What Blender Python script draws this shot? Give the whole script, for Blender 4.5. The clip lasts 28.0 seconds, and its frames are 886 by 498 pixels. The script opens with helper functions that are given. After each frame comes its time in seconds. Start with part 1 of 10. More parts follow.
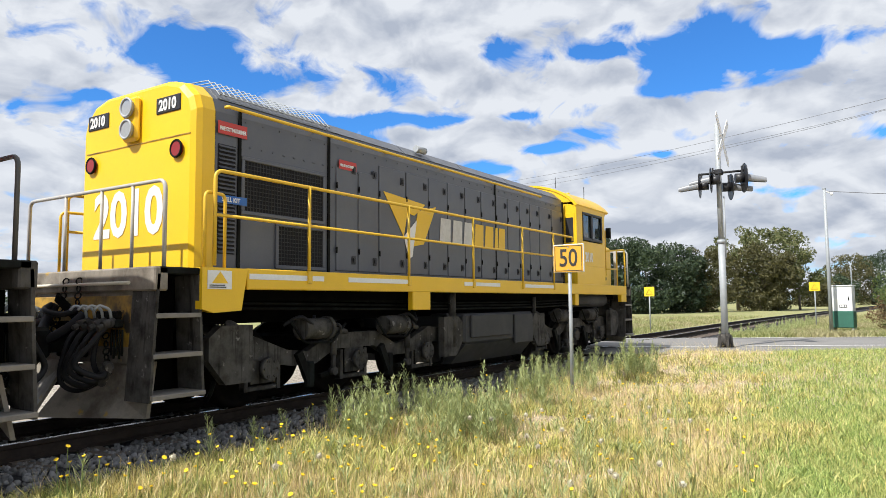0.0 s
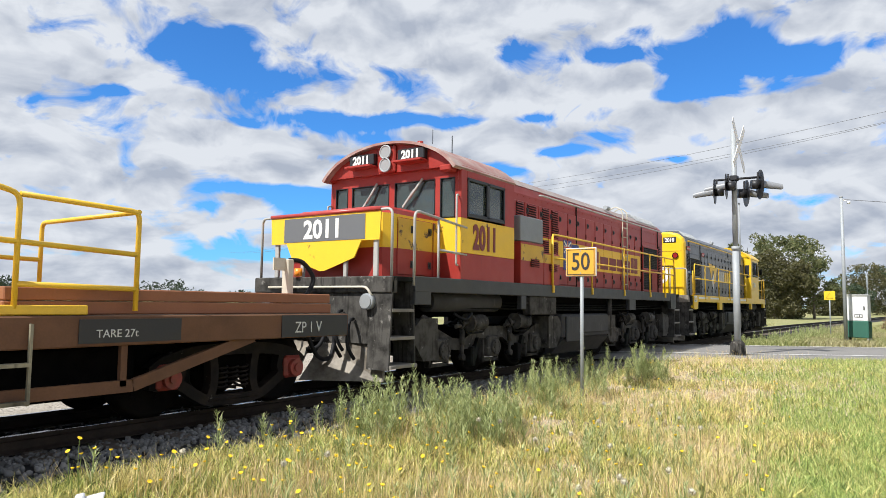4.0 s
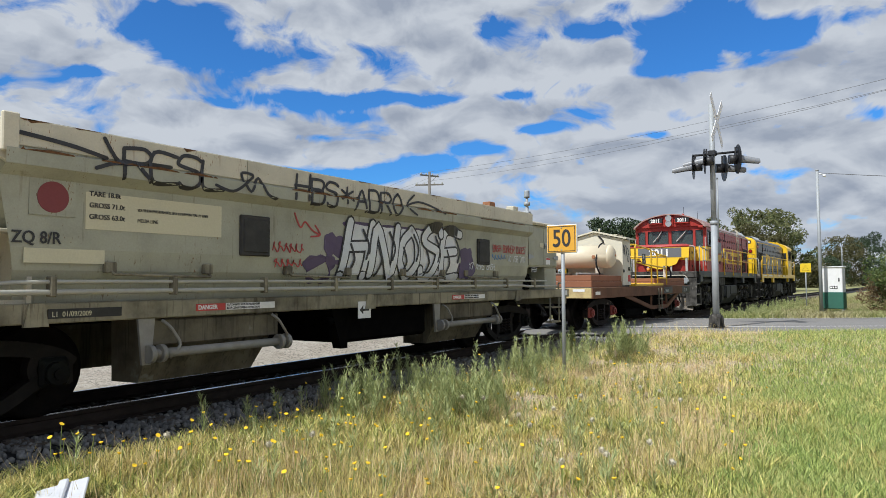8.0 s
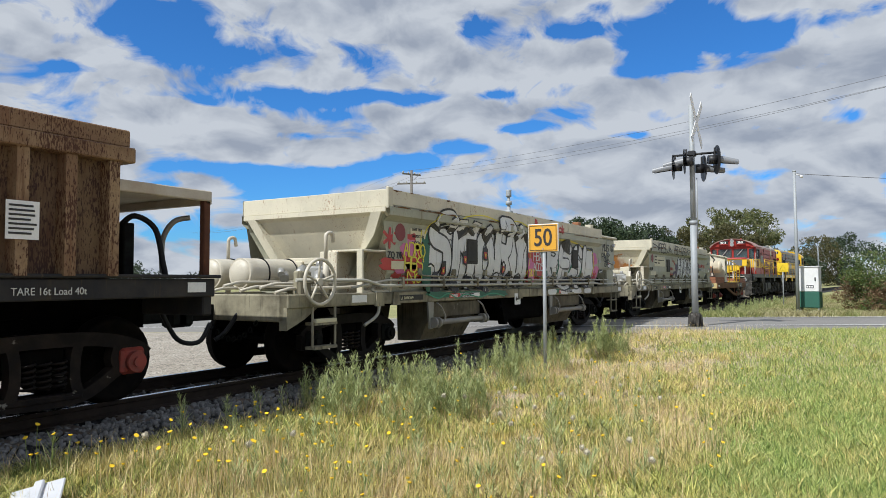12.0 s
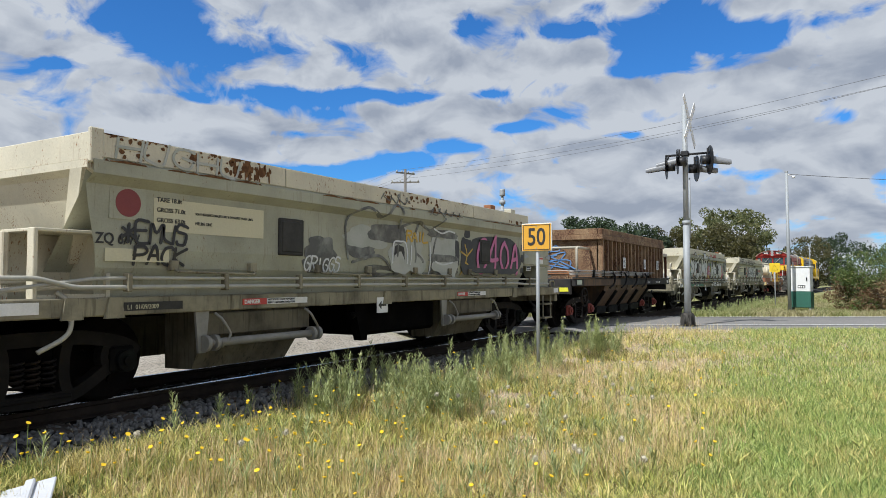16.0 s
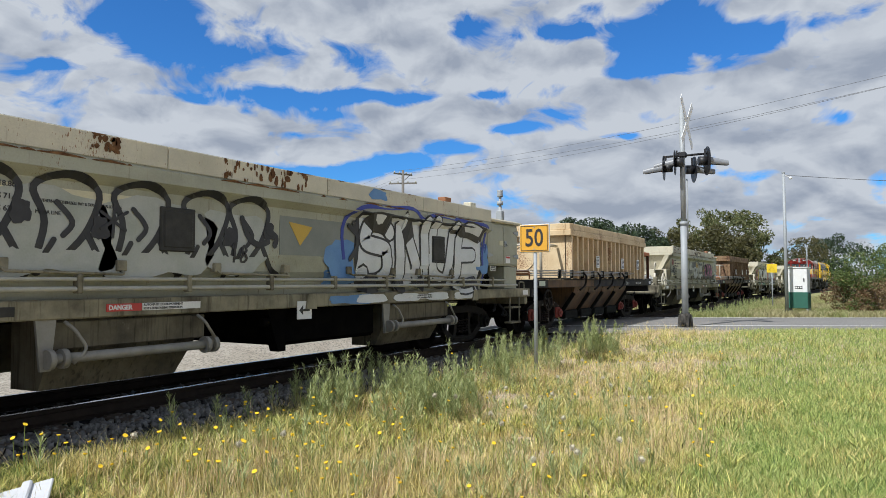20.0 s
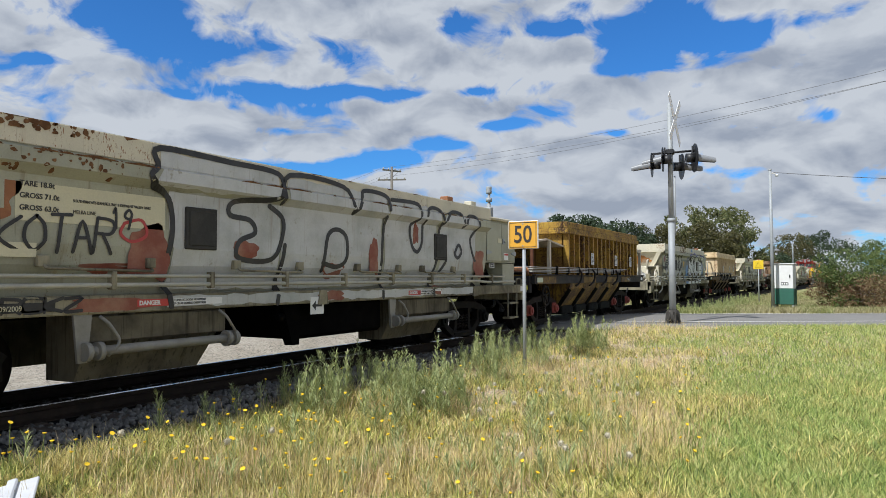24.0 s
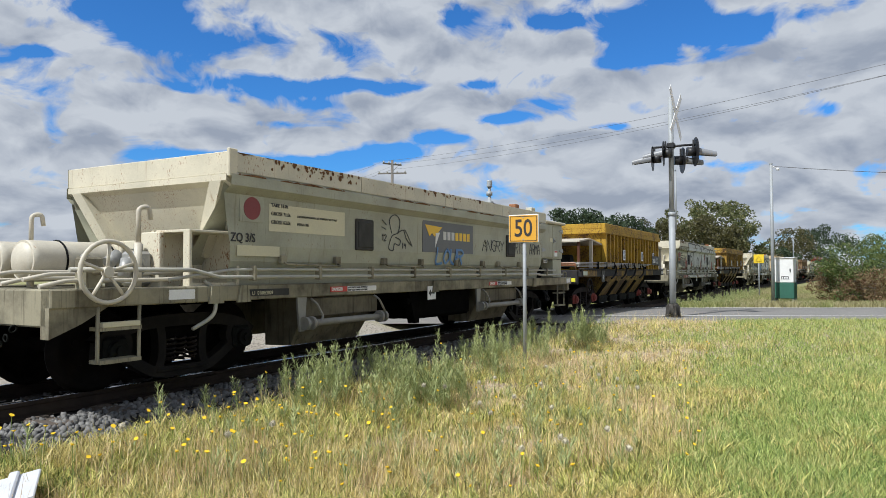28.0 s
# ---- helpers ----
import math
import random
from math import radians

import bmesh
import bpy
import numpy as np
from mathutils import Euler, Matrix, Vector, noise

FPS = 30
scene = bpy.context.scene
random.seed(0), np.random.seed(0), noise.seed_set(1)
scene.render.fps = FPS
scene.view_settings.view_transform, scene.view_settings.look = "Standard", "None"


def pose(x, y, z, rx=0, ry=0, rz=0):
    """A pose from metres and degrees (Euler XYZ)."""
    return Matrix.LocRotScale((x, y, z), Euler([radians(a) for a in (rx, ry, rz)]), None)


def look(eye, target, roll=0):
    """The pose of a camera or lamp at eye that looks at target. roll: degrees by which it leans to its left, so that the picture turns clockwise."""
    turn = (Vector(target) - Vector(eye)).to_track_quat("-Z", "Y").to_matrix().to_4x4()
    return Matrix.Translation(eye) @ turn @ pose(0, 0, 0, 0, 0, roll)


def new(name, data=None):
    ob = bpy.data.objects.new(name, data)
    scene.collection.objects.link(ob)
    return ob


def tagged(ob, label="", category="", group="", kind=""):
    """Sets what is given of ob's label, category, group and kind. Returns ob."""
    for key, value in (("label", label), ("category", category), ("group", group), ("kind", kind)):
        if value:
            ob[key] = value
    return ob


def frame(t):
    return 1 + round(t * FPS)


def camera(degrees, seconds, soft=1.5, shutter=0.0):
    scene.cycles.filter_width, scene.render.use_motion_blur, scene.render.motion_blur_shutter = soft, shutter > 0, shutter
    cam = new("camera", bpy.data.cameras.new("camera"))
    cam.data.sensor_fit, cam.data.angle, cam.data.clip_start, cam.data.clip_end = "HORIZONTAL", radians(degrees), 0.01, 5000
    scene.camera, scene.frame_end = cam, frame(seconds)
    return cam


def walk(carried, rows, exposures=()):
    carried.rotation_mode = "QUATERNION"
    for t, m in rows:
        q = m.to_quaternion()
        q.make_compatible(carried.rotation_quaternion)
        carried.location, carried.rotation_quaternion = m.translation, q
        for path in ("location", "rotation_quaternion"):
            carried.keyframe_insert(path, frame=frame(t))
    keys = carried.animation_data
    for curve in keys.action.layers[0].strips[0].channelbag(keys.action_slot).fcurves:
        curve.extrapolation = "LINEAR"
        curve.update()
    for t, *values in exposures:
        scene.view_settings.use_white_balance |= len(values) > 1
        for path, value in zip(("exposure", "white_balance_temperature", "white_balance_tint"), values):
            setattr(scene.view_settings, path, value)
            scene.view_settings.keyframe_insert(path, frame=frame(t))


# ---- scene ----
# The train runs along +x; y points away from the camera across the track; z = 0 is the rail head.
EYE = (0.0, 0.0, 1.2)
TURNS = (  # seconds, tilt, lean, heading in degrees
    (0, 94.451, 0.531, -56.912), (0.5, 94.345, 0.584, -55.758), (1, 94.143, 0.269, -55.225), (1.5, 93.808, -0.949, -55.106),
    (2, 93.987, -1.036, -55.084), (2.5, 94.305, -1.412, -55.246), (3, 94.568, -1.402, -55.453), (3.5, 94.838, -0.967, -55.673),
    (5.5, 93.226, -0.211, -57.113), (6, 93.141, -0.176, -57.322), (6.5, 92.979, -0.014, -57.366), (7, 92.837, 0.172, -57.420),
    (7.5, 92.798, 0.265, -57.436), (8, 92.784, 0.324, -57.471), (8.5, 92.744, 0.271, -57.541), (9, 92.731, 0.210, -57.716),
    (9.5, 92.740, 0.233, -57.874), (10, 92.752, 0.153, -58.065), (10.5, 92.731, 0.169, -58.317), (11, 92.737, 0.167, -58.567),
    (11.5, 92.730, 0.230, -58.805), (12, 92.679, 0.242, -58.978), (12.5, 92.653, 0.299, -59.153), (14.5, 92.617, 0.185, -59.571),
    (15, 92.602, 0.141, -59.617), (15.5, 92.623, 0.137, -59.584), (16, 92.596, 0.079, -59.521), (16.5, 92.617, 0.134, -59.419),
    (17, 92.659, 0.163, -59.391), (17.5, 92.670, 0.216, -59.481), (18, 92.672, 0.224, -59.563), (18.5, 92.671, 0.215, -59.566),
    (19, 92.656, 0.143, -59.621), (19.5, 92.675, 0.105, -59.684), (20, 92.676, 0.108, -59.708), (20.5, 92.690, 0.030, -59.669),
    (21, 92.669, -0.018, -59.639), (21.5, 92.628, -0.093, -59.693), (23.5, 92.393, 0.046, -60.434), (24, 92.388, 0.142, -60.626),
    (24.5, 92.312, 0.133, -60.753), (25, 92.226, 0.177, -60.841), (25.5, 92.169, 0.116, -60.958), (26, 92.123, 0.174, -60.948),
    (26.5, 92.046, 0.132, -60.931), (27, 91.946, 0.052, -60.887), (27.5, 91.852, 0.096, -60.726), (28, 91.864, 0.076, -60.596),
)
cam = camera(65.29, 28.0, 0.75)
walk(cam, [(t, pose(*EYE, rx, ry, rz)) for t, rx, ry, rz in TURNS], ((0.0, 0.47, 6200, 10), (3.5, 0.47, 6200, 10), (5.5, 0.0, 5950, 9), (28.0, 0.0, 5950, 9)))

# ---- sky, sun, exposure ----
CT, ST = math.cos(radians(30.33)), math.sin(radians(30.33))   # the heading square to the road
SUN_TO = Vector((-0.61, 0.18, 0.77)).normalized()
world = bpy.data.worlds.new("sky")
scene.world = world
world.use_nodes = True


# gaps of blue between the clouds: heading, height, half widths, depth; then the same kind of gaps all round
HIGH_GAPS = [(-0.425, 0.342, 0.062, 0.022, 1.00), (-0.385, 0.326, 0.045, 0.032, 1.00), (-0.328, 0.295, 0.039, 0.031, 1.00), (-0.273, 0.258, 0.052, 0.017, 1.00), (-0.201, 0.260, 0.049, 0.012, 1.00), (-0.349, 0.245, 0.034, 0.010, 0.70),
             (-0.120, 0.266, 0.025, 0.011, 0.60), (-0.066, 0.261, 0.037, 0.011, 1.00), (0.064, 0.265, 0.026, 0.008, 0.90), (0.313, 0.329, 0.068, 0.027, 1.00), (0.364, 0.324, 0.041, 0.028, 1.00), (0.184, 0.345, 0.051, 0.011, 1.00),
             (0.425, 0.317, 0.036, 0.019, 1.00), (0.276, 0.287, 0.062, 0.010, 0.90), (0.208, 0.372, 0.023, 0.010, 0.50), (0.095, 0.218, 0.048, 0.007, 0.90), (0.013, 0.192, 0.041, 0.010, 1.00)]
LOW_GAPS = [(-0.061, 0.169, 0.049, 0.010, 1.00), (-0.127, 0.154, 0.049, 0.011, 1.00), (-0.192, 0.143, 0.057, 0.019, 1.00), (-0.247, 0.130, 0.056, 0.025, 1.00), (-0.325, 0.154, 0.054, 0.014, 1.00), (-0.377, 0.159, 0.045, 0.011, 0.80),
            (-0.399, 0.131, 0.029, 0.008, 0.70), (0.252, 0.202, 0.026, 0.006, 0.80), (-0.523, 0.270, 0.018, 0.006, 0.80), (-0.204, 0.206, 0.044, 0.006, 0.70), (-0.160, 0.235, 0.025, 0.006, 0.50), (-0.404, 0.062, 0.044, 0.011, 0.80),
            (-0.270, 0.069, 0.071, 0.010, 0.90), (0.037, 0.068, 0.057, 0.008, 0.70), (0.490, 0.078, 0.042, 0.010, 0.60), (0.529, 0.203, 0.017, 0.009, 0.60), (0.443, 0.219, 0.026, 0.005, 0.40), (0.104, 0.383, 0.024, 0.009, 0.40)]
rnd_sky = random.Random(12)
OPENINGS = HIGH_GAPS + LOW_GAPS + [(rnd_sky.choice((-1, 1)) * rnd_sky.uniform(0.85, 3.1), rnd_sky.uniform(0.08, 1.1), rnd_sky.uniform(0.05, 0.16), rnd_sky.uniform(0.015, 0.07), 1.0) for _ in range(20)]


def sky_nodes():
    nt = world.node_tree
    N, L = nt.nodes, nt.links
    N.clear()
    out = N.new("ShaderNodeOutputWorld")
    bg = N.new("ShaderNodeBackground")
    L.new(bg.outputs[0], out.inputs[0])
    sky = N.new("ShaderNodeTexSky")
    sky.sky_type = "NISHITA"
    sky.sun_disc = False
    sky.sun_elevation = math.asin(SUN_TO.z)
    sky.sun_rotation = math.atan2(SUN_TO.x, SUN_TO.y)
    sky.air_density, sky.dust_density, sky.ozone_density = 1.0, 0.3, 2.5
    tc = N.new("ShaderNodeTexCoord")
    sep = N.new("ShaderNodeSeparateXYZ")
    L.new(tc.outputs["Generated"], sep.inputs[0])

    def math_node(op, a, b=None, clamp=False):
        n = N.new("ShaderNodeMath")
        n.operation, n.use_clamp = op, clamp
        for i, v in enumerate((a, b)):
            if v is None:
                continue
            if isinstance(v, (int, float)):
                n.inputs[i].default_value = v
            else:
                L.new(v, n.inputs[i])
        return n.outputs[0]

    # heading and height of each direction, in radians
    turn = math_node("ARCTAN2", math_node("SUBTRACT", math_node("MULTIPLY", sep.outputs[0], ST), math_node("MULTIPLY", sep.outputs[1], CT)),
                     math_node("ADD", math_node("MULTIPLY", sep.outputs[0], CT), math_node("MULTIPLY", sep.outputs[1], ST)))
    rise = math_node("ARCSINE", sep.outputs[2])

    def cloud(scale, detail, rough, offset, lift=0.0, dist=0.25, flat=2.3):
        # clouds flatten and crowd together towards the horizon
        low = math_node("POWER", math_node("ADD", math_node("MAXIMUM", rise, 0.0), 0.03 + lift), 0.72)
        comb = N.new("ShaderNodeCombineXYZ")
        L.new(turn, comb.inputs[0])
        L.new(math_node("MULTIPLY", low, flat), comb.inputs[1])
        mp = N.new("ShaderNodeMapping")
        mp.inputs["Location"].default_value = offset
        L.new(comb.outputs[0], mp.inputs[0])
        n = N.new("ShaderNodeTexNoise")
        n.inputs["Scale"].default_value, n.inputs["Detail"].default_value = scale, detail
        n.inputs["Roughness"].default_value, n.inputs["Distortion"].default_value = rough, dist
        L.new(mp.outputs[0], n.inputs[0])
        return n.outputs[0]

    def opening(az, el, wa, we, depth):
        """A gap in the clouds about a heading and a height."""
        p = math_node("DIVIDE", math_node("SUBTRACT", turn, az), wa)
        q = math_node("DIVIDE", math_node("SUBTRACT", rise, el), we)
        r = math_node("ADD", math_node("MULTIPLY", p, p), math_node("MULTIPLY", q, q))
        return math_node("MULTIPLY", math_node("EXPONENT", math_node("MULTIPLY", r, -1.0)), depth)

    def ramp(value, lo, hi, c0=(0, 0, 0, 1), c1=(1, 1, 1, 1)):
        r = N.new("ShaderNodeValToRGB")
        r.color_ramp.elements[0].position, r.color_ramp.elements[1].position = lo, hi
        r.color_ramp.elements[0].color, r.color_ramp.elements[1].color = c0, c1
        L.new(value, r.inputs[0])
        return r.outputs[0]

    def mix(fac, a, b):
        m = N.new("ShaderNodeMix")
        m.data_type = "RGBA"
        L.new(fac, m.inputs["Factor"])
        for key, v in (("A", a), ("B", b)):
            s = [i for i in m.inputs if i.name == key and i.type == "RGBA"][0]
            if isinstance(v, tuple):
                s.default_value = v
            else:
                L.new(v, s)
        return [o for o in m.outputs if o.type == "RGBA"][0]

    big = cloud(5.2, 3, 0.5, (3.1, 1.7, 0))
    small = cloud(13.0, 12, 0.56, (7.3, 0.4, 2.0), 0.0, 0.6, 1.5)
    body = math_node("ADD", math_node("MULTIPLY", big, 0.58), math_node("MULTIPLY", small, 0.62))
    shape = math_node("ADD", body, 0.012)
    for az, el, wa, we, depth in OPENINGS:
        shape = math_node("SUBTRACT", shape, opening(az, el, wa * 1.1, we * 1.1, 0.25 * depth))
    cover = ramp(shape, 0.452, 0.555)
    # sunlit tops and soft grey undersides
    puff, puff_above = cloud(9.5, 8, 0.52, (1.3, 4.1, 0), 0.0, 0.4, 1.7), cloud(9.5, 8, 0.52, (1.3, 4.1, 0), 0.025, 0.4, 1.7)
    light = math_node("ADD", math_node("MULTIPLY", math_node("SUBTRACT", puff, puff_above), 2.6), 0.66)
    light = math_node("ADD", light, math_node("MULTIPLY", math_node("SUBTRACT", 0.62, shape), 1.3))
    light = math_node("ADD", light, math_node("MULTIPLY", math_node("SUBTRACT", small, 0.5), 0.55))
    white = mix(ramp(light, 0.15, 0.95), (3.75, 4.05, 4.65, 1), (6.6, 6.7, 6.85, 1))
    deep = N.new("ShaderNodeMix")
    deep.data_type, deep.blend_type = "RGBA", "MULTIPLY"
    deep.inputs["Factor"].default_value = 1.0
    sock = [i for i in deep.inputs if i.type == "RGBA"]
    L.new(sky.outputs[0], sock[0])
    sock[1].default_value = (0.42, 0.92, 1.45, 1)
    blue = [o for o in deep.outputs if o.type == "RGBA"][0]
    L.new(mix(cover, blue, white), bg.inputs[0])
    bg.inputs[1].default_value = 0.09


sky_nodes()
sun = new("sun", bpy.data.lights.new("sun", "SUN"))
sun.data.energy, sun.data.angle, sun.data.color = 5.0, radians(0.53), (1.0, 0.95, 0.87)
sun.matrix_world = look(SUN_TO * 60, (0, 0, 0))

# ---- the track's line and the train's way ----
YC = 7.15           # centre line of the track
BEND0, BEND1, SLOPE = 32.0, 62.0, 0.05


def line_y(s):
    """Lateral place of the track's centre: straight, then bending slowly to the right."""
    if s < BEND0:
        return YC
    k = SLOPE / (BEND1 - BEND0)
    if s < BEND1:
        return YC - k * (s - BEND0) ** 2 / 2
    return YC - k * (BEND1 - BEND0) ** 2 / 2 - SLOPE * (s - BEND1)


PACE = ((0.0, 4.55), (3.5, 4.65), (9.6, 4.93), (11.75, 5.05), (16.7, 5.66), (21.0, 6.27), (24.8, 6.90), (28.0, 7.40))   # seconds, metres a second


def gone(t):
    """How far the train has run after t seconds, gathering speed."""
    way = 0.0
    for (a, v), (b, w) in zip(PACE, PACE[1:]):
        if t > a:
            e = min(t, b) - a
            way += e * (v + 0.5 * (w - v) * e / (b - a))
    return way


# ---- mesh builder ----
class Geo:
    """Collects vertices and faces of one mesh."""

    def __init__(self):
        self.v, self.f, self.smooth = [], [], []

    def add(self, verts, faces, smooth=False):
        n = len(self.v)
        self.v += [tuple(p) for p in verts]
        self.f += [tuple(i + n for i in q) for q in faces]
        self.smooth += [smooth] * len(faces)
        return self

    def box(self, x0, x1, y0, y1, z0, z1, b=0.0):
        """A box, its edges chamfered by b."""
        x0, x1 = min(x0, x1), max(x0, x1)
        y0, y1 = min(y0, y1), max(y0, y1)
        z0, z1 = min(z0, z1), max(z0, z1)
        b = min(b, (x1 - x0) * 0.4, (y1 - y0) * 0.4, (z1 - z0) * 0.4)
        if b <= 0:
            v = [(x, y, z) for x in (x0, x1) for y in (y0, y1) for z in (z0, z1)]
            return self.add(v, [(0, 1, 3, 2), (4, 6, 7, 5), (0, 4, 5, 1), (2, 3, 7, 6), (0, 2, 6, 4), (1, 5, 7, 3)])
        c = []
        for sx, X in ((1, x0), (-1, x1)):
            for sy, Y in ((1, y0), (-1, y1)):
                for sz, Z in ((1, z0), (-1, z1)):
                    c += [(X, Y + sy * b, Z + sz * b), (X + sx * b, Y, Z + sz * b), (X + sx * b, Y + sy * b, Z)]
        f = []
        k = lambda i, j, l, a: (i * 4 + j * 2 + l) * 3 + a
        for e in (0, 1):
            f += [(k(e, 0, 0, 0), k(e, 0, 1, 0), k(e, 1, 1, 0), k(e, 1, 0, 0)), (k(0, e, 0, 1), k(1, e, 0, 1), k(1, e, 1, 1), k(0, e, 1, 1)),
                  (k(0, 0, e, 2), k(0, 1, e, 2), k(1, 1, e, 2), k(1, 0, e, 2))]
            for g in (0, 1):
                f += [(k(e, g, 0, 0), k(e, g, 1, 0), k(e, g, 1, 1), k(e, g, 0, 1)), (k(e, 0, g, 0), k(e, 1, g, 0), k(e, 1, g, 2), k(e, 0, g, 2)),
                      (k(0, e, g, 1), k(1, e, g, 1), k(1, e, g, 2), k(0, e, g, 2))]
                f += [(k(e, g, h, 0), k(e, g, h, 1), k(e, g, h, 2)) for h in (0, 1)]
        return self.add(c, f)

    def beam(self, p, q, w, h, up=(0, 0, 1)):
        """A bar of section w by h from p to q."""
        p, q = Vector(p), Vector(q)
        d = (q - p).normalized()
        s = d.cross(Vector(up))
        if s.length < 1e-4:
            s = d.cross(Vector((1, 0, 0)))
        s.normalize()
        u = s.cross(d)
        v = [e + s * a * w / 2 + u * c * h / 2 for e in (p, q) for a, c in ((-1, -1), (1, -1), (1, 1), (-1, 1))]
        return self.add(v, [(0, 3, 2, 1), (4, 5, 6, 7), (0, 1, 5, 4), (1, 2, 6, 5), (2, 3, 7, 6), (3, 0, 4, 7)])

    def tube(self, pts, r, n=8, caps=True, r2=None):
        """A round bar along the points."""
        pts = [Vector(p) for p in pts]
        rings, side = [], None
        for i, p in enumerate(pts):
            d = (pts[min(i + 1, len(pts) - 1)] - pts[max(i - 1, 0)]).normalized()
            if side is None:
                side = d.cross(Vector((0, 0, 1)) if abs(d.z) < 0.9 else Vector((1, 0, 0))).normalized()
            else:
                side = (side - d * side.dot(d)).normalized()
            u = d.cross(side)
            rr = r if r2 is None else r + (r2 - r) * i / (len(pts) - 1)
            rings.append([p + side * (math.cos(a) * rr) + u * (math.sin(a) * rr) for a in (2 * math.pi * k / n for k in range(n))])
        v = [q for ring in rings for q in ring]
        f = [(i * n + k, i * n + (k + 1) % n, (i + 1) * n + (k + 1) % n, (i + 1) * n + k) for i in range(len(pts) - 1) for k in range(n)]
        self.add(v, f, True)
        if caps:
            m = len(v) - n
            self.add(v[:n], [tuple(reversed(range(n)))])
            self.add(v[m:], [tuple(range(n))])
        return self

    def bent(self, pts, r, n=7, bend=0.06):
        """A tube with rounded corners."""
        pts = [Vector(p) for p in pts]
        out = [pts[0]]
        for a, b, c in zip(pts, pts[1:], pts[2:]):
            k = min(bend, (a - b).length * 0.45, (c - b).length * 0.45)
            p, q = b + (a - b).normalized() * k, b + (c - b).normalized() * k
            for j in range(5):
                t = j / 4
                out.append(p * (1 - t) ** 2 + b * 2 * t * (1 - t) + q * t * t)
        out.append(pts[-1])
        return self.tube(out, r, n)

    def prism(self, poly, a, b, axis="x", smooth=False):
        """A closed polygon of (u, v) drawn out along an axis: x takes (y, z), y takes (x, z), z takes (x, y)."""
        put = {"x": lambda u, v, w: (w, u, v), "y": lambda u, v, w: (u, w, v), "z": lambda u, v, w: (u, v, w)}[axis]
        n = len(poly)
        v = [put(u, w, a) for u, w in poly] + [put(u, w, b) for u, w in poly]
        self.add(v, [(i, (i + 1) % n, (i + 1) % n + n, i + n) for i in range(n)], smooth)
        self.add(v[:n], [tuple(range(n))])
        return self.add(v[n:], [tuple(range(n))])

    def loft(self, sections, closed=True, caps=True, smooth=False):
        n = len(sections[0])
        v = [p for s in sections for p in s]
        m = n if closed else n - 1
        self.add(v, [(i * n + k, i * n + (k + 1) % n, (i + 1) * n + (k + 1) % n, (i + 1) * n + k) for i in range(len(sections) - 1) for k in range(m)], smooth)
        if caps:
            self.add(sections[0], [tuple(range(n))])
            self.add(sections[-1], [tuple(range(n))])
        return self

    def disc(self, c, axis, r, h, n=20, r2=None):
        """A round plate or drum centred at c."""
        c, a = Vector(c), Vector(axis).normalized()
        return self.tube([c - a * h / 2, c + a * h / 2], r, n, True, r2)

    def ring(self, c, axis, r, t, n=24, m=6):
        """A torus."""
        c, a = Vector(c), Vector(axis).normalized()
        s = a.cross(Vector((0, 0, 1)) if abs(a.z) < 0.9 else Vector((1, 0, 0))).normalized()
        u = a.cross(s)
        v = []
        for i in range(n):
            w = 2 * math.pi * i / n
            d = s * math.cos(w) + u * math.sin(w)
            v += [c + d * (r + t * math.cos(k * 2 * math.pi / m)) + a * (t * math.sin(k * 2 * math.pi / m)) for k in range(m)]
        f = [(i * m + k, ((i + 1) % n) * m + k, ((i + 1) % n) * m + (k + 1) % m, i * m + (k + 1) % m) for i in range(n) for k in range(m)]
        return self.add(v, f, True)

    def ball(self, c, rx, ry, rz, n=12, m=8):
        v, f = [], []
        for j in range(m + 1):
            p = math.pi * j / m
            v += [(c[0] + rx * math.sin(p) * math.cos(2 * math.pi * k / n), c[1] + ry * math.sin(p) * math.sin(2 * math.pi * k / n), c[2] + rz * math.cos(p)) for k in range(n)]
        f = [(j * n + k, j * n + (k + 1) % n, (j + 1) * n + (k + 1) % n, (j + 1) * n + k) for j in range(m) for k in range(n)]
        return self.add(v, f, True)

    def mesh(self, name, material):
        me = bpy.data.meshes.new(name)
        me.from_pydata(self.v, [], self.f)
        me.polygons.foreach_set("use_smooth", self.smooth)
        bm = bmesh.new()
        bm.from_mesh(me)
        bmesh.ops.remove_doubles(bm, verts=bm.verts, dist=1e-5)
        bmesh.ops.recalc_face_normals(bm, faces=bm.faces)
        bm.to_mesh(me)
        bm.free()
        if material:
            me.materials.append(material)
        return me


def part(name, geo, material, parent, label="", at=None):
    """One mesh object under a thing or a part; geo may be a ready mesh."""
    me = geo if isinstance(geo, bpy.types.Mesh) else geo.mesh(name, material)
    ob = new(name, me)
    ob.parent = parent
    if at is not None:
        ob.matrix_basis = at
    return tagged(ob, label)


def thing(name, label, category, group="", m=None, kind=""):
    ob = new(name)
    ob.empty_display_size = 0.3
    if m is not None:
        ob.matrix_basis = m
    return tagged(ob, label, category, group, kind)


LETTERS = {}


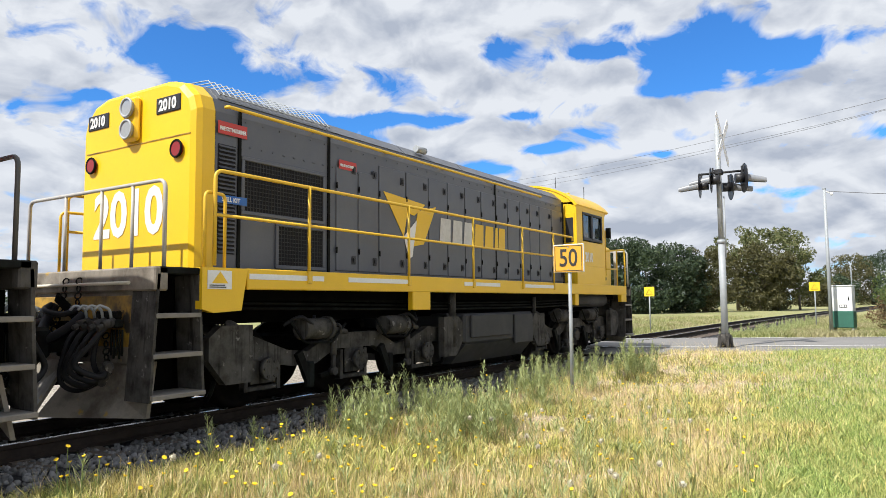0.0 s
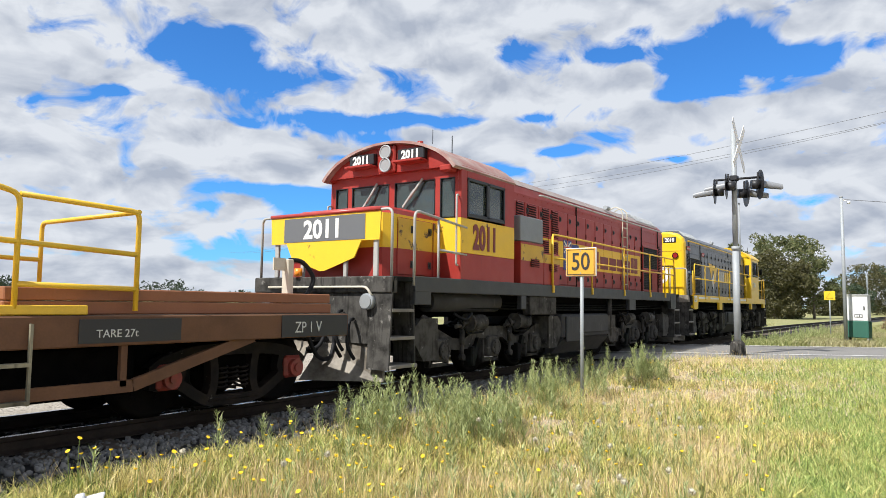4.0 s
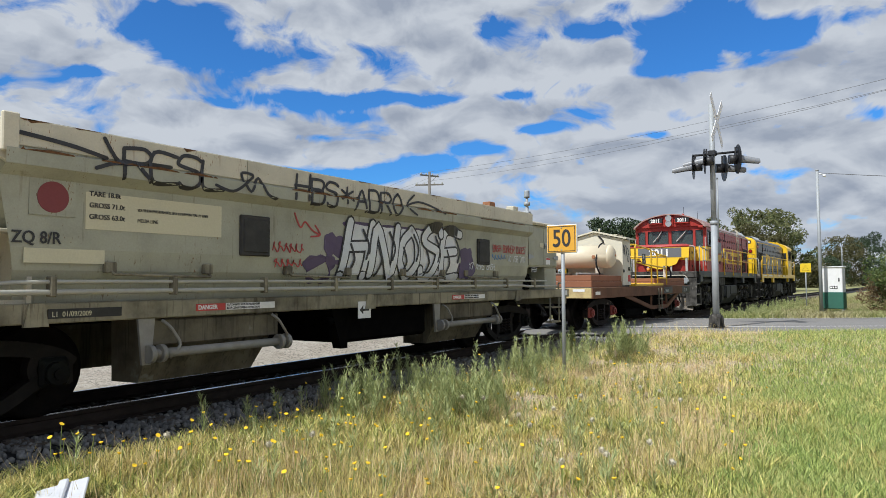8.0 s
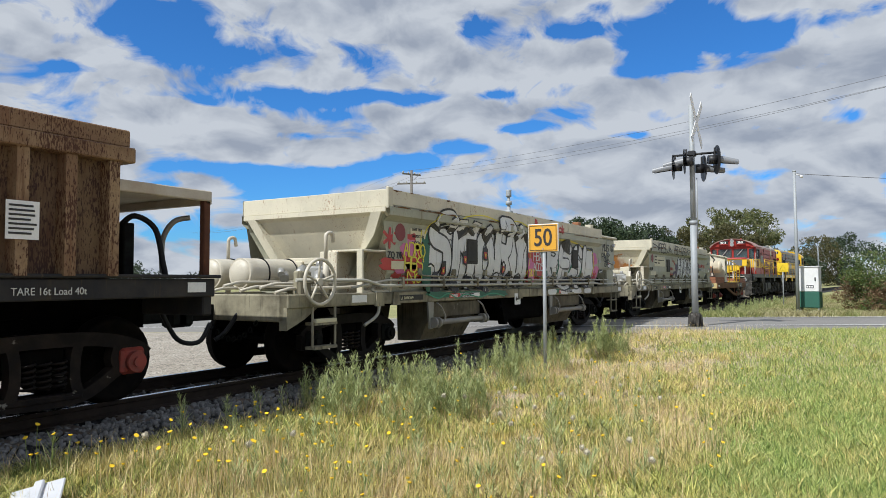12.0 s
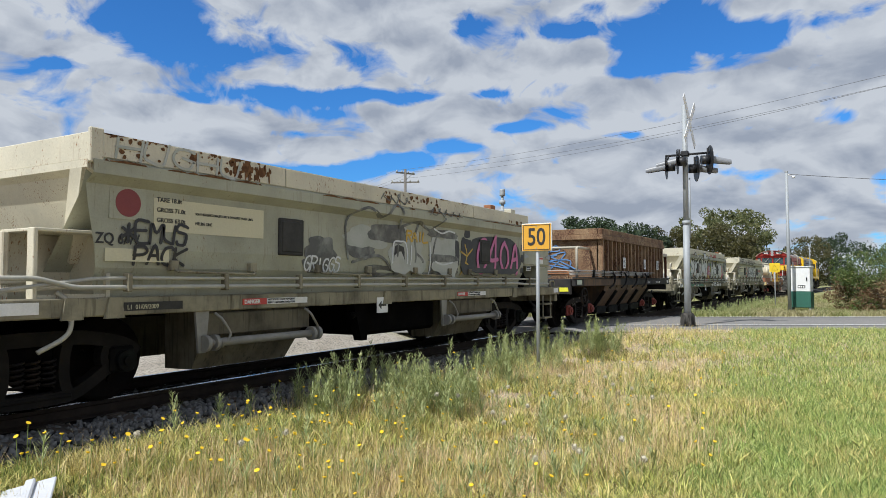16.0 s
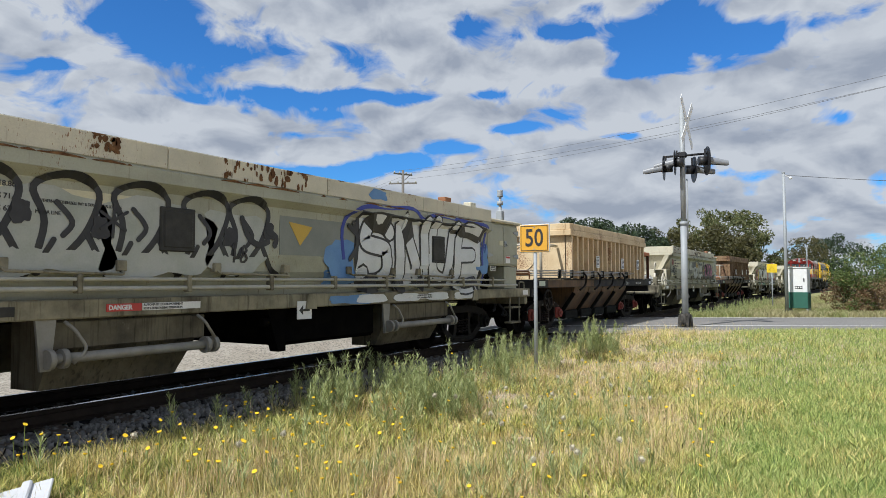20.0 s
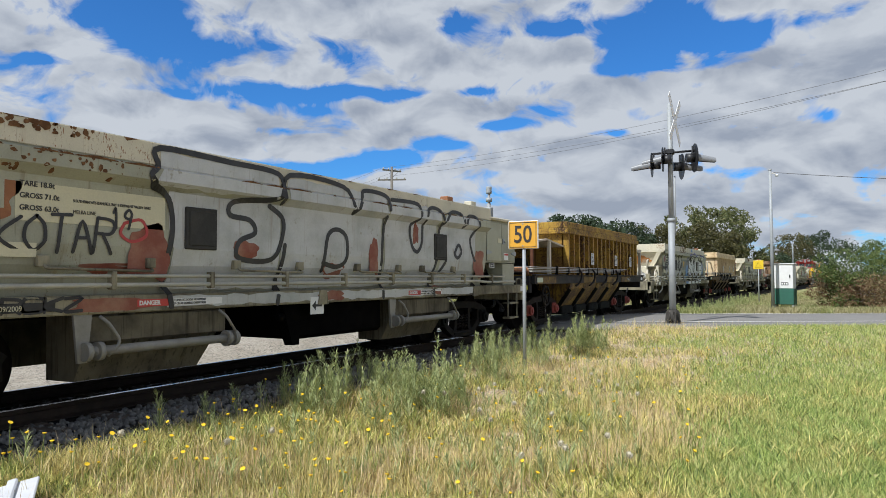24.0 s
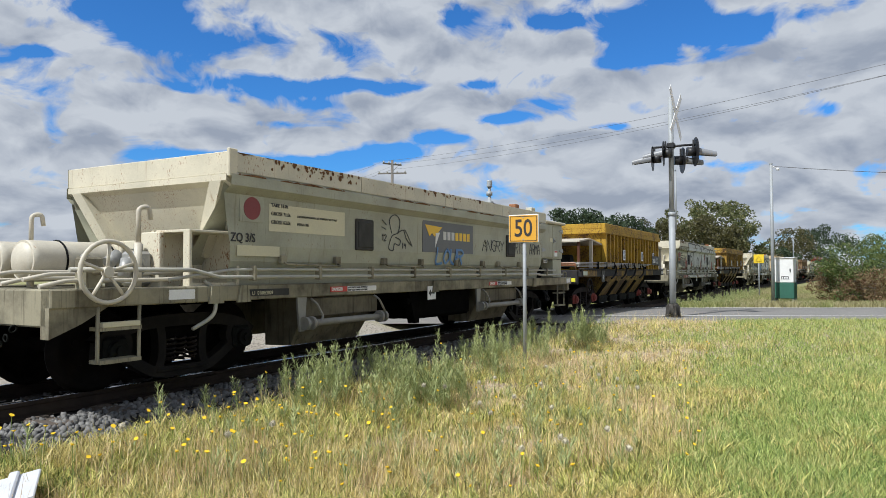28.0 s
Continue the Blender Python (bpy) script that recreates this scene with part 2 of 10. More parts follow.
def text_mesh(words, size, material, depth=0.004, narrow=1.0, align="LEFT", bold=0.0):
    """Lettering in the x-z plane, facing -y, its base line at z = 0."""
    key = (words, size, material.name, depth, narrow, align, bold)
    if key in LETTERS:
        return LETTERS[key]
    cu = bpy.data.curves.new("lettering", "FONT")
    cu.body, cu.size, cu.extrude, cu.align_x, cu.resolution_u, cu.offset = words, size, depth / 2, align, 3, bold
    ob = bpy.data.objects.new("lettering", cu)
    scene.collection.objects.link(ob)
    dg = bpy.context.evaluated_depsgraph_get()
    me = bpy.data.meshes.new_from_object(ob.evaluated_get(dg))
    bpy.data.objects.remove(ob)
    bpy.data.curves.remove(cu)
    me.transform(Matrix.Rotation(radians(90), 4, "X") @ Matrix.Diagonal((narrow, 1, 1, 1)))
    me.materials.clear()
    me.materials.append(material)
    LETTERS[key] = me
    return me


# ---- materials ----
def material(name, base, rough=0.6, metal=0.0, second=None, amount=0.5, scale=3.0, grain=0.08, fine=60.0, bump=0.15, spots=None, spot_at=0.62, spot_scale=6.0,
             streak=None, streak_at=0.6, gloss=0.0, island=0.0, coat=0.0, spec=0.5, speck=None, speck_at=0.56, speck_scale=64.0):
    """Base colour with broad stains (second), fine grain, spots of another colour and streaks that run down."""
    mat = bpy.data.materials.new(name)
    mat.use_nodes = True
    nt = mat.node_tree
    N, L = nt.nodes, nt.links
    bsdf = N["Principled BSDF"]
    tc = N.new("ShaderNodeTexCoord")
    info = N.new("ShaderNodeObjectInfo")
    shift = N.new("ShaderNodeVectorMath")
    shift.operation = "MULTIPLY_ADD"
    L.new(info.outputs["Random"], shift.inputs[0])
    shift.inputs[1].default_value = (37.0, 19.0, 11.0)
    L.new(tc.outputs["Object"], shift.inputs[2])

    def noise_of(s, detail=5, stretch=(1, 1, 1), w=0.0):
        mp = N.new("ShaderNodeMapping")
        mp.inputs["Scale"].default_value = stretch
        mp.inputs["Location"].default_value = (w, w * 1.7, w * 0.6)
        L.new(shift.outputs[0], mp.inputs[0])
        n = N.new("ShaderNodeTexNoise")
        n.inputs["Scale"].default_value, n.inputs["Detail"].default_value, n.inputs["Roughness"].default_value = s, detail, 0.6
        L.new(mp.outputs[0], n.inputs[0])
        return n.outputs[0]

    def stepped(v, lo, hi, top=1.0):
        r = N.new("ShaderNodeMapRange")
        r.inputs[1].default_value, r.inputs[2].default_value, r.inputs[4].default_value = lo, hi, top
        L.new(v, r.inputs[0])
        return r.outputs[0]

    def mixed(fac, a, b, mode="MIX"):
        m = N.new("ShaderNodeMix")
        m.data_type, m.blend_type = "RGBA", mode
        if isinstance(fac, float):
            m.inputs["Factor"].default_value = fac
        else:
            L.new(fac, m.inputs["Factor"])
        s = [i for i in m.inputs if i.type == "RGBA"]
        for k, v in ((s[0], a), (s[1], b)):
            if isinstance(v, tuple):
                k.default_value = (*v[:3], 1)
            else:
                L.new(v, k)
        return [o for o in m.outputs if o.type == "RGBA"][0]

    col = tuple(base)
    if second:
        col = mixed(stepped(noise_of(scale, 6), 0.42, 0.68, amount), col, tuple(second))
    if streak:
        col = mixed(stepped(noise_of(5.0, 6, (2.4, 2.4, 0.16), 3.0), streak_at, streak_at + 0.14, 0.8), col, tuple(streak))
        col = mixed(stepped(noise_of(14.0, 5, (2.2, 2.2, 0.12), 5.0), streak_at + 0.02, streak_at + 0.12, 0.6), col, tuple(c * 0.7 for c in streak))
    if spots:
        col = mixed(stepped(noise_of(spot_scale, 8, (1, 1, 1), 7.0), spot_at, spot_at + 0.05), col, tuple(spots))
    if speck:
        # scattered flakes and short runs of rust, thicker in some places than in others
        flake = N.new("ShaderNodeMath")
        flake.operation = "MULTIPLY_ADD"
        L.new(noise_of(2.2, 4, (1, 1, 0.6), 9.0), flake.inputs[0])
        flake.inputs[1].default_value = 0.55
        L.new(noise_of(speck_scale, 5, (1.4, 1.4, 0.34), 8.0), flake.inputs[2])
        col = mixed(stepped(flake.outputs[0], speck_at + 0.26, speck_at + 0.31), col, tuple(speck))
    if island:
        geo = N.new("ShaderNodeNewGeometry")
        col = mixed(stepped(geo.outputs["Random Per Island"], 0, 1, island), col, tuple(c * 0.35 for c in base[:3]))
    g = noise_of(fine, 3)
    col = mixed(1.0, col, mixed(stepped(g, 0.25, 0.75), (1 - grain,) * 3, (1 + grain * 0.5,) * 3), "MULTIPLY")
    L.new(col, bsdf.inputs["Base Color"])
    bsdf.inputs["Metallic"].default_value = metal
    r = N.new("ShaderNodeMapRange")
    r.inputs[3].default_value, r.inputs[4].default_value = max(rough - 0.12, 0.02), min(rough + 0.12, 1)
    L.new(noise_of(scale * 2.3, 4, (1, 1, 1), 2.0), r.inputs[0])
    L.new(r.outputs[0], bsdf.inputs["Roughness"])
    bsdf.inputs["Coat Weight"].default_value = coat
    bsdf.inputs["Specular IOR Level"].default_value = spec
    if bump:
        b = N.new("ShaderNodeBump")
        b.inputs["Strength"].default_value, b.inputs["Distance"].default_value = bump, 0.01
        L.new(noise_of(fine * 0.5, 4, (1, 1, 1), 1.0), b.inputs["Height"])
        L.new(b.outputs[0], bsdf.inputs["Normal"])
    return mat


def glass_material(name, tint, rough=0.03):
    mat = bpy.data.materials.new(name)
    mat.use_nodes = True
    b = mat.node_tree.nodes["Principled BSDF"]
    b.inputs["Base Color"].default_value = (*tint, 1)
    b.inputs["Roughness"].default_value, b.inputs["Transmission Weight"].default_value, b.inputs["IOR"].default_value = rough, 0.6, 1.6
    return mat


M_CREAM = material("hopper_paint", (0.62, 0.575, 0.44), 0.5, second=(0.45, 0.425, 0.33), amount=0.7, scale=1.6, streak=(0.30, 0.20, 0.11), streak_at=0.63, speck=(0.24, 0.11, 0.045), speck_at=0.66, spec=0.3)
# cream made darker and greener so the sides' shade lies in the paint
M_SHADECREAM = material("shaded_hopper_side_paint", (0.385, 0.385, 0.295), 0.5, second=(0.28, 0.28, 0.21), amount=0.9, scale=1.5, streak=(0.21, 0.18, 0.11), streak_at=0.61, speck=(0.2, 0.12, 0.06), speck_at=0.70, spec=0.3)
M_SILL = material("grimy_cream_steel", (0.31, 0.285, 0.20), 0.7, second=(0.085, 0.075, 0.055), amount=0.9, scale=2.2, streak=(0.06, 0.05, 0.035), streak_at=0.57, spec=0.12)
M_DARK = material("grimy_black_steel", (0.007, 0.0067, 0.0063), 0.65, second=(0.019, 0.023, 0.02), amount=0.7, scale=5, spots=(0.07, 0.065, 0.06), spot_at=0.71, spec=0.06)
# underframe and wheel bases sit near black, carrying the deep shade below the train
M_UNDER = material("deep_shade_underframe", (0.003, 0.0029, 0.0028), 0.85, second=(0.007, 0.0065, 0.006), amount=0.7, scale=5, spec=0.02)
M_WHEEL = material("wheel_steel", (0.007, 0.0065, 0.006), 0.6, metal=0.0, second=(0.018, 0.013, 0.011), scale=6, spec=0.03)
M_TREAD = material("polished_tread", (0.6, 0.58, 0.55), 0.25, metal=1.0, bump=0.02)
M_RED_CAP = material("red_axle_cap", (0.28, 0.045, 0.03), 0.6, second=(0.08, 0.04, 0.03), scale=8)
M_PIPE = material("cream_pipe", (0.56, 0.52, 0.42), 0.5, second=(0.42, 0.37, 0.28), scale=5, spots=(0.28, 0.13, 0.06), spot_at=0.7)
M_RUST = material("rust", (0.28, 0.12, 0.055), 0.85, second=(0.4, 0.2, 0.09), scale=5, bump=0.4)
M_TANCREAM = material("rusted_cream_ribs", (0.66, 0.52, 0.32), 0.65, second=(0.52, 0.37, 0.20), amount=0.8, scale=2, speck=(0.20, 0.09, 0.045), speck_at=0.62, streak=(0.27, 0.13, 0.055), streak_at=0.62, spec=0.3)
M_BROWN = material("rusted_brown_ribs", (0.20, 0.12, 0.065), 0.75, second=(0.34, 0.24, 0.135), amount=0.9, scale=2, speck=(0.07, 0.03, 0.017), speck_at=0.55, streak=(0.15, 0.07, 0.035), streak_at=0.55, spec=0.3)
M_GOLD = material("rusted_yellow_ribs", (0.42, 0.26, 0.024), 0.65, second=(0.38, 0.22, 0.025), amount=0.7, scale=3, speck=(0.065, 0.03, 0.016), speck_at=0.545, streak=(0.16, 0.07, 0.02), streak_at=0.6, spec=0.3)
M_GOLDRUST = material("worn_yellow_ribs", (0.38, 0.24, 0.035), 0.7, second=(0.22, 0.11, 0.025), amount=0.9, scale=3, speck=(0.05, 0.025, 0.015), speck_at=0.53, streak=(0.13, 0.06, 0.02), streak_at=0.55, spec=0.3)
M_LOCO_Y = material("yellow_enamel", (0.80, 0.50, 0.01), 0.35, second=(0.72, 0.44, 0.012), scale=1.5, bump=0.03, grain=0.04)
M_LOCO_G = material("grey_enamel", (0.095, 0.10, 0.113), 0.36, second=(0.12, 0.123, 0.13), scale=2.5, streak=(0.11, 0.105, 0.1), streak_at=0.66, bump=0.05)
M_LOCO_R = material("faded_red_enamel", (0.31, 0.032, 0.024), 0.4, second=(0.36, 0.055, 0.042), amount=0.6, scale=2, streak=(0.26, 0.05, 0.04), streak_at=0.64, bump=0.05, spec=0.3)
M_LOCO_RY = material("faded_yellow_enamel", (0.82, 0.52, 0.03), 0.42, second=(0.70, 0.44, 0.04), scale=2.2, spots=(0.13, 0.07, 0.04), spot_at=0.645, spot_scale=3.5, bump=0.05, spec=0.3)
M_WHITE = material("white_paint", (0.78, 0.78, 0.76), 0.5, second=(0.66, 0.65, 0.62), scale=4)
M_BLACKP = material("black_paint", (0.018, 0.018, 0.02), 0.45)
M_SILVER = material("galvanised_steel", (0.36, 0.38, 0.39), 0.62, metal=0.2, second=(0.29, 0.31, 0.32), scale=8, bump=0.05, spec=0.3)
M_RAIL = material("rail_side", (0.03, 0.023, 0.019), 0.7, second=(0.06, 0.043, 0.032), scale=6, spec=0.12)
M_WOOD = material("timber_sleeper", (0.11, 0.09, 0.075), 0.85, second=(0.16, 0.135, 0.11), scale=6, bump=0.5, spec=0.12)
M_BALLAST = material("ballast_stone", (0.235, 0.23, 0.22), 0.85, second=(0.33, 0.315, 0.29), scale=9, island=0.85, bump=0.3, spec=0.15)
# bed colour kept near black to hold the shade under the train
M_BED = material("shaded_ballast_bed", (0.03, 0.03, 0.032), 0.95, second=(0.09, 0.088, 0.085), scale=12, fine=35, grain=0.5, bump=0.8, spec=0.12)
M_ASPHALT = material("asphalt", (0.215, 0.205, 0.19), 0.85, second=(0.26, 0.25, 0.23), scale=0.9, fine=90, grain=0.35, bump=0.4)
M_GRAVEL = material("pale_gravel", (0.36, 0.335, 0.30), 0.95, second=(0.27, 0.25, 0.22), scale=1.5, fine=25, grain=0.4, bump=0.7)
M_DIRT = material("dry_soil", (0.27, 0.22, 0.15), 0.95, second=(0.17, 0.17, 0.07), amount=0.9, scale=0.7, fine=30, grain=0.4, bump=0.6)
M_GLASS = glass_material("cab_glass", (0.10, 0.13, 0.125), 0.0)


# ---- ground, road, track ----


def depth_of(x, y):
    """Distance along the heading that is square to the road."""
    return x * CT + y * ST


def ease(a, b, t):
    t = min(max((t - a) / (b - a), 0.0), 1.0)
    return t * t * (3 - 2 * t)


def ground_z(x, y):
    d, off = depth_of(x, y), y - line_y(x)
    z = -0.42 + 0.17 * ease(2.5, 5.6, y) if off < 0 else -0.24
    z += (-0.05 - z) * ease(9.5, 16.5, d)
    if d > 23:
        z += (-0.22 - z) * ease(23.2, 27.0, d)
    z += 0.05 * noise.noise((x * 0.35, y * 0.35, 0)) * (1 - ease(13, 16.5, d) * (1 - ease(23.5, 26, d)))
    if abs(off) < 2.4:
        z = min(z, -0.26)
    return z


def spread(lo, hi, near, step, grow=1.22):
    """Lines that lie close together near the middle and thin out with distance."""
    c = [near]
    s = step
    while c[-1] < hi:
        c.append(c[-1] + s)
        s = step if c[-1] < near + 45 else s * grow
    s = step
    while c[0] > lo:
        c.insert(0, c[0] - s)
        s = step if c[0] > near - 20 else s * grow
    return c


def ground_sheet():
    xs, ys = spread(-1500, 2500, 2.0, 0.5), spread(-1500, 2500, 2.0, 0.5)
    v = [(x, y, ground_z(x, y)) for x in xs for y in ys]
    n = len(ys)
    f = [(i * n + j, (i + 1) * n + j, (i + 1) * n + j + 1, i * n + j + 1) for i in range(len(xs) - 1) for j in range(n - 1)]
    me = bpy.data.meshes.new("ground")
    me.from_pydata(v, [], f)
    me.polygons.foreach_set("use_smooth", [True] * len(f))
    me.materials.append(ground_material())
    tagged(new("ground", me), "dry grassy soil with worn bare patches beside the railway", "ground", kind="structure")


def ground_material():
    """Soil and thin grass near the track, pale gravel across it, dry field beyond."""
    mat = bpy.data.materials.new("ground_cover")
    mat.use_nodes = True
    N, L = mat.node_tree.nodes, mat.node_tree.links
    b = N["Principled BSDF"]
    tc = N.new("ShaderNodeTexCoord")

    def nz(scale, detail=6):
        n = N.new("ShaderNodeTexNoise")
        n.inputs["Scale"].default_value, n.inputs["Detail"].default_value, n.inputs["Roughness"].default_value = scale, detail, 0.65
        L.new(tc.outputs["Object"], n.inputs[0])
        return n.outputs[0]

    def mr(v, a, c):
        r = N.new("ShaderNodeMapRange")
        r.inputs[1].default_value, r.inputs[2].default_value = a, c
        L.new(v, r.inputs[0])
        return r.outputs[0]

    def mx(f, a, c, mode="MIX"):
        m = N.new("ShaderNodeMix")
        m.data_type, m.blend_type = "RGBA", mode
        if isinstance(f, float):
            m.inputs["Factor"].default_value = f
        else:
            L.new(f, m.inputs["Factor"])
        s = [i for i in m.inputs if i.type == "RGBA"]
        for k, q in ((s[0], a), (s[1], c)):
            if isinstance(q, tuple):
                k.default_value = (*q, 1)
            else:
                L.new(q, k)
        return [o for o in m.outputs if o.type == "RGBA"][0]

    soil = mx(mr(nz(1.6), 0.42, 0.58), (0.52, 0.40, 0.29), (0.33, 0.26, 0.16))
    soil = mx(mr(nz(14.0), 0.48, 0.62), soil, (0.66, 0.58, 0.45))
    soil = mx(mr(nz(38.0), 0.53, 0.64), soil, (0.10, 0.085, 0.055))
    field = mx(mr(nz(0.25), 0.35, 0.65), (0.34, 0.31, 0.14), (0.22, 0.24, 0.08))
    gravel = mx(mr(nz(2.5), 0.35, 0.65), (0.46, 0.415, 0.345), (0.34, 0.30, 0.24))
    gravel = mx(mr(nz(22.0), 0.50, 0.60), gravel, (0.17, 0.15, 0.125))
    sep = N.new("ShaderNodeSeparateXYZ")
    L.new(tc.outputs["Object"], sep.inputs[0])
    d = N.new("ShaderNodeVectorMath")
    d.operation = "DOT_PRODUCT"
    d.inputs[1].default_value = (CT, ST, 0)
    L.new(tc.outputs["Object"], d.inputs[0])
    far = mr(d.outputs["Value"], 17.0, 18.0)
    across = mr(sep.outputs[1], YC - 0.3, YC + 0.3)
    near = mx(across, soil, gravel)
    col = mx(far, near, field)
    col = mx(1.0, col, mx(mr(nz(40, 3), 0.2, 0.8), (0.6, 0.6, 0.6), (1.25, 1.25, 1.25)), "MULTIPLY")
    L.new(col, b.inputs["Base Color"])
    b.inputs["Roughness"].default_value = 0.95
    bp = N.new("ShaderNodeBump")
    bp.inputs["Strength"].default_value, bp.inputs["Distance"].default_value = 0.8, 0.03
    L.new(nz(25, 5), bp.inputs["Height"])
    L.new(bp.outputs[0], b.inputs["Normal"])
    return mat


def road_point(d, w):
    """World x, y of a place d ahead across the road and w along it."""
    return d * CT + w * ST, d * ST - w * CT


def road():
    g = Geo()
    ws = [-260 + 4 * i for i in range(131)]
    sec = []
    for w in ws:
        sec.append([(*road_point(d, w), z) for d, z in ((17.35, -0.10), (17.6, -0.015), (20.2, 0.012), (22.8, -0.015), (23.1, -0.10))])
    g.loft(sec, closed=False, caps=False, smooth=True)
    tagged(new("road", g.mesh("road", M_ASPHALT)), "worn grey asphalt road over a level crossing", "road", kind="structure")
    for d in (18.35, 22.35):
        k = Geo()
        for w in range(-120, 121, 4):
            a, b = road_point(d, w), road_point(d, w + 4)
            p, q = road_point(d + 0.1, w + 4), road_point(d + 0.1, w)
            k.add([(*a, 0.016), (*b, 0.016), (*p, 0.016), (*q, 0.016)], [(0, 1, 2, 3)])
        tagged(new("road_marking", k.mesh("road_marking", M_WHITE)), "faded white edge line painted on the asphalt", "road marking", kind="structure")


def along(s):
    """Pose on the track at s: x forward, on the rail head."""
    h = 0.4
    a, b = line_y(s - h), line_y(s + h)
    return pose(s, line_y(s), 0, 0, 0, math.degrees(math.atan2(b - a, 2 * h)))


RAIL_AT = [-40 + 2 * i for i in range(36)] + [32 + 3 * i for i in range(75)]
GAUGE = 0.57


def track():
    prof = [(-0.036, 0), (-0.03, 0.006), (0.03, 0.006), (0.036, 0), (0.034, -0.03), (0.009, -0.045), (0.009, -0.115), (0.06, -0.135), (0.06, -0.15),
            (-0.06, -0.15), (-0.06, -0.135), (-0.009, -0.115), (-0.009, -0.045), (-0.034, -0.03)]
    top = [(-0.03, -0.001), (-0.026, 0.0085), (0.026, 0.0085), (0.03, -0.001)]
    for side in (-1, 1):
        rail = Geo()
        rail.loft([[along(s) @ Vector((0, side * GAUGE + y, z - 0.008)) for y, z in prof] for s in RAIL_AT])
        ob = tagged(new("rail", rail.mesh("rail", M_RAIL)), "rusty steel rail with a polished running edge", "rail", "rails of the track", "structure")
        head = Geo()
        head.loft([[along(s) @ Vector((0, side * GAUGE + y, z - 0.008)) for y, z in top] for s in RAIL_AT])
        part("running_edge", head, M_TREAD, ob, "polished running surface")
    bed = Geo()
    sec = []
    for s in RAIL_AT:
        m = along(s)
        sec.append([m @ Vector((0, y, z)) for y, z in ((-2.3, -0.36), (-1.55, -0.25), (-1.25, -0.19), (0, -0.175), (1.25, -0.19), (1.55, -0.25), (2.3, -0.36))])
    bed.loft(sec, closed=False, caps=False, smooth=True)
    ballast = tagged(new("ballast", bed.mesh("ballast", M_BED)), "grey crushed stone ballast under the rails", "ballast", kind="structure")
    return ballast


ground_sheet()
road()
ballast = track()


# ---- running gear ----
# bogie steel bases lowered towards black for the shade beneath the train
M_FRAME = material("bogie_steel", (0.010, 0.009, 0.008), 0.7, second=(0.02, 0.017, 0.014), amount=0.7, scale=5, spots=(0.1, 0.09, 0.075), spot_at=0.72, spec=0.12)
M_WORN = material("worn_bogie_steel", (0.012, 0.010, 0.009), 0.7, second=(0.03, 0.022, 0.017), amount=0.9, scale=4, spots=(0.24, 0.22, 0.18), spot_at=0.64, spec=0.12)
M_HOSE = material("black_rubber", (0.02, 0.02, 0.021), 0.55, bump=0.05, spec=0.12)
WHEELS = []     # wheelset, radius, sense


def wheelset_mesh(r):
    g = Geo()
    for s in (-1, 1):
        y = s * 0.565
        prof = [(r * 0.16, -0.09), (r * 0.2, -0.09), (r * 0.26, -0.05), (r * 0.82, -0.045), (r * 0.86, -0.066), (r, -0.066), (r * 0.985, 0.04), (r * 1.06, 0.05), (r * 1.06, 0.07),
                (r * 0.86, 0.072), (r * 0.82, 0.0), (r * 0.26, 0.02), (r * 0.2, 0.09), (r * 0.16, 0.09)]
        n = 28
        rings = [[(p * math.cos(a), y - s * q, p * math.sin(a)) for p, q in prof] for a in (2 * math.pi * k / n for k in range(n))]
        g.loft(rings + rings[:1], closed=False, caps=False, smooth=True)
        for k in range(5):
            a = 2 * math.pi * k / 5
            g.disc((r * 0.55 * math.cos(a), y + s * 0.06, r * 0.55 * math.sin(a)), (0, 1, 0), r * 0.09, 0.012, 10)
    g.tube([(0, -0.82, 0), (0, 0.82, 0)], 0.075, 12)
    return g.mesh("wheelset", M_WHEEL)


WHEEL_SMALL, WHEEL_BIG = wheelset_mesh(0.42), wheelset_mesh(0.47)


def add_wheels(bogie, xs, mesh, r):
    for x in xs:
        w = part("wheelset", mesh, None, bogie, at=pose(x, 0, r))
        WHEELS.append((w, r))


def frame_outline(y, s):
    """Cast side frame of a freight bogie: curved chords, two columns and the axle box jaws, with rounded openings between."""
    g = Geo()
    stroke(g, [(-1.02, 0.48), (-0.86, 0.58), (-0.5, 0.66), (0.0, 0.68), (0.5, 0.66), (0.86, 0.58), (1.02, 0.48)], 0.13, y + 0.065, 0.13)
    stroke(g, [(-1.0, 0.36), (-0.74, 0.36), (-0.5, 0.22), (-0.28, 0.14), (0.28, 0.14), (0.5, 0.22), (0.74, 0.36), (1.0, 0.36)], 0.11, y + 0.063, 0.126)
    for k in (-1, 1):
        stroke(g, [(k * 0.30, 0.64), (k * 0.27, 0.5), (k * 0.27, 0.3), (k * 0.32, 0.16)], 0.10, y + 0.061, 0.122)
        stroke(g, [(k * 0.70, 0.36), (k * 0.66, 0.46), (k * 0.70, 0.6)], 0.08, y + 0.059, 0.118)
        g.prism([(k * 0.72, 0.54), (k * 1.02, 0.50), (k * 1.03, 0.32), (k * 0.93, 0.29), (k * 0.74, 0.34)], y - 0.05, y + 0.05, "y")
    g.box(-0.36, 0.36, y - 0.075, y + 0.075, 0.11, 0.19, 0.03)
    return g


COIL = Geo().tube([(0.055 * math.cos(j * 0.63), 0.055 * math.sin(j * 0.63), 0.005 * j) for j in range(51)], 0.014, 5).mesh("coil_spring", M_WORN)


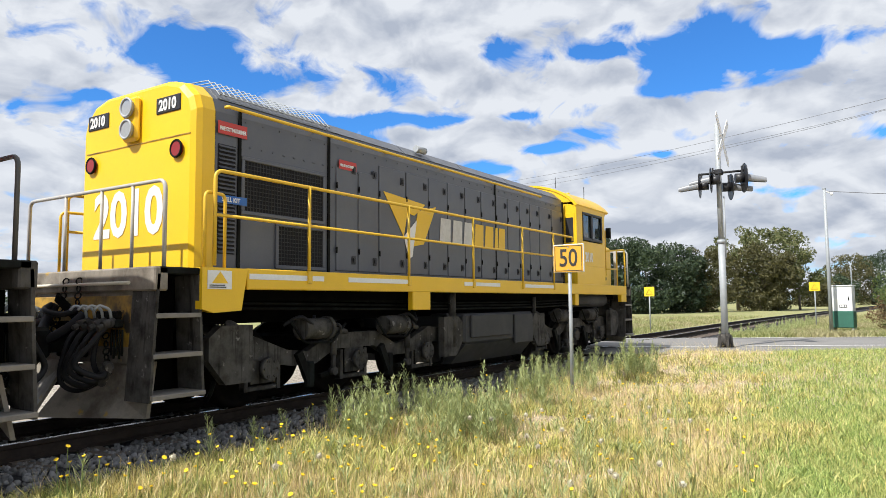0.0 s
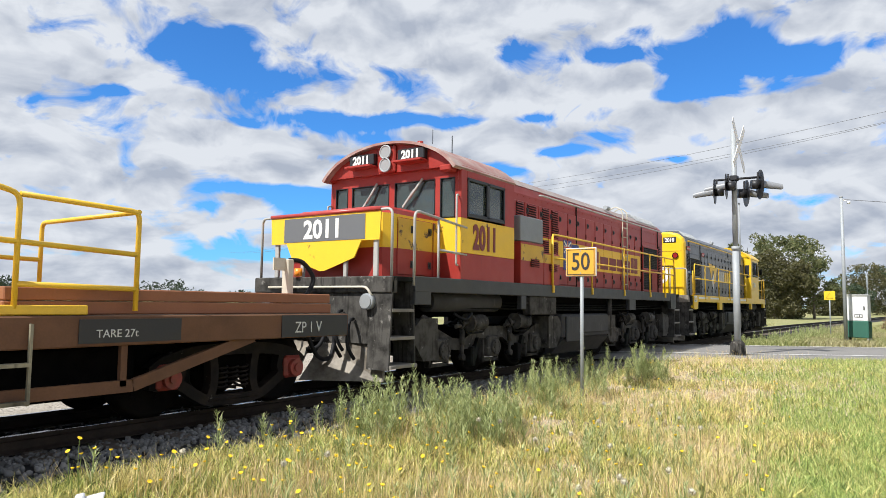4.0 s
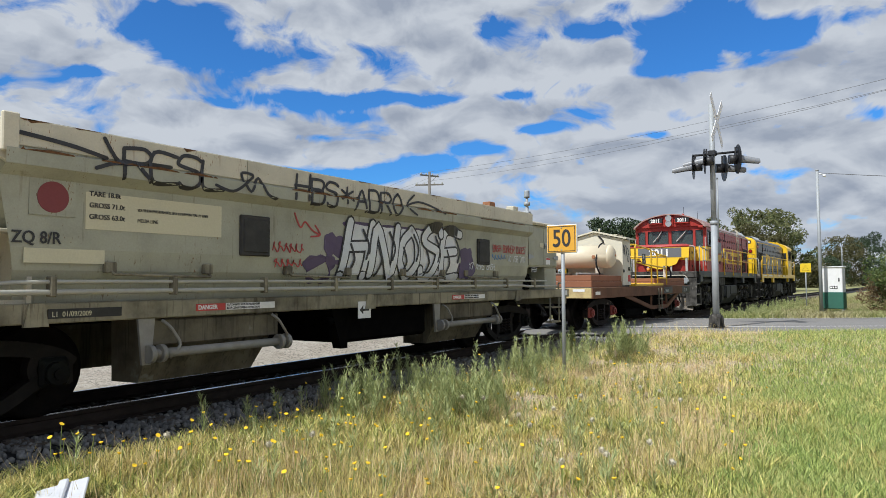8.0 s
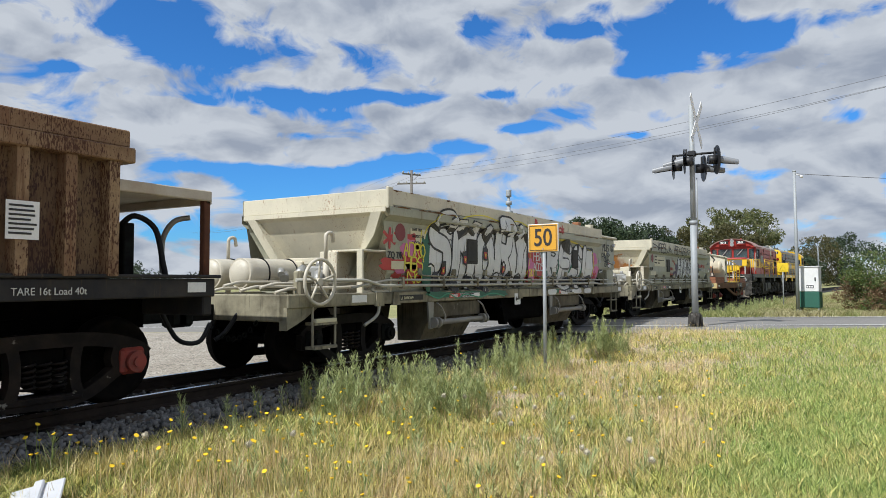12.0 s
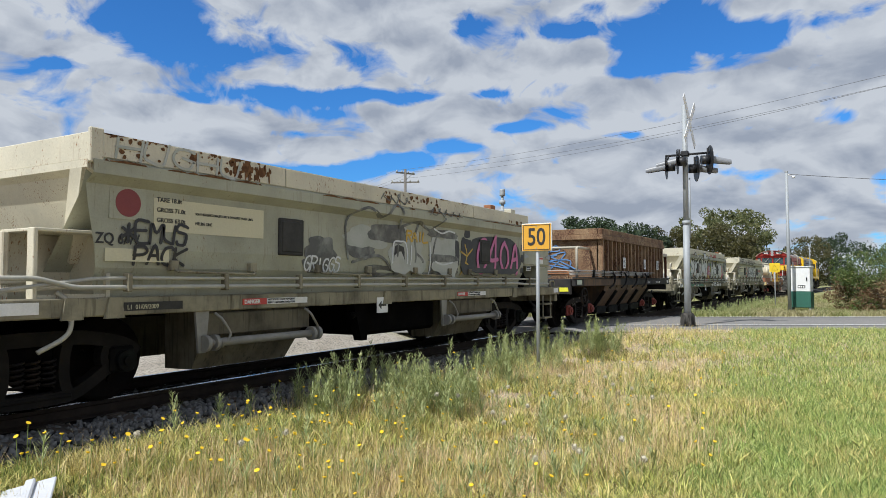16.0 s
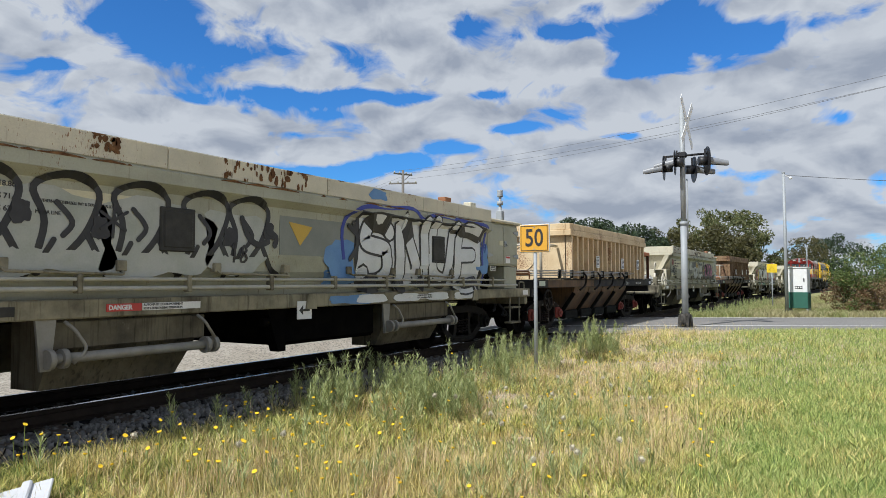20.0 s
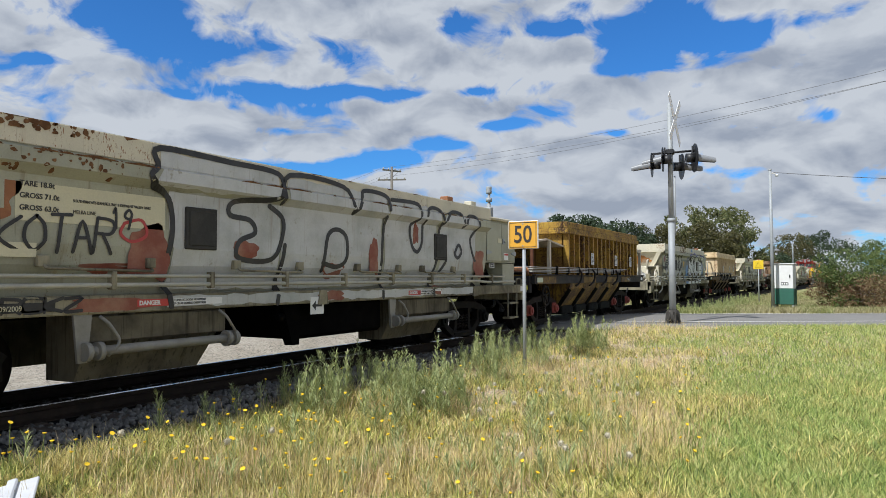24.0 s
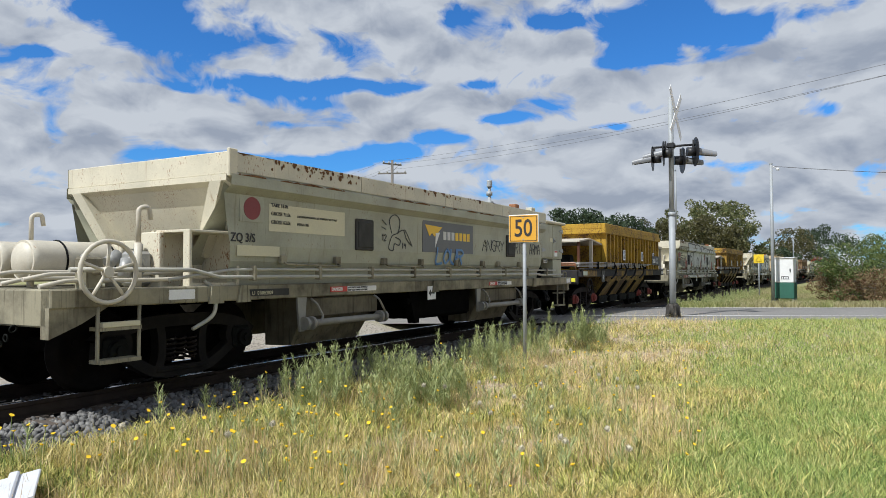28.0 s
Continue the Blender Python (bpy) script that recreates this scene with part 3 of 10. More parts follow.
def freight_bogie(parent, x, frame_mat=None, cap_mat=None):
    frame_mat, cap_mat = frame_mat or M_FRAME, cap_mat or M_DARK
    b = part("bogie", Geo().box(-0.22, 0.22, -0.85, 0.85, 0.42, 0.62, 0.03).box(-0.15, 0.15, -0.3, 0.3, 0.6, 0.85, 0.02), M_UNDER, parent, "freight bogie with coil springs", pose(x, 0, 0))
    for s in (-1, 1):
        y = s * 0.86
        part("side_frame", frame_outline(y, s), frame_mat, b, "cast steel side frame")
        for k in (-0.14, 0.0, 0.14):
            part("coil_spring", COIL, None, b, at=pose(k, y + s * 0.02, 0.24))
        for k in (-0.84, 0.84):
            c = Geo()
            c.box(k - 0.13, k + 0.13, y - 0.06 + s * 0.05, y + 0.06 + s * 0.05, 0.30, 0.56, 0.03)
            c.disc((k, y + s * 0.13, 0.42), (0, 1, 0), 0.10, 0.07, 16)
            c.disc((k, y + s * 0.175, 0.42), (0, 1, 0), 0.05, 0.03, 10)
            part("axle_box", c, cap_mat, b)
        sh = Geo()
        for k in (-0.40, 0.40):
            sh.box(k - 0.05, k + 0.05, s * 0.52, s * 0.62, 0.3, 0.55, 0.01)
        part("brake_block", sh, M_DARK, b)
    add_wheels(b, (-0.84, 0.84), WHEEL_SMALL, 0.42)
    return b


def coupler(parent, x, s, z=0.82, mat=None):
    g = Geo()
    g.beam((x, 0, z), (x + s * 0.42, 0, z), 0.16, 0.2)
    g.box(x + s * 0.34, x + s * 0.60, -0.15, 0.06, z - 0.16, z + 0.16, 0.04)
    g.disc((x + s * 0.5, 0.1, z), (0, 0, 1), 0.075, 0.3, 12)
    part("coupler", g, mat or M_DARK, parent, "knuckle coupler")


def hose(parent, pts, r=0.022, label="", mat=None):
    """A slack hose through the points."""
    pts = [Vector(p) for p in pts]
    out = []
    for i in range(len(pts) - 1):
        p0, p1, p2, p3 = pts[max(i - 1, 0)], pts[i], pts[i + 1], pts[min(i + 2, len(pts) - 1)]
        for k in range(6):
            t = k / 6
            out.append(0.5 * ((2 * p1) + (p2 - p0) * t + (2 * p0 - 5 * p1 + 4 * p2 - p3) * t * t + (3 * p1 - p0 - 3 * p2 + p3) * t ** 3))
    out.append(pts[-1])
    part("hose", Geo().tube(out, r, 7), mat or M_HOSE, parent, label)


def chain(parent, a, b, sag, n=9):
    g = Geo()
    a, b = Vector(a), Vector(b)
    for i in range(n):
        t = (i + 0.5) / n
        p = a.lerp(b, t) + Vector((0, 0, -sag * 4 * t * (1 - t)))
        g.ring(p, (1, 0, 0) if i % 2 else (0, 1, 0.3), 0.032, 0.008, 10, 5)
    part("chain", g, M_DARK, parent)


def words(parent, text, x, y, z, size, mat, narrow=1.0, side=-1, bold=0.0, name="lettering"):
    """Lettering on a near side (facing -y), or on the far side."""
    m = pose(x, y, z) if side < 0 else pose(x, y, z, 0, 0, 180)
    return part(name, text_mesh(text, size, mat, 0.004, narrow, "LEFT", bold), None, parent, at=m)


def words_end(parent, text, x, y, z, size, mat, narrow=1.0, face=-1, bold=0.0, name="lettering", align="CENTER"):
    """Lettering on an end wall that faces -x (face -1) or +x."""
    return part(name, text_mesh(text, size, mat, 0.004, narrow, align, bold), None, parent, at=pose(x, y, z, 0, 0, -90 if face < 0 else 90))


def panel(parent, name, x0, x1, z0, z1, y, mat, label="", t=0.006, b=0.0):
    """A flat plate on the near side."""
    return part(name, Geo().box(x0, x1, y - t, y + 0.002, z0, z1, b), mat, parent, label)


def bars(parent, name, x0, x1, z0, z1, y, rows, mat, seed=1, t=0.004):
    """Plain bars in place of small unreadable lines of writing."""
    rnd = random.Random(seed)
    g = Geo()
    h = (z1 - z0) / rows
    for i in range(rows):
        g.box(x0, x1 - (x1 - x0) * rnd.uniform(0, 0.35), y - t, y, z0 + i * h + h * 0.25, z0 + i * h + h * 0.7)
    return part(name, g, mat, parent)


# ---- covered markings ----
M_LBLUE = material("spray_blue", (0.10, 0.22, 0.45), 0.5, second=(0.16, 0.32, 0.55), scale=3)
M_SPRAYBLACK = material("spray_black", (0.02, 0.02, 0.022), 0.5, second=(0.05, 0.05, 0.05), scale=5)
M_SPRAYGREY = material("spray_silver", (0.66, 0.67, 0.66), 0.45, second=(0.5, 0.51, 0.5), scale=2.5, streak=(0.3, 0.3, 0.29), streak_at=0.6)
M_SPRAYRED = material("spray_red", (0.45, 0.05, 0.05), 0.55, second=(0.33, 0.06, 0.05), scale=3)
M_SPRAYPINK = material("spray_pink", (0.55, 0.16, 0.32), 0.55, second=(0.4, 0.12, 0.3), scale=3)
M_SPRAYYEL = material("spray_yellow", (0.68, 0.60, 0.06), 0.55)
M_SPRAYGREEN = material("spray_green", (0.03, 0.13, 0.08), 0.55)
M_SPRAYPURPLE = material("spray_purple", (0.09, 0.06, 0.12), 0.55, second=(0.05, 0.035, 0.06), scale=3)
M_PATCH = material("repainted_patch", (0.60, 0.56, 0.38), 0.55, second=(0.54, 0.51, 0.36), scale=2)
M_DANGER = material("danger_red", (0.50, 0.05, 0.04), 0.5)
M_DOT = material("dark_red_disc", (0.20, 0.035, 0.035), 0.5)
M_TEXT = material("lettering_black", (0.03, 0.03, 0.03), 0.6)


def stroke(g, pts, w, y, t=0.004, taper=0.0, closed=False):
    """A flat painted line through (x, z) points on the plane y."""
    p = []
    n = len(pts)
    rng = range(n if closed else n - 1)
    for i in rng:
        a, b, c, d = pts[(i - 1) % n if closed else max(i - 1, 0)], pts[i], pts[(i + 1) % n], pts[(i + 2) % n if closed else min(i + 2, n - 1)]
        for k in range(5):
            u = k / 5
            p.append(tuple(0.5 * (2 * b[j] + (c[j] - a[j]) * u + (2 * a[j] - 5 * b[j] + 4 * c[j] - d[j]) * u * u + (3 * b[j] - a[j] - 3 * c[j] + d[j]) * u ** 3) for j in (0, 1)))
    p.append(pts[0] if closed else pts[-1])
    m = len(p)
    L, R = [], []
    for i in range(m):
        a, c = p[max(i - 1, 0)], p[min(i + 1, m - 1)]
        dx, dz = c[0] - a[0], c[1] - a[1]
        q = math.hypot(dx, dz) or 1.0
        h = w / 2 * (1 - taper * abs(2 * i / (m - 1) - 1))
        L.append((p[i][0] - dz / q * h, p[i][1] + dx / q * h))
        R.append((p[i][0] + dz / q * h, p[i][1] - dx / q * h))
    v = [(x, y - t, z) for x, z in L] + [(x, y - t, z) for x, z in R] + [(x, y, z) for x, z in L] + [(x, y, z) for x, z in R]
    f = []
    for i in range(m - 1):
        f += [(i, i + 1, m + i + 1, m + i), (i, 2 * m + i, 2 * m + i + 1, i + 1), (m + i, m + i + 1, 3 * m + i + 1, 3 * m + i)]
    g.add(v, f)


def blob(g, cx, cz, w, h, y, rnd, t=0.004, lobes=9, rough=0.22):
    """A rounded uneven patch of paint."""
    n = lobes * 4
    ph = [rnd.uniform(0, 6.28) for _ in range(3)]
    pts = []
    for i in range(n):
        a = 2 * math.pi * i / n
        r = 1 + rough * (0.5 * math.sin(3 * a + ph[0]) + 0.35 * math.sin(5 * a + ph[1]) + 0.25 * math.sin(lobes * a + ph[2]))
        ca, sa = math.cos(a), math.sin(a)
        k = 1 / max(abs(ca) ** 4 + abs(sa) ** 4, 1e-6) ** 0.25
        pts.append((cx + w / 2 * ca * k * r, cz + h / 2 * sa * k * r))
    g.prism(pts, y - t, y, "y")
    return pts


GLYPHS = {  # hand-drawn letter strokes on a grid of 9 by 9: two figures a point, a space between strokes
    "A": "004980 2464", "B": "0009 0969876505 0565836000", "C": "88692804216082", "D": "0009 095987836000", "E": "89090080 0565", "F": "890900 0565",
    "G": "886928042160838445", "H": "0009 8089 0585", "I": "4049", "J": "8982602013", "K": "0009 890480", "L": "090080", "M": "0009458980", "N": "00098089",
    "O": "491704124072847749", "P": "0009 0969876505", "R": "0009 0969876505 3580", "S": "8869290716657472501001", "T": "0989 4940", "U": "090321607289",
    "V": "094089", "X": "0089 0980", "Y": "0945 894540", "Z": "09890080", "0": "491704124072847749", "1": "274940", "2": "072969860080", "4": "690383 6960",
    "5": "89090556836010", "7": "098930", "8": "4527496745 4512407245", "9": "875927357587 8760", "*": "4940 0782 0287", ">": "0787 5989 5489", "~": "0424662880", "<": "8505 3802"}


def skin(z):
    """How far the hopper's outer skin stands from its middle at a height."""
    return float(np.interp(z, (0.86, 1.05, 1.06, 1.2, 1.33, 1.5, 1.9, 2.07, 2.15, 2.27, 2.285, 2.3, 2.55), (1.362, 1.362, 1.262, 1.265, 1.335, 1.362, 1.362, 1.372, 1.482, 1.482, 1.455, 1.464, 1.464)))


def laid(g, off, plane=None):
    """Lays a flat drawing on the hopper's skin, or on a plane."""
    g.v = [(x, y - off - (skin(z) if plane is None else plane), z) for x, y, z in g.v]
    return g


def drawn(strokes, w, t=0.003):
    """Sprayed lines with round ends."""
    g = Geo()
    for k, pts in enumerate(strokes):
        stroke(g, pts, w, -0.0007 * (k % 4), t)
        for x, z in (pts[0], pts[-1]):
            g.prism([(x + w / 2 * math.cos(j * 0.785), z + w / 2 * math.sin(j * 0.785)) for j in range(8)], -t - 0.0004 - 0.0007 * (k % 4), 0, "y")
    return g


def tag(parent, text, x0, x1, z0, z1, y, mat, seed=1, bold=0.0, back=None, back_bold=0.0, width=None, off=None, over=0.86, lean=0.06, turn=0.0):
    """Hand-sprayed lettering: each letter drawn in strokes, leaning and jumping a little; with back, fat letters in an outline."""
    rnd = random.Random(seed)
    step, h = (x1 - x0) / len(text), z1 - z0
    w = width or min(h * 0.13, step * 0.2)
    plane = None if y is None else -y
    lift = 0.003 if off is None else off
    for i, ch in enumerate(text):
        if ch == " ":
            continue
        k, d = rnd.uniform(0.9, 1.06), rnd.uniform(-0.05, 0.05) * h
        tilt = lean + rnd.uniform(-0.08, 0.08)

        def put(u, v):
            return x0 + (i + 0.5) * step + (u / 8 - 0.5) * step * over + tilt * (v / 9 - 0.5) * h, z0 + d + v / 9 * h * k + turn * (i * step + u / 8 * step)

        strokes = [[put(int(s[j]) + rnd.uniform(-0.3, 0.3), int(s[j + 1]) + rnd.uniform(-0.3, 0.3)) for j in range(0, len(s), 2)] for s in GLYPHS[ch].split()]
        if back:
            part("graffiti_outline", laid(drawn(strokes, w + 2 * back_bold), lift + 0.006 * (i % 2), plane), back, parent)
        part("graffiti_letter", laid(drawn(strokes, w), lift + 0.004 + 0.006 * (i % 2) if back else lift, plane), mat, parent)


def patches(parent, spots, mat, seed, off=0.002, name="graffiti_cloud", rough=0.22):
    """Uneven patches of sprayed paint on the hopper's side: middle, width and height of each."""
    rnd = random.Random(seed)
    for cx, cz, a, b in spots:
        g = Geo()
        blob(g, cx, cz, a, b, 0, rnd, 0.002, rough=rough)
        part(name, laid(g, off, None if b < 0.5 and not 1.95 < cz < 2.3 else 1.362), mat, parent)


def rust_specks(parent, x0, x1, z0, z1, n, seed, run=0.0):
    """Flakes of rust along a stretch of the lip, some of them running down."""
    rnd = random.Random(seed)
    g = Geo()
    for i in range(n):
        cx = x0 + (x1 - x0) * rnd.random()
        cz = z1 - (z1 - z0) * rnd.random() ** 1.8
        a = rnd.uniform(0.005, 0.028) * (2.2 if rnd.random() < 0.12 else 1.0)
        b = a * rnd.uniform(0.5, 1.4) + run * rnd.random()
        pts = [(cx + a * math.cos(j * 0.9) * rnd.uniform(0.6, 1.2), cz + b * math.sin(j * 0.9) * rnd.uniform(0.6, 1.2)) for j in range(7)]
        g.prism([(x, min(max(z, z0), 2.515)) for x, z in pts], -0.0015 - 0.0002 * (i % 8), 0, "y")
    tagged(part("rust_flakes", laid(g, 0.0015), M_SEAMRUST, parent), "flaking rust on the lip boards", kind="stuff")


def coat(parent, x0, x1, z0, z1, mat, seed, off=0.003, name="graffiti_fill"):
    """A broad coat of sprayed paint that follows the hopper's skin, with uneven ends."""
    rnd = random.Random(seed)
    zs = sorted({z0, z1} | {z for z in (1.05, 1.065, 1.2, 1.33, 1.5, 1.7, 1.9, 2.07, 2.15, 2.27, 2.285, 2.3) if z0 < z < z1})
    sec = []
    n = max(int((x1 - x0) / 0.12), 2)
    for i in range(n + 1):
        x, up, dn = x0 + (x1 - x0) * i / n, rnd.uniform(-0.03, 0.0), rnd.uniform(0.0, 0.03)
        sec.append([(x + (rnd.uniform(-0.04, 0.04) if i in (0, n) else 0), 0, min(max(z, z0 + dn), z1 + up)) for z in zs])
    g = Geo().loft(sec, closed=False, caps=False)
    part(name, laid(g, off + 0.002), mat, parent)


def line_art(parent, strokes, w, mat, off=0.004, plane=None, name="graffiti_line"):
    part(name, laid(drawn(strokes, w), off, plane), mat, parent)


def scrawl(parent, x0, x1, z0, z1, y, n, mat, seed, w=0.03):
    """An unreadable sprayed scribble: one looping line."""
    rnd = random.Random(seed)
    g = Geo()
    step = (x1 - x0) / n
    h = z1 - z0
    pts = []
    for i in range(n):
        x = x0 + i * step
        up = rnd.uniform(0.75, 1.0)
        pts += [(x + step * rnd.uniform(0.0, 0.2), z0 + h * rnd.uniform(0.0, 0.25)), (x + step * rnd.uniform(0.35, 0.6), z0 + h * up), (x + step * rnd.uniform(0.1, 0.4), z0 + h * up * 0.75), (x + step * rnd.uniform(0.5, 0.9), z0 + h * rnd.uniform(0.2, 0.5))]
    stroke(g, pts, w, y, taper=0.3)
    part("graffiti_tag", g, mat, parent)


# ---- hopper wagons ----
TRAIN = []      # vehicle, its place along the train at the start
SIDE_Y = -1.36


def hopper_shell():
    """The open hopper body: boarded lip, flange, side, sloping ends; one closed skin with thickness."""
    x0, x1 = -4.6, 4.9
    prof = [(1.45, 2.52), (1.45, 2.29), (1.48, 2.27), (1.48, 2.15), (1.37, 2.07), (1.36, 1.9), (1.36, 1.5), (1.33, 1.32), (1.26, 1.2), (1.24, 1.05), (0.9, 1.0)]
    g = Geo()
    top = len(prof)
    # rear and front follow sloping end sheets
    def xs(z, s):
        k = 0.0 if z > 2.05 else (2.05 - z) * (0.18 if s < 0 else 0.05)
        return (x0 + k) if s < 0 else (x1 - k)
    for s in (-1, 1):
        g.loft([[(xs(z, -1), s * y, z) for y, z in prof], [(xs(z, 1), s * y, z) for y, z in prof]], closed=False, caps=False)
        g.loft([[(x, s * 1.45, 2.52), (x, s * 1.41, 2.52), (x, s * 1.37, 2.2), (x, s * 1.3, 2.0), (x, s * 0.6, 1.1)] for x in (x0, x1)], closed=False, caps=False)
    return g


def hopper_end(s):
    """Sloping end sheet with its boarded lip and the two diagonal gussets."""
    x = -4.6 if s < 0 else 4.9
    g = Geo()
    g.box(x, x - s * 0.05, -1.45, 1.45, 2.27, 2.52, 0.008)
    g.prism([(x + s * 0.02, 2.27), (x + s * 0.02, 2.20), (x - s * 0.10, 2.14), (x - s * 0.10, 2.27)], -1.42, 1.42, "y")
    g.add([(x - s * 0.05, -1.36, 2.2), (x - s * 0.05, 1.36, 2.2), (x - s * 0.6, 1.2, 1.1), (x - s * 0.6, -1.2, 1.1)], [(0, 1, 2, 3)])
    return g


def gusset(k):
    """Triangular brace plate from the lip's corner down the end slope."""
    g = Geo()
    if k:
        a, b, c, d = (-4.62, k * 1.34, 2.2), (-4.62, k * 1.16, 2.2), (-4.42, k * 0.72, 1.42), (-4.42, k * 0.86, 1.36)
        e = [(p[0] + 0.36 * (2.25 - p[2]) + 0.06, p[1], p[2]) for p in (a, b, c, d)]
        g.add([a, b, c, d] + e, [(0, 1, 2, 3), (0, 3, 7, 4), (1, 5, 6, 2), (3, 2, 6, 7)])
    return g


def handwheel(parent, x, y, z, r, mat, axis=(0, 1, 0)):
    g = Geo()
    g.ring((x, y, z), axis, r, 0.022, 28, 7)
    g.disc((x, y + 0.02, z), axis, 0.05, 0.06, 12)
    for k in range(5):
        a = 2 * math.pi * k / 5 + 0.3
        if axis[1]:
            g.tube([(x, y + 0.03, z), (x + r * math.cos(a), y, z + r * math.sin(a))], 0.016, 6)
    return part("handwheel", g, mat, parent, "round hand brake wheel")


HOPPER_PARTS = {}


def shared_text(line, size, mat, narrow=0.9):
    if line not in HOPPER_PARTS:
        HOPPER_PARTS[line] = text_mesh(line, size, mat, 0.003, narrow, "LEFT", 0.001)
    return HOPPER_PARTS[line]


def hopper_wagon(name, label, code, u, rust_end=0.0, tag=""):
    w = thing(name, label, "hopper wagon", "wagons of the train")
    first = not HOPPER_PARTS

    def shared(key, make, mat):
        if key not in HOPPER_PARTS:
            HOPPER_PARTS[key] = make().mesh(key, mat)
        return HOPPER_PARTS[key]

    part("hopper_side", shared("hopper_side", hopper_shell, M_SHADECREAM), None, w)
    part("rear_end_sheet", shared("rear_end_sheet", lambda: hopper_end(-1), M_CREAM), None, w, "sloping cream end sheet")
    if rust_end:
        pts = []
        for i in range(32):
            a = 2 * math.pi * i / 32
            r = 1 + 0.16 * math.sin(3 * a + 1) + 0.09 * math.sin(7 * a) + 0.05 * math.sin(13 * a)
            y, z = -0.05 + 0.86 * r * math.cos(a), 1.80 + 0.26 * r * math.sin(a)
            pts.append((-4.556 + (2.2 - z) * 0.5, y, z))
        part("rust_patch", Geo().add(pts, [tuple(range(32))]), M_ENDRUST, w, "orange rust stain on the end sheet")
    part("front_end_sheet", shared("front_end_sheet", lambda: hopper_end(1), M_CREAM), None, w)
    for k in (-1, 1):
        part("end_gusset", shared("end_gusset%d" % k, lambda: gusset(k), M_CREAM), None, w)
    # capping boards of the lip, in lengths
    for a, b in ((-4.6, -2.2), (-2.19, 0.2), (0.21, 2.5), (2.51, 4.9)):
        for s in (-1, 1):
            part("lip_board", shared("lip_board%g%d" % (a, s), lambda: Geo().box(a, b, s * 1.452, s * 1.462, 2.30, 2.515, 0.004), M_CREAM), None, w)
    part("corner_post", shared("corner_post", lambda: Geo().box(-4.63, -4.5, -1.475, -1.43, 2.24, 2.55, 0.01), M_CREAM), None, w)
    for k, x in enumerate((3.3, 4.2)):
        part("lip_bracket", shared("lip_bracket%d" % k, lambda: Geo().box(x, x + 0.2, -1.40, -1.25, 2.50, 2.61, 0.01), M_CREAM if k else M_RUST), None, w)
    def rust_seam():
        rr = random.Random(31)
        g = Geo()
        x = -4.5
        while x < 4.7:
            b = x + rr.uniform(0.04, 0.5)
            if rr.random() < 0.45:
                g.prism([(x, 2.266), (b, 2.266), (b - 0.02, 2.274 + rr.uniform(0, 0.006)), ((x + b) / 2, 2.276 + rr.uniform(0, 0.02)), (x + 0.01, 2.274)], -1.486, -1.478, "y")
            if rr.random() < 0.22:
                h = rr.uniform(0.01, 0.045)
                g.prism([(x, 2.515), (x + 0.04, 2.515 - h), (x + 0.1, 2.515 - h * 0.4), (x + rr.uniform(0.12, 0.3), 2.515)], -1.467, -1.461, "y")
            x = b
        return g
    ob = part("rust_scale", shared("rust_scale", rust_seam, M_SEAMRUST), None, w, "flaking rust along the flange")
    tagged(ob, "flaking rust along the flange", kind="stuff")
    def deck():
        g = Geo()
        for s in (-1, 1):
            g.box(-6.5, 6.92, s * 1.24, s * 1.36, 0.88, 1.05, 0.012)
            for x in (-4.7, -4.3, 0.0, 4.4):
                g.prism([(x - 0.06, 1.05), (x + 0.06, 1.05), (x + 0.1, 0.86), (x - 0.1, 0.86)], s * 1.36, s * 1.39, "y")
        g.box(-6.5, -6.36, -1.3, 0.8, 0.72, 1.05, 0.015)
        g.box(6.78, 6.92, -1.3, 1.3, 0.72, 1.05, 0.015)
        g.box(-6.4, -4.0, -1.24, 0.9, 0.98, 1.03)
        g.box(4.9, 6.8, -1.24, 1.24, 0.98, 1.03)
        g.prism([(-6.5, 1.05), (-6.5, 0.62), (-6.2, 0.74), (-5.95, 0.88), (-5.95, 1.05)], -1.34, -1.22, "y")
        return g
    part("side_sill", shared("side_sill", deck, M_SILL), None, w)
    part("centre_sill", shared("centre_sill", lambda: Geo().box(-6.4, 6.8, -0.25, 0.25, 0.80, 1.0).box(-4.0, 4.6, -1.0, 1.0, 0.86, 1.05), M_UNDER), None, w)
    # pipes along the side
    def pipes():
        g = Geo()
        for s in (-1, 1):
            y = s * 1.42
            g.bent([(-6.3, s * 1.30, 1.22), (-5.0, s * 1.36, 1.22), (-4.7, y, 1.14), (4.4, y, 1.14), (4.8, y, 1.12), (6.2, s * 1.38, 1.12)], 0.024)
            g.bent([(-5.3, s * 1.36, 1.12), (-4.5, s * 1.36, 1.22), (-4.2, y, 1.225), (5.6, y, 1.225)], 0.018)
        return g
    part("brake_pipe", shared("brake_pipe", pipes, M_PIPEGREY), None, w)
    for i in range(9):
        part("pipe_clamp", shared("pipe_clamp", lambda: Geo().box(-0.025, 0.025, -1.455, -1.37, 1.10, 1.27, 0.008), M_SILL), None, w, at=pose(-4.2 + i * 1.15, 0, 0))
    def grab():
        g = Geo().bent([(0, -1.36, 1.34), (0, -1.43, 1.29), (1.05, -1.43, 1.27), (1.05, -1.36, 1.32)], 0.013, 6, 0.03)
        for k in (0, 1.05):
            g.box(k - 0.05, k + 0.05, -1.40, -1.33, 1.30, 1.40, 0.008)
        return g
    for x in (-3.67, -1.5, 0.75, 2.5):
        part("grab_rail", shared("grab_rail", grab, M_SILL), None, w, at=pose(x, 0, 0))
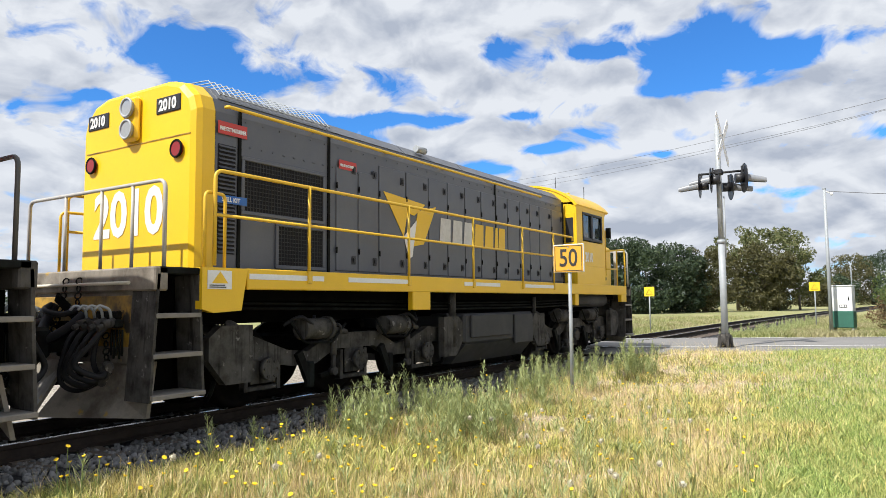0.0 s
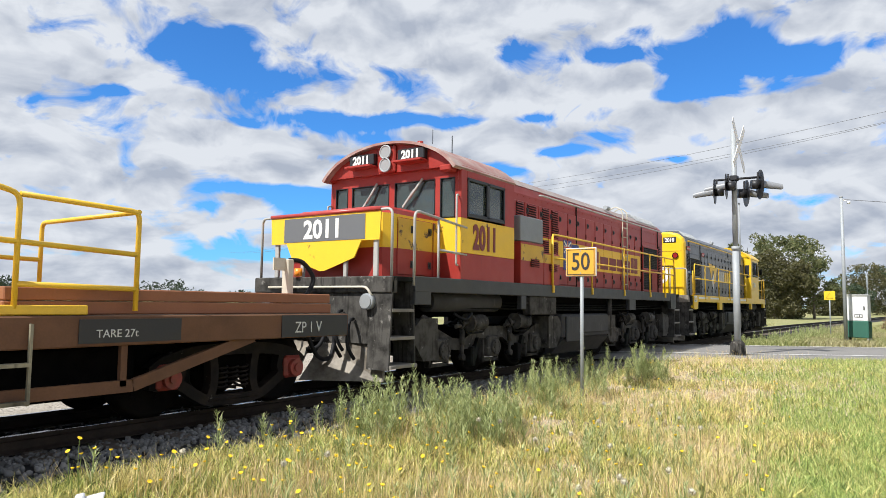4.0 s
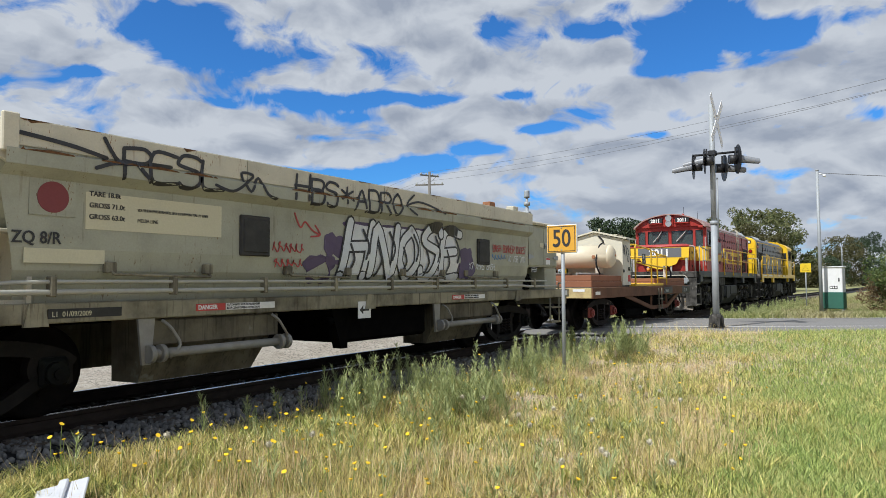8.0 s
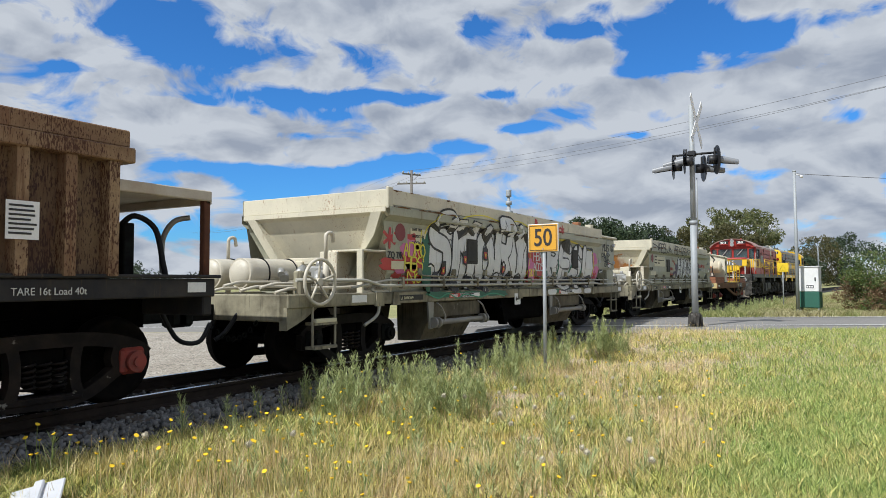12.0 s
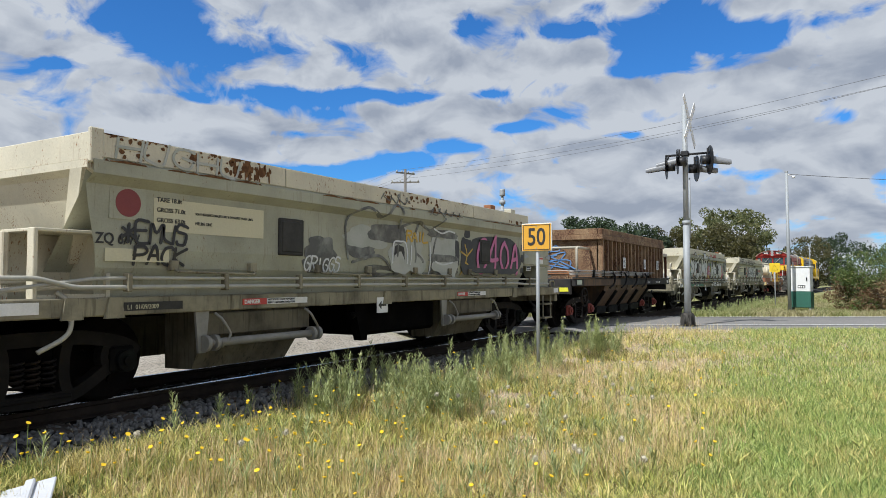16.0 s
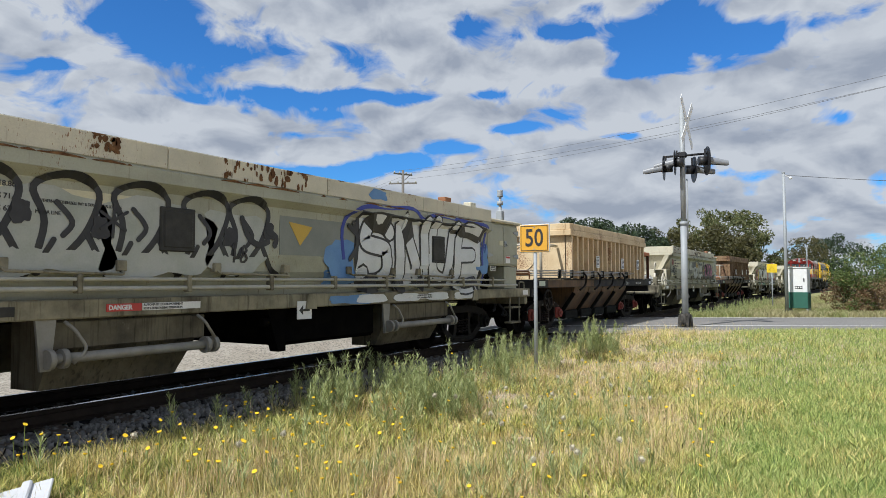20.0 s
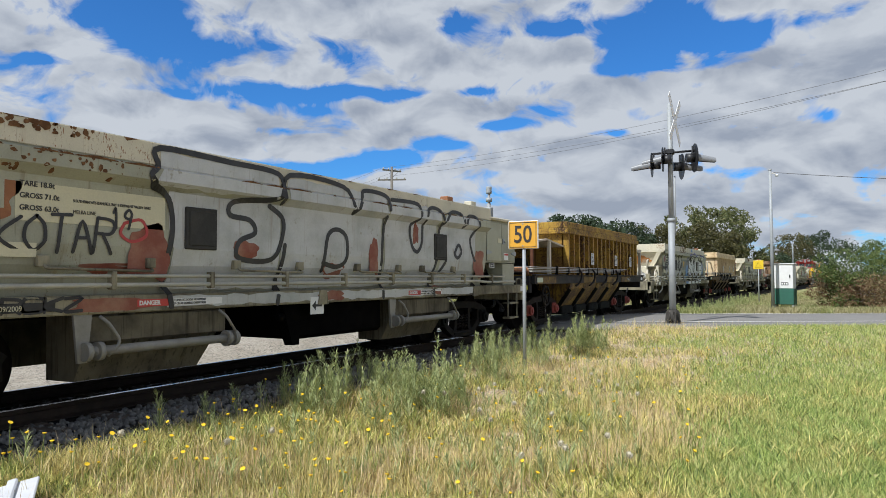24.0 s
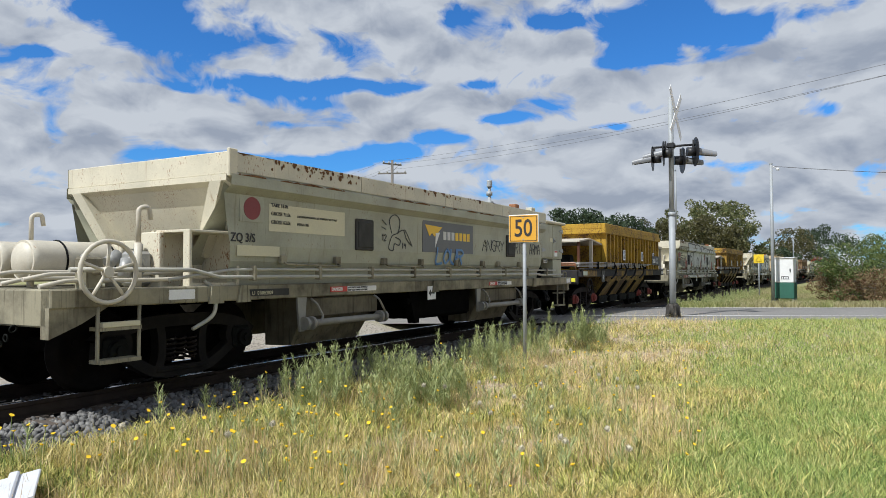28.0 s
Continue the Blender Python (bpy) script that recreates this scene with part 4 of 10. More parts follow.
    # discharge chutes with their door shafts
    for a, b in ((-3.17, -1.62), (1.8, 3.5)):
        def chute(s, a=a, b=b):
            g = Geo()
            if s:
                g.prism([(s * 0.6, 0.9), (s * 1.25, 0.9), (s * 1.27, 0.70), (s * 1.05, 0.25), (s * 0.62, 0.24)], a, b)
                n = len(g.v)
                g.v = [(x - 0.14 * (0.7 - z) / 0.45 if x > b - 0.01 and z < 0.7 else x, y, z) for x, y, z in g.v[:n]]
                g.box(a - 0.03, b + 0.03, s * 1.28, s * 1.31, 0.62, 0.86, 0.01)
            return g
        for s in (-1, 1):
            part("discharge_chute", shared("discharge_chute%g%d" % (a, s), lambda: chute(s), M_CHUTE), None, w, "grimy discharge chute")
        def shaft(a=a, b=b):
            g = Geo()
            g.tube([(a - 0.12, -1.38, 0.55), (b + 0.1, -1.38, 0.55)], 0.045, 12)
            for x in (a - 0.1, a + 0.02, b - 0.02, b + 0.08):
                g.disc((x, -1.38, 0.55), (1, 0, 0), 0.085, 0.05, 14)
            g.bent([(a + 0.05, -1.34, 0.86), (a + 0.1, -1.4, 0.8), (a + 0.22, -1.42, 0.62), (a + 0.1, -1.40, 0.5)], 0.016, 6)
            g.bent([(b - 0.1, -1.34, 0.86), (b - 0.05, -1.4, 0.8), (b + 0.07, -1.42, 0.62)], 0.016, 6)
            g.prism([(a - 0.2, 0.9), (a - 0.02, 0.9), (a - 0.06, 0.45), (a - 0.15, 0.45)], -1.34, -1.31, "y")
            return g
        part("door_shaft", shared("door_shaft%g" % a, shaft, M_CHUTEPIPE), None, w, "door operating shaft")
    def boxes():
        g = Geo()
        g.box(-0.35, 1.6, -1.2, 1.2, 0.42, 0.9, 0.05)
        g.prism([(-0.62, 0.9), (-0.3, 0.9), (-0.3, 0.36), (-0.42, 0.36)], -1.24, -1.1, "y").disc((-0.62, -1.2, 0.72), (1, 0, 0), 0.05, 0.1, 10)
        return g
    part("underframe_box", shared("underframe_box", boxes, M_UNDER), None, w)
    # side inspection boxes
    for x in (-2.0, 3.1):
        bx = part("inspection_hatch", shared("inspection_hatch", lambda: Geo().box(-0.21, 0.21, -1.39, -1.35, 1.50, 1.94, 0.012).box(-0.17, 0.17, -1.40, -1.38, 1.54, 1.90, 0.01), M_DARKGREY), None, w, "dark grey hatch plate", pose(x, 0, 0))
    # rear platform: tanks, frame box, valves, wheel
    for y in (0.05, 0.62):
        tk = Geo()
        tk.tube([(-5.95, y, 1.32), (-5.88, y, 1.32), (-4.75, y, 1.32), (-4.68, y, 1.32)], 0.21, 20)
        tk.ball((-5.9, y, 1.32), 0.12, 0.21, 0.21, 16, 8).ball((-4.72, y, 1.32), 0.12, 0.21, 0.21, 16, 8)
        t_ = part("air_tank", tk if ("tank%g" % y) not in HOPPER_PARTS else HOPPER_PARTS["tank%g" % y], M_PIPE, w, "cream air reservoir")
        HOPPER_PARTS["tank%g" % y] = t_.data
        for sx in (-5.6, -5.05):
            part("strap", shared("strap%g%g" % (y, sx), lambda: Geo().ring((sx, y, 1.32), (1, 0, 0), 0.213, 0.012, 24, 5), M_DARK), None, t_)
    def box_frame():
        g = Geo()
        g.box(-4.98, -4.3, -1.28, -1.24, 1.03, 1.08)
        g.box(-4.98, -4.3, -1.3, -0.72, 1.62, 1.65, 0.006)
        g.box(-5.0, -4.96, -1.3, -1.2, 1.03, 1.65, 0.006)
        g.box(-4.34, -4.3, -1.3, -0.72, 1.03, 1.62)
        g.box(-5.0, -4.3, -0.74, -0.70, 1.03, 1.65)
        g.box(-5.02, -4.96, -0.86, -0.55, 1.03, 1.63, 0.01)
        g.box(-5.0, -4.95, -0.2, 0.1, 1.03, 1.5, 0.01)
        g.box(-4.96, -4.9, -0.55, 0.1, 1.45, 1.55, 0.008)
        return g
    part("valve_cabinet", shared("valve_cabinet", box_frame, M_CREAM), None, w, "open-fronted cream steel frame")
    rv = random.Random(4)
    for i in range(8):
        c = (-5.3 + rv.uniform(-.3, .25), -0.7 + rv.uniform(-.3, .5), 1.15 + rv.uniform(0, .22))
        part("brake_valve", shared("brake_valve%d" % i, lambda: Geo().disc(c, (rv.random(), rv.random(), 0.6), rv.uniform(0.04, 0.09), rv.uniform(0.1, 0.2), 12), M_VALVE), None, w)
    part("valve_body", shared("valve_body", lambda: Geo().box(-5.2, -5.02, -0.75, -0.45, 1.05, 1.42, 0.03).tube([(-5.1, -0.62, 1.40), (-5.1, -0.62, 1.5)], 0.05, 10), M_VALVE), None, w)
    for y, z in ((-1.1, 1.12), (-0.85, 1.18), (-0.5, 1.14), (-0.2, 1.2), (0.1, 1.12)):
        part("platform_pipe", shared("platform_pipe", lambda: Geo().bent([(-6.45, 0, -0.05), (-6.2, 0, 0), (-5.2, 0, 0), (-4.6, -0.05, 0.03)], 0.021), M_PIPE), None, w, at=pose(0, y, z))
    for y in (-0.95, 0.95):
        part("vent_pipe", shared("vent_pipe%g" % y, lambda y=y: Geo().tube([(-5.35, y, 1.03), (-5.35, y, 1.5)], 0.04, 10).bent([(-5.35, y, 1.5), (-5.35, y, 1.86), (-5.24, y - 0.02, 1.88), (-5.22, y - 0.02, 1.74)], 0.026, 8, 0.07), M_PIPE), None, w, "hooked cream vent pipe")
    handwheel(w, -6.0, -1.42, 1.2, 0.28, M_PIPE)
    part("wheel_shaft", shared("wheel_shaft", lambda: Geo().tube([(-6.0, -1.42, 1.2), (-6.0, -1.1, 1.2)], 0.025, 8).box(-6.1, -5.9, -1.2, -1.05, 1.0, 1.34, 0.02), M_SILL), None, w)
    for x0, x1 in ((-6.05, -5.62), (5.95, 6.4)):
        def steps(x0=x0, x1=x1):
            g = Geo().bent([(x0, -1.34, 0.9), (x0, -1.34, 0.37), (x1, -1.34, 0.37), (x1, -1.34, 0.9)], 0.018, 6, 0.03)
            return g.box(x0, x1, -1.38, -1.22, 0.36, 0.395).box(x0, x1, -1.38, -1.22, 0.66, 0.695)
        part("step", shared("step%g" % x0, steps, M_SILL), None, w)
    part("step_tread", shared("step_tread", lambda: Geo().box(-6.03, -5.64, -1.39, -1.33, 0.69, 0.74, 0.006), M_PATCH), None, w)
    # front cabinet with double doors
    def cab():
        g = Geo()
        g.box(4.98, 6.45, -1.28, 1.28, 1.5, 2.34, 0.012)
        g.box(5.02, 5.78, -0.9, 1.2, 1.05, 1.5)
        g.box(5.85, 6.43, -1.27, 1.2, 1.05, 1.49, 0.01)
        return g
    cabin = part("equipment_cabinet", shared("equipment_cabinet", cab, M_SHADECREAM), None, w, "steel equipment cabinet with double doors")
    part("cabinet_roof", shared("cabinet_roof", lambda: Geo().box(4.92, 6.54, -1.36, 1.36, 2.34, 2.40, 0.02).box(5.5, 6.2, -0.6, 0.4, 2.40, 2.43, 0.01).bent([(5.2, -1.0, 2.39), (5.2, -1.0, 2.55), (5.52, -1.0, 2.55), (5.52, -1.0, 2.39)], 0.035, 8), M_CREAM), None, cabin)
    for x0, x1, hx in ((5.05, 5.74, 5.05), (5.755, 6.40, 6.40)):
        part("cabinet_door", shared("cabinet_door%g" % x0, lambda x0=x0, x1=x1: Geo().box(x0, x1, -1.305, -1.275, 1.53, 2.30, 0.008), M_SHADECREAM), None, cabin)
        for z in (1.7, 2.18):
            k = 1 if hx < 5.7 else -1
            part("hinge", shared("hinge", lambda: Geo().prism([(-0.03, -0.045), (0.03, -0.045), (0.2, -0.012), (0.2, 0.012), (0.03, 0.045), (-0.03, 0.045)], -0.008, 0.008, "y"), M_SILVER), None, cabin,
                 "galvanised strap hinge", pose(hx, -1.313, z, 0, 0, 0 if k > 0 else 180))
    part("latch", shared("latch", lambda: Geo().box(5.77, 5.87, -1.325, -1.305, 1.88, 1.99, 0.006).tube([(5.79, -1.34, 1.94), (5.86, -1.34, 1.91)], 0.012, 6), M_SILVER), None, cabin)
    part("warning_label", shared("warning_label", lambda: Geo().box(5.84, 6.04, -1.312, -1.303, 1.56, 1.70), M_WHITE), None, cabin)
    part("warning_stripe", shared("warning_stripe", lambda: Geo().box(5.85, 6.03, -1.316, -1.311, 1.655, 1.69), M_DANGER), None, cabin)
    rnd = random.Random(8)
    for i in range(7):
        c = (rnd.uniform(5.12, 5.75), -1.1, rnd.uniform(1.12, 1.36))
        part("front_valve", shared("front_valve%d" % i, lambda: Geo().disc(c, (rnd.random(), 0.8, rnd.random()), rnd.uniform(0.03, 0.08), 0.14, 10), M_DARK), None, w)
    part("front_grab_rail", shared("front_grab_rail", lambda: Geo().bent([(6.6, -1.25, 1.05), (6.6, -1.25, 1.18), (6.85, -1.25, 1.18), (6.85, -1.25, 0.8)], 0.018), M_SILL), None, w)
    part("cabinet_label", shared("cabinet_label", lambda: Geo().box(5.2, 5.42, -1.288, -1.278, 1.40, 1.49), M_WHITE), None, cabin)
    for k, line in enumerate(("MAIN RES", "ISOLATOR")):
        part("lettering", shared_text(line, 0.045, M_TEXT), None, cabin, at=pose(5.21, -1.291, 1.455 - 0.045 * k))
    part("door_plate", shared("door_plate", lambda: Geo().box(5.55, 5.72, -1.312, -1.303, 1.90, 1.99), M_PATCH), None, cabin)
    # hose stand at the front end
    part("hose_stand", shared("hose_stand", lambda: Geo().box(6.84, 6.92, -0.6, -0.5, 1.05, 1.85, 0.01).box(6.84, 6.92, -0.78, -0.5, 1.8, 1.85, 0.008).box(6.89, 6.91, -0.95, -0.72, 1.7, 1.84), M_SILL), None, w)
    hose(w, [(6.87, -0.75, 1.8), (6.88, -1.0, 1.76), (6.88, -1.05, 1.5), (6.86, -1.0, 1.2)], 0.028)
    hose(w, [(6.87, -0.5, 0.85), (7.45, -0.55, 0.5), (7.3, -0.55, 0.45), (7.45, -0.5, 0.6)], 0.028)
    hose(w, [(-6.45, -0.5, 0.85), (-6.62, -0.45, 0.6), (-6.75, -0.4, 0.5)], 0.028)
    hose(w, [(-4.8, -1.3, 1.1), (-4.72, -1.36, 1.0), (-4.72, -1.36, 0.75), (-4.95, -1.3, 0.6)], 0.022, mat=M_PIPEGREY)
    chain(w, (-6.52, -0.9, 0.75), (-6.75, -0.3, 0.7), 0.22)
    coupler(w, -6.5, -1)
    coupler(w, 6.92, 1)
    freight_bogie(w, -4.75)
    freight_bogie(w, 4.75)
    # signs and lettering
    panel(w, "disc_plate", -4.37, -3.99, 1.77, 2.07, SIDE_Y - 0.004, M_SHADECREAM)
    part("red_disc", Geo().disc((-4.18, -1.372, 1.925), (0, 1, 0), 0.13, 0.006, 28), M_DOT, w, "dark red painted disc")
    panel(w, "repainted_panel", -3.90, -2.45, 1.68, 2.05, SIDE_Y, M_PATCH, "pale yellow repainted patch")
    panel(w, "repainted_panel", -4.40, -3.72, 1.38, 1.50, SIDE_Y, M_PATCH, "pale yellow repainted patch")
    words(w, code, -4.50, SIDE_Y - 0.009, 1.54, 0.14, M_TEXT, 0.9, bold=0.002)
    words(w, "TARE 18.8t", -3.87, SIDE_Y - 0.009, 1.97, 0.062, M_TEXT, bold=0.001)
    words(w, "GROSS 71.0t", -3.87, SIDE_Y - 0.009, 1.87, 0.062, M_TEXT, bold=0.001)
    words(w, "SOUTHERN,WESTERN,BELL BAY & DERWENT VALLEY LINES", -3.41, SIDE_Y - 0.009, 1.87, 0.038, M_TEXT, 0.78)
    words(w, "GROSS 63.0t", -3.87, SIDE_Y - 0.009, 1.77, 0.062, M_TEXT, bold=0.001)
    words(w, "MELBA LINE", -3.41, SIDE_Y - 0.009, 1.77, 0.048, M_TEXT, 0.85)
    for x in (-2.75, 2.1):
        panel(w, "danger_sign", x, x + 0.36, 0.93, 1.0, -1.362, M_DANGER)
        words(w, "DANGER", x + 0.02, -1.37, 0.945, 0.062, M_WHITE, 0.95, bold=0.002)
        panel(w, "notice", x + 0.37, x + 1.05, 0.93, 1.0, -1.362, M_WHITE)
        words(w, "AUTOMATIC DOOR MOVEMENT", x + 0.38, -1.37, 0.972, 0.034, M_TEXT, 0.9)
        words(w, "KEEP CLEAR DURING OPERATION", x + 0.38, -1.37, 0.938, 0.034, M_TEXT, 0.85)
    panel(w, "direction_plate", -0.24, 0.02, 0.74, 0.96, -1.365, M_WHITE)
    part("arrow", Geo().prism([(-0.21, 0.85), (-0.14, 0.91), (-0.14, 0.865), (-0.02, 0.865), (-0.02, 0.835), (-0.14, 0.835), (-0.14, 0.79)], -1.374, -1.371, "y"), M_TEXT, w)
    panel(w, "date_plate", -4.2, -3.55, 0.92, 1.0, -1.362, M_DARKGREY)
    words(w, "L1  01/09/2009", -4.17, -1.37, 0.935, 0.062, M_PATCH, 0.9)
    panel(w, "white_plate", -5.3, -4.98, 0.92, 1.02, -1.362, M_WHITE)
    panel(w, "white_plate", 6.55, 6.8, 0.92, 1.02, -1.362, M_WHITE)
    for y, z in ((-0.72, 1.82), (0.75, 1.82)):
        pl = Geo().box(-4.30 - 0.01, -4.30, y - 0.1, y + 0.1, z - 0.1, z + 0.18)
        lab = part("caution_label", pl, M_PATCH, w, at=pose(0.16, 0, 0, 0, 0, 0))
    TRAIN.append((w, u))
    return w


M_SEAMRUST = material("seam_rust", (0.11, 0.055, 0.028), 0.9, second=(0.24, 0.13, 0.06), amount=0.9, scale=14, bump=0.4, spec=0.1)
M_PIPEGREY = material("grimy_cream_pipe", (0.42, 0.41, 0.35), 0.5, second=(0.25, 0.24, 0.2), scale=5)
M_CHUTE = material("grimy_chute", (0.15, 0.132, 0.09), 0.7, second=(0.05, 0.043, 0.032), amount=0.8, scale=2.5, spots=(0.2, 0.185, 0.145), spot_at=0.66, spot_scale=3, streak=(0.04, 0.035, 0.028), streak_at=0.55, spec=0.12)
M_CHUTEPIPE = material("worn_grey_shaft", (0.26, 0.25, 0.22), 0.5, second=(0.14, 0.13, 0.11), scale=5)
M_DARKGREY = material("dark_grey_plate", (0.045, 0.045, 0.042), 0.6, second=(0.08, 0.075, 0.07), scale=6, spec=0.12)
M_VALVE = material("valve_metal", (0.35, 0.35, 0.33), 0.45, metal=0.3, second=(0.2, 0.19, 0.17), scale=8)
M_ENDRUST = material("rust_stained_end", (0.62, 0.585, 0.46), 0.6, second=(0.36, 0.13, 0.035), amount=1.0, scale=1.6, spots=(0.46, 0.20, 0.06), spot_at=0.5, spot_scale=1.6, streak=(0.36, 0.2, 0.09), streak_at=0.58, spec=0.3)


# ---- ribbed ore wagons ----
def ore_wagon(name, label, u, paint, roof_mat, rear_canopy, under, codes, wall_paint=None):
    w = thing(name, label, "ore wagon", "wagons of the train")
    x0, x1, y = (-2.95, 3.97, 1.28) if rear_canopy else (-3.0, 3.9, 1.28)
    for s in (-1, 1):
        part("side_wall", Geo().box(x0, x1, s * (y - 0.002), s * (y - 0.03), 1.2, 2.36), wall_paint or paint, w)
    part("end_wall", Geo().box(x0, x0 + 0.03, -y, y, 1.2, 2.4), paint, w)
    part("end_wall", Geo().box(x1 - 0.03, x1, -y, y, 1.2, 2.4), paint, w)
    rim = Geo()
    for s in (-1, 1):
        rim.box(x0 - 0.14, x1 + 0.14, s * 1.28, s * 1.45, 2.30, 2.44, 0.012)
        rim.box(x0 - 0.10, x1 + 0.10, s * 1.30, s * 1.42, 2.44, 2.60, 0.012)
    for a, b in ((x0 - 0.14, x0 + 0.02), (x1 - 0.02, x1 + 0.14)):
        rim.box(a, b, -1.28, 1.28, 2.30, 2.44, 0.012)
        rim.box(a + 0.03, b - 0.03, -1.30, 1.30, 2.44, 2.60, 0.012)
    part("rim", rim, paint, w, "rusted rim band")
    rib_geo = Geo().prism([(-0.05, 1.26), (0.05, 1.26), (0.05, 2.31), (-0.05, 2.31)], -1.42, -1.27, "y").mesh("rib", paint)
    for k in range(18):
        x = x0 + 0.05 + (x1 - x0 - 0.1) * k / 17
        part("rib", rib_geo, None, w, at=pose(x, 0, 0))
    far = Geo()
    for k in range(18):
        x = x0 + 0.05 + (x1 - x0 - 0.1) * k / 17
        far.box(x - 0.05, x + 0.05, 1.27, 1.42, 1.26, 2.31)
    part("rib_row", far, paint, w)
    # floor of the load, deck and sills
    part("load_floor", Geo().box(x0 + 0.04, x1 - 0.04, -y + 0.04, y - 0.04, 1.9, 1.95), M_RUST, w)
    for s in (-1, 1):
        part("side_sill", Geo().box(-5.05, 5.05, s * 1.26, s * 1.36, 1.05, 1.24, 0.012), M_BLACKSILL, w, "black side sill")
        part("sill_angle", Geo().box(-5.1, 5.1, s * 1.3, s * 1.40, 1.243, 1.278, 0.01), M_BLACKSILL, w)
        part("headstock", Geo().box(s * 4.98, s * 5.1, -1.255, 1.255, 0.85, 1.235, 0.015), M_BLACKSILL, w)
    part("deck_plate", Geo().box(-4.97, 4.97, -1.25, 1.25, 1.16, 1.22), M_BLACKSILL, w)
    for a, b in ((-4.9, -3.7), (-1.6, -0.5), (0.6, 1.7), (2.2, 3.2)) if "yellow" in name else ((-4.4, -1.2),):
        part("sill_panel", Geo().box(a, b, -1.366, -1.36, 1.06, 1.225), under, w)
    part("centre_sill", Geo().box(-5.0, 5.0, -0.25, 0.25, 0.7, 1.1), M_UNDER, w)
    # sloping discharge bays
    for i, (a, b) in enumerate(((-2.35, -1.25), (-1.2, -0.1), (-0.05, 1.05), (1.1, 2.3))):
        for s in (-1, 1):
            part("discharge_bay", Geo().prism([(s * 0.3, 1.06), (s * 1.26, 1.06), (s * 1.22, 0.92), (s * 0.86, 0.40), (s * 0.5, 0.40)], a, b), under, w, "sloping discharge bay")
            d = Geo().box(a + 0.1, b - 0.1, s * 0.55, s * 0.98, 0.24, 0.46, 0.03)
            d.beam((a, s * 1.24, 0.9), (a, s * 0.9, 0.42), 0.05, 0.09)
            d.beam((b, s * 1.24, 0.9), (b, s * 0.9, 0.42), 0.05, 0.09)
            part("bay_door", d, M_DARK, w)
        hose(w, [(a + 0.05, -1.46, 1.42), (a + 0.2, -1.49, 1.3), (a + 0.22, -1.45, 1.1), (a + 0.05, -1.38, 0.98)], 0.026)
    for k in range(4):
        z, yy = 1.33 + k * 0.036, -1.45 - 0.004 * k
        part("thin_pipe", Geo().bent([(-5.0, 0.9, z), (-5.0, -1.3, z), (-3.6, yy, z), (1.4 + 0.35 * k, yy, z)], 0.013, 6), M_SILVERPIPE, w)
    clip = Geo().box(0, 0.04, -1.48, -1.40, 1.27, 1.47, 0.005).mesh("pipe_clip", M_DARK)
    for k in range(8):
        part("pipe_clip", clip, None, w, at=pose(-3.9 + k * 0.8, 0, 0))
    # front end canopy frame with hoses and reservoir
    roof = Geo()
    roof.box(x1 + 0.15, 5.02, -1.28, 1.28, 2.10, 2.14, 0.01)
    roof.box(x1 + 0.03, 5.03, -1.32, -1.26, 2.05, 2.16, 0.01).box(4.97, 5.05, -1.3, 1.3, 2.02, 2.16, 0.01)
    part("canopy", roof, roof_mat, w, "rusty platform canopy")
    for s in (-1, 1):
        part("canopy_post", Geo().box(4.95, 5.03, s * 1.3, s * 1.22, 1.25, 2.06, 0.01), M_CANOPY if rear_canopy else M_RUSTPOST, w)
        part("valve_post", Geo().box(4.3, 4.42, s * 0.9, s * 0.8, 1.25, 1.8, 0.01), M_DARK, w)
    part("reservoir", Geo().tube([(4.2, -0.3, 1.45), (4.2, 0.7, 1.45)], 0.2, 18).ball((4.2, -0.3, 1.45), 0.2, 0.1, 0.2).ball((4.6, 0.2, 1.4), 0.15, 0.3, 0.15), M_DARKGREY, w)
    part("tall_cylinder", Geo().tube([(4.36, -0.75, 1.25), (4.36, -0.75, 1.78)], 0.07, 12), M_DARK, w)
    hose(w, [(4.36, -0.75, 1.78), (4.45, -0.85, 1.88), (4.62, -0.95, 1.75), (4.68, -1.0, 1.4), (4.72, -1.0, 1.25)], 0.03)
    hose(w, [(4.9, -0.7, 1.3), (4.86, -0.75, 1.65), (4.92, -0.85, 1.85), (5.05, -0.95, 1.9)], 0.03, "grey ribbed hose", M_SILVERPIPE)
    hose(w, [(5.1, -0.4, 0.9), (5.3, -0.45, 0.55), (5.6, -0.45, 0.5), (5.8, -0.4, 0.7)], 0.028)
    hose(w, [(-5.1, -0.4, 0.9), (-5.25, -0.45, 0.6), (-5.4, -0.45, 0.55)], 0.028)
    # rear end
    if rear_canopy:
        r = Geo()
        r.prism([(-5.05, 1.98), (-5.05, 2.02), (-4.1, 2.12), (-2.97, 2.0), (-2.97, 1.96), (-4.1, 2.08)], -1.3, 1.3, "y")
        part("canopy", r, M_CANOPY, w, "bent steel rear canopy")
        for s in (-1, 1):
            part("canopy_post", Geo().box(-3.95, -3.85, s * 1.3, s * 1.22, 1.25, 2.06, 0.008), M_PIPE, w)
            part("canopy_post", Geo().box(-4.97, -4.9, s * 1.28, s * 1.21, 1.25, 2.0, 0.008), M_RUSTPOST, w)
        k = Geo()
        k.tube([(-4.5, -0.9, 1.5), (-4.5, 0.6, 1.5)], 0.16, 14).tube([(-4.8, -0.5, 1.35), (-3.7, -0.5, 1.35)], 0.08, 10)
        k.box(-4.7, -4.2, -0.3, 0.5, 1.25, 1.75, 0.03)
        part("brake_gear", k, M_DARK, w)
    else:
        fr = Geo()
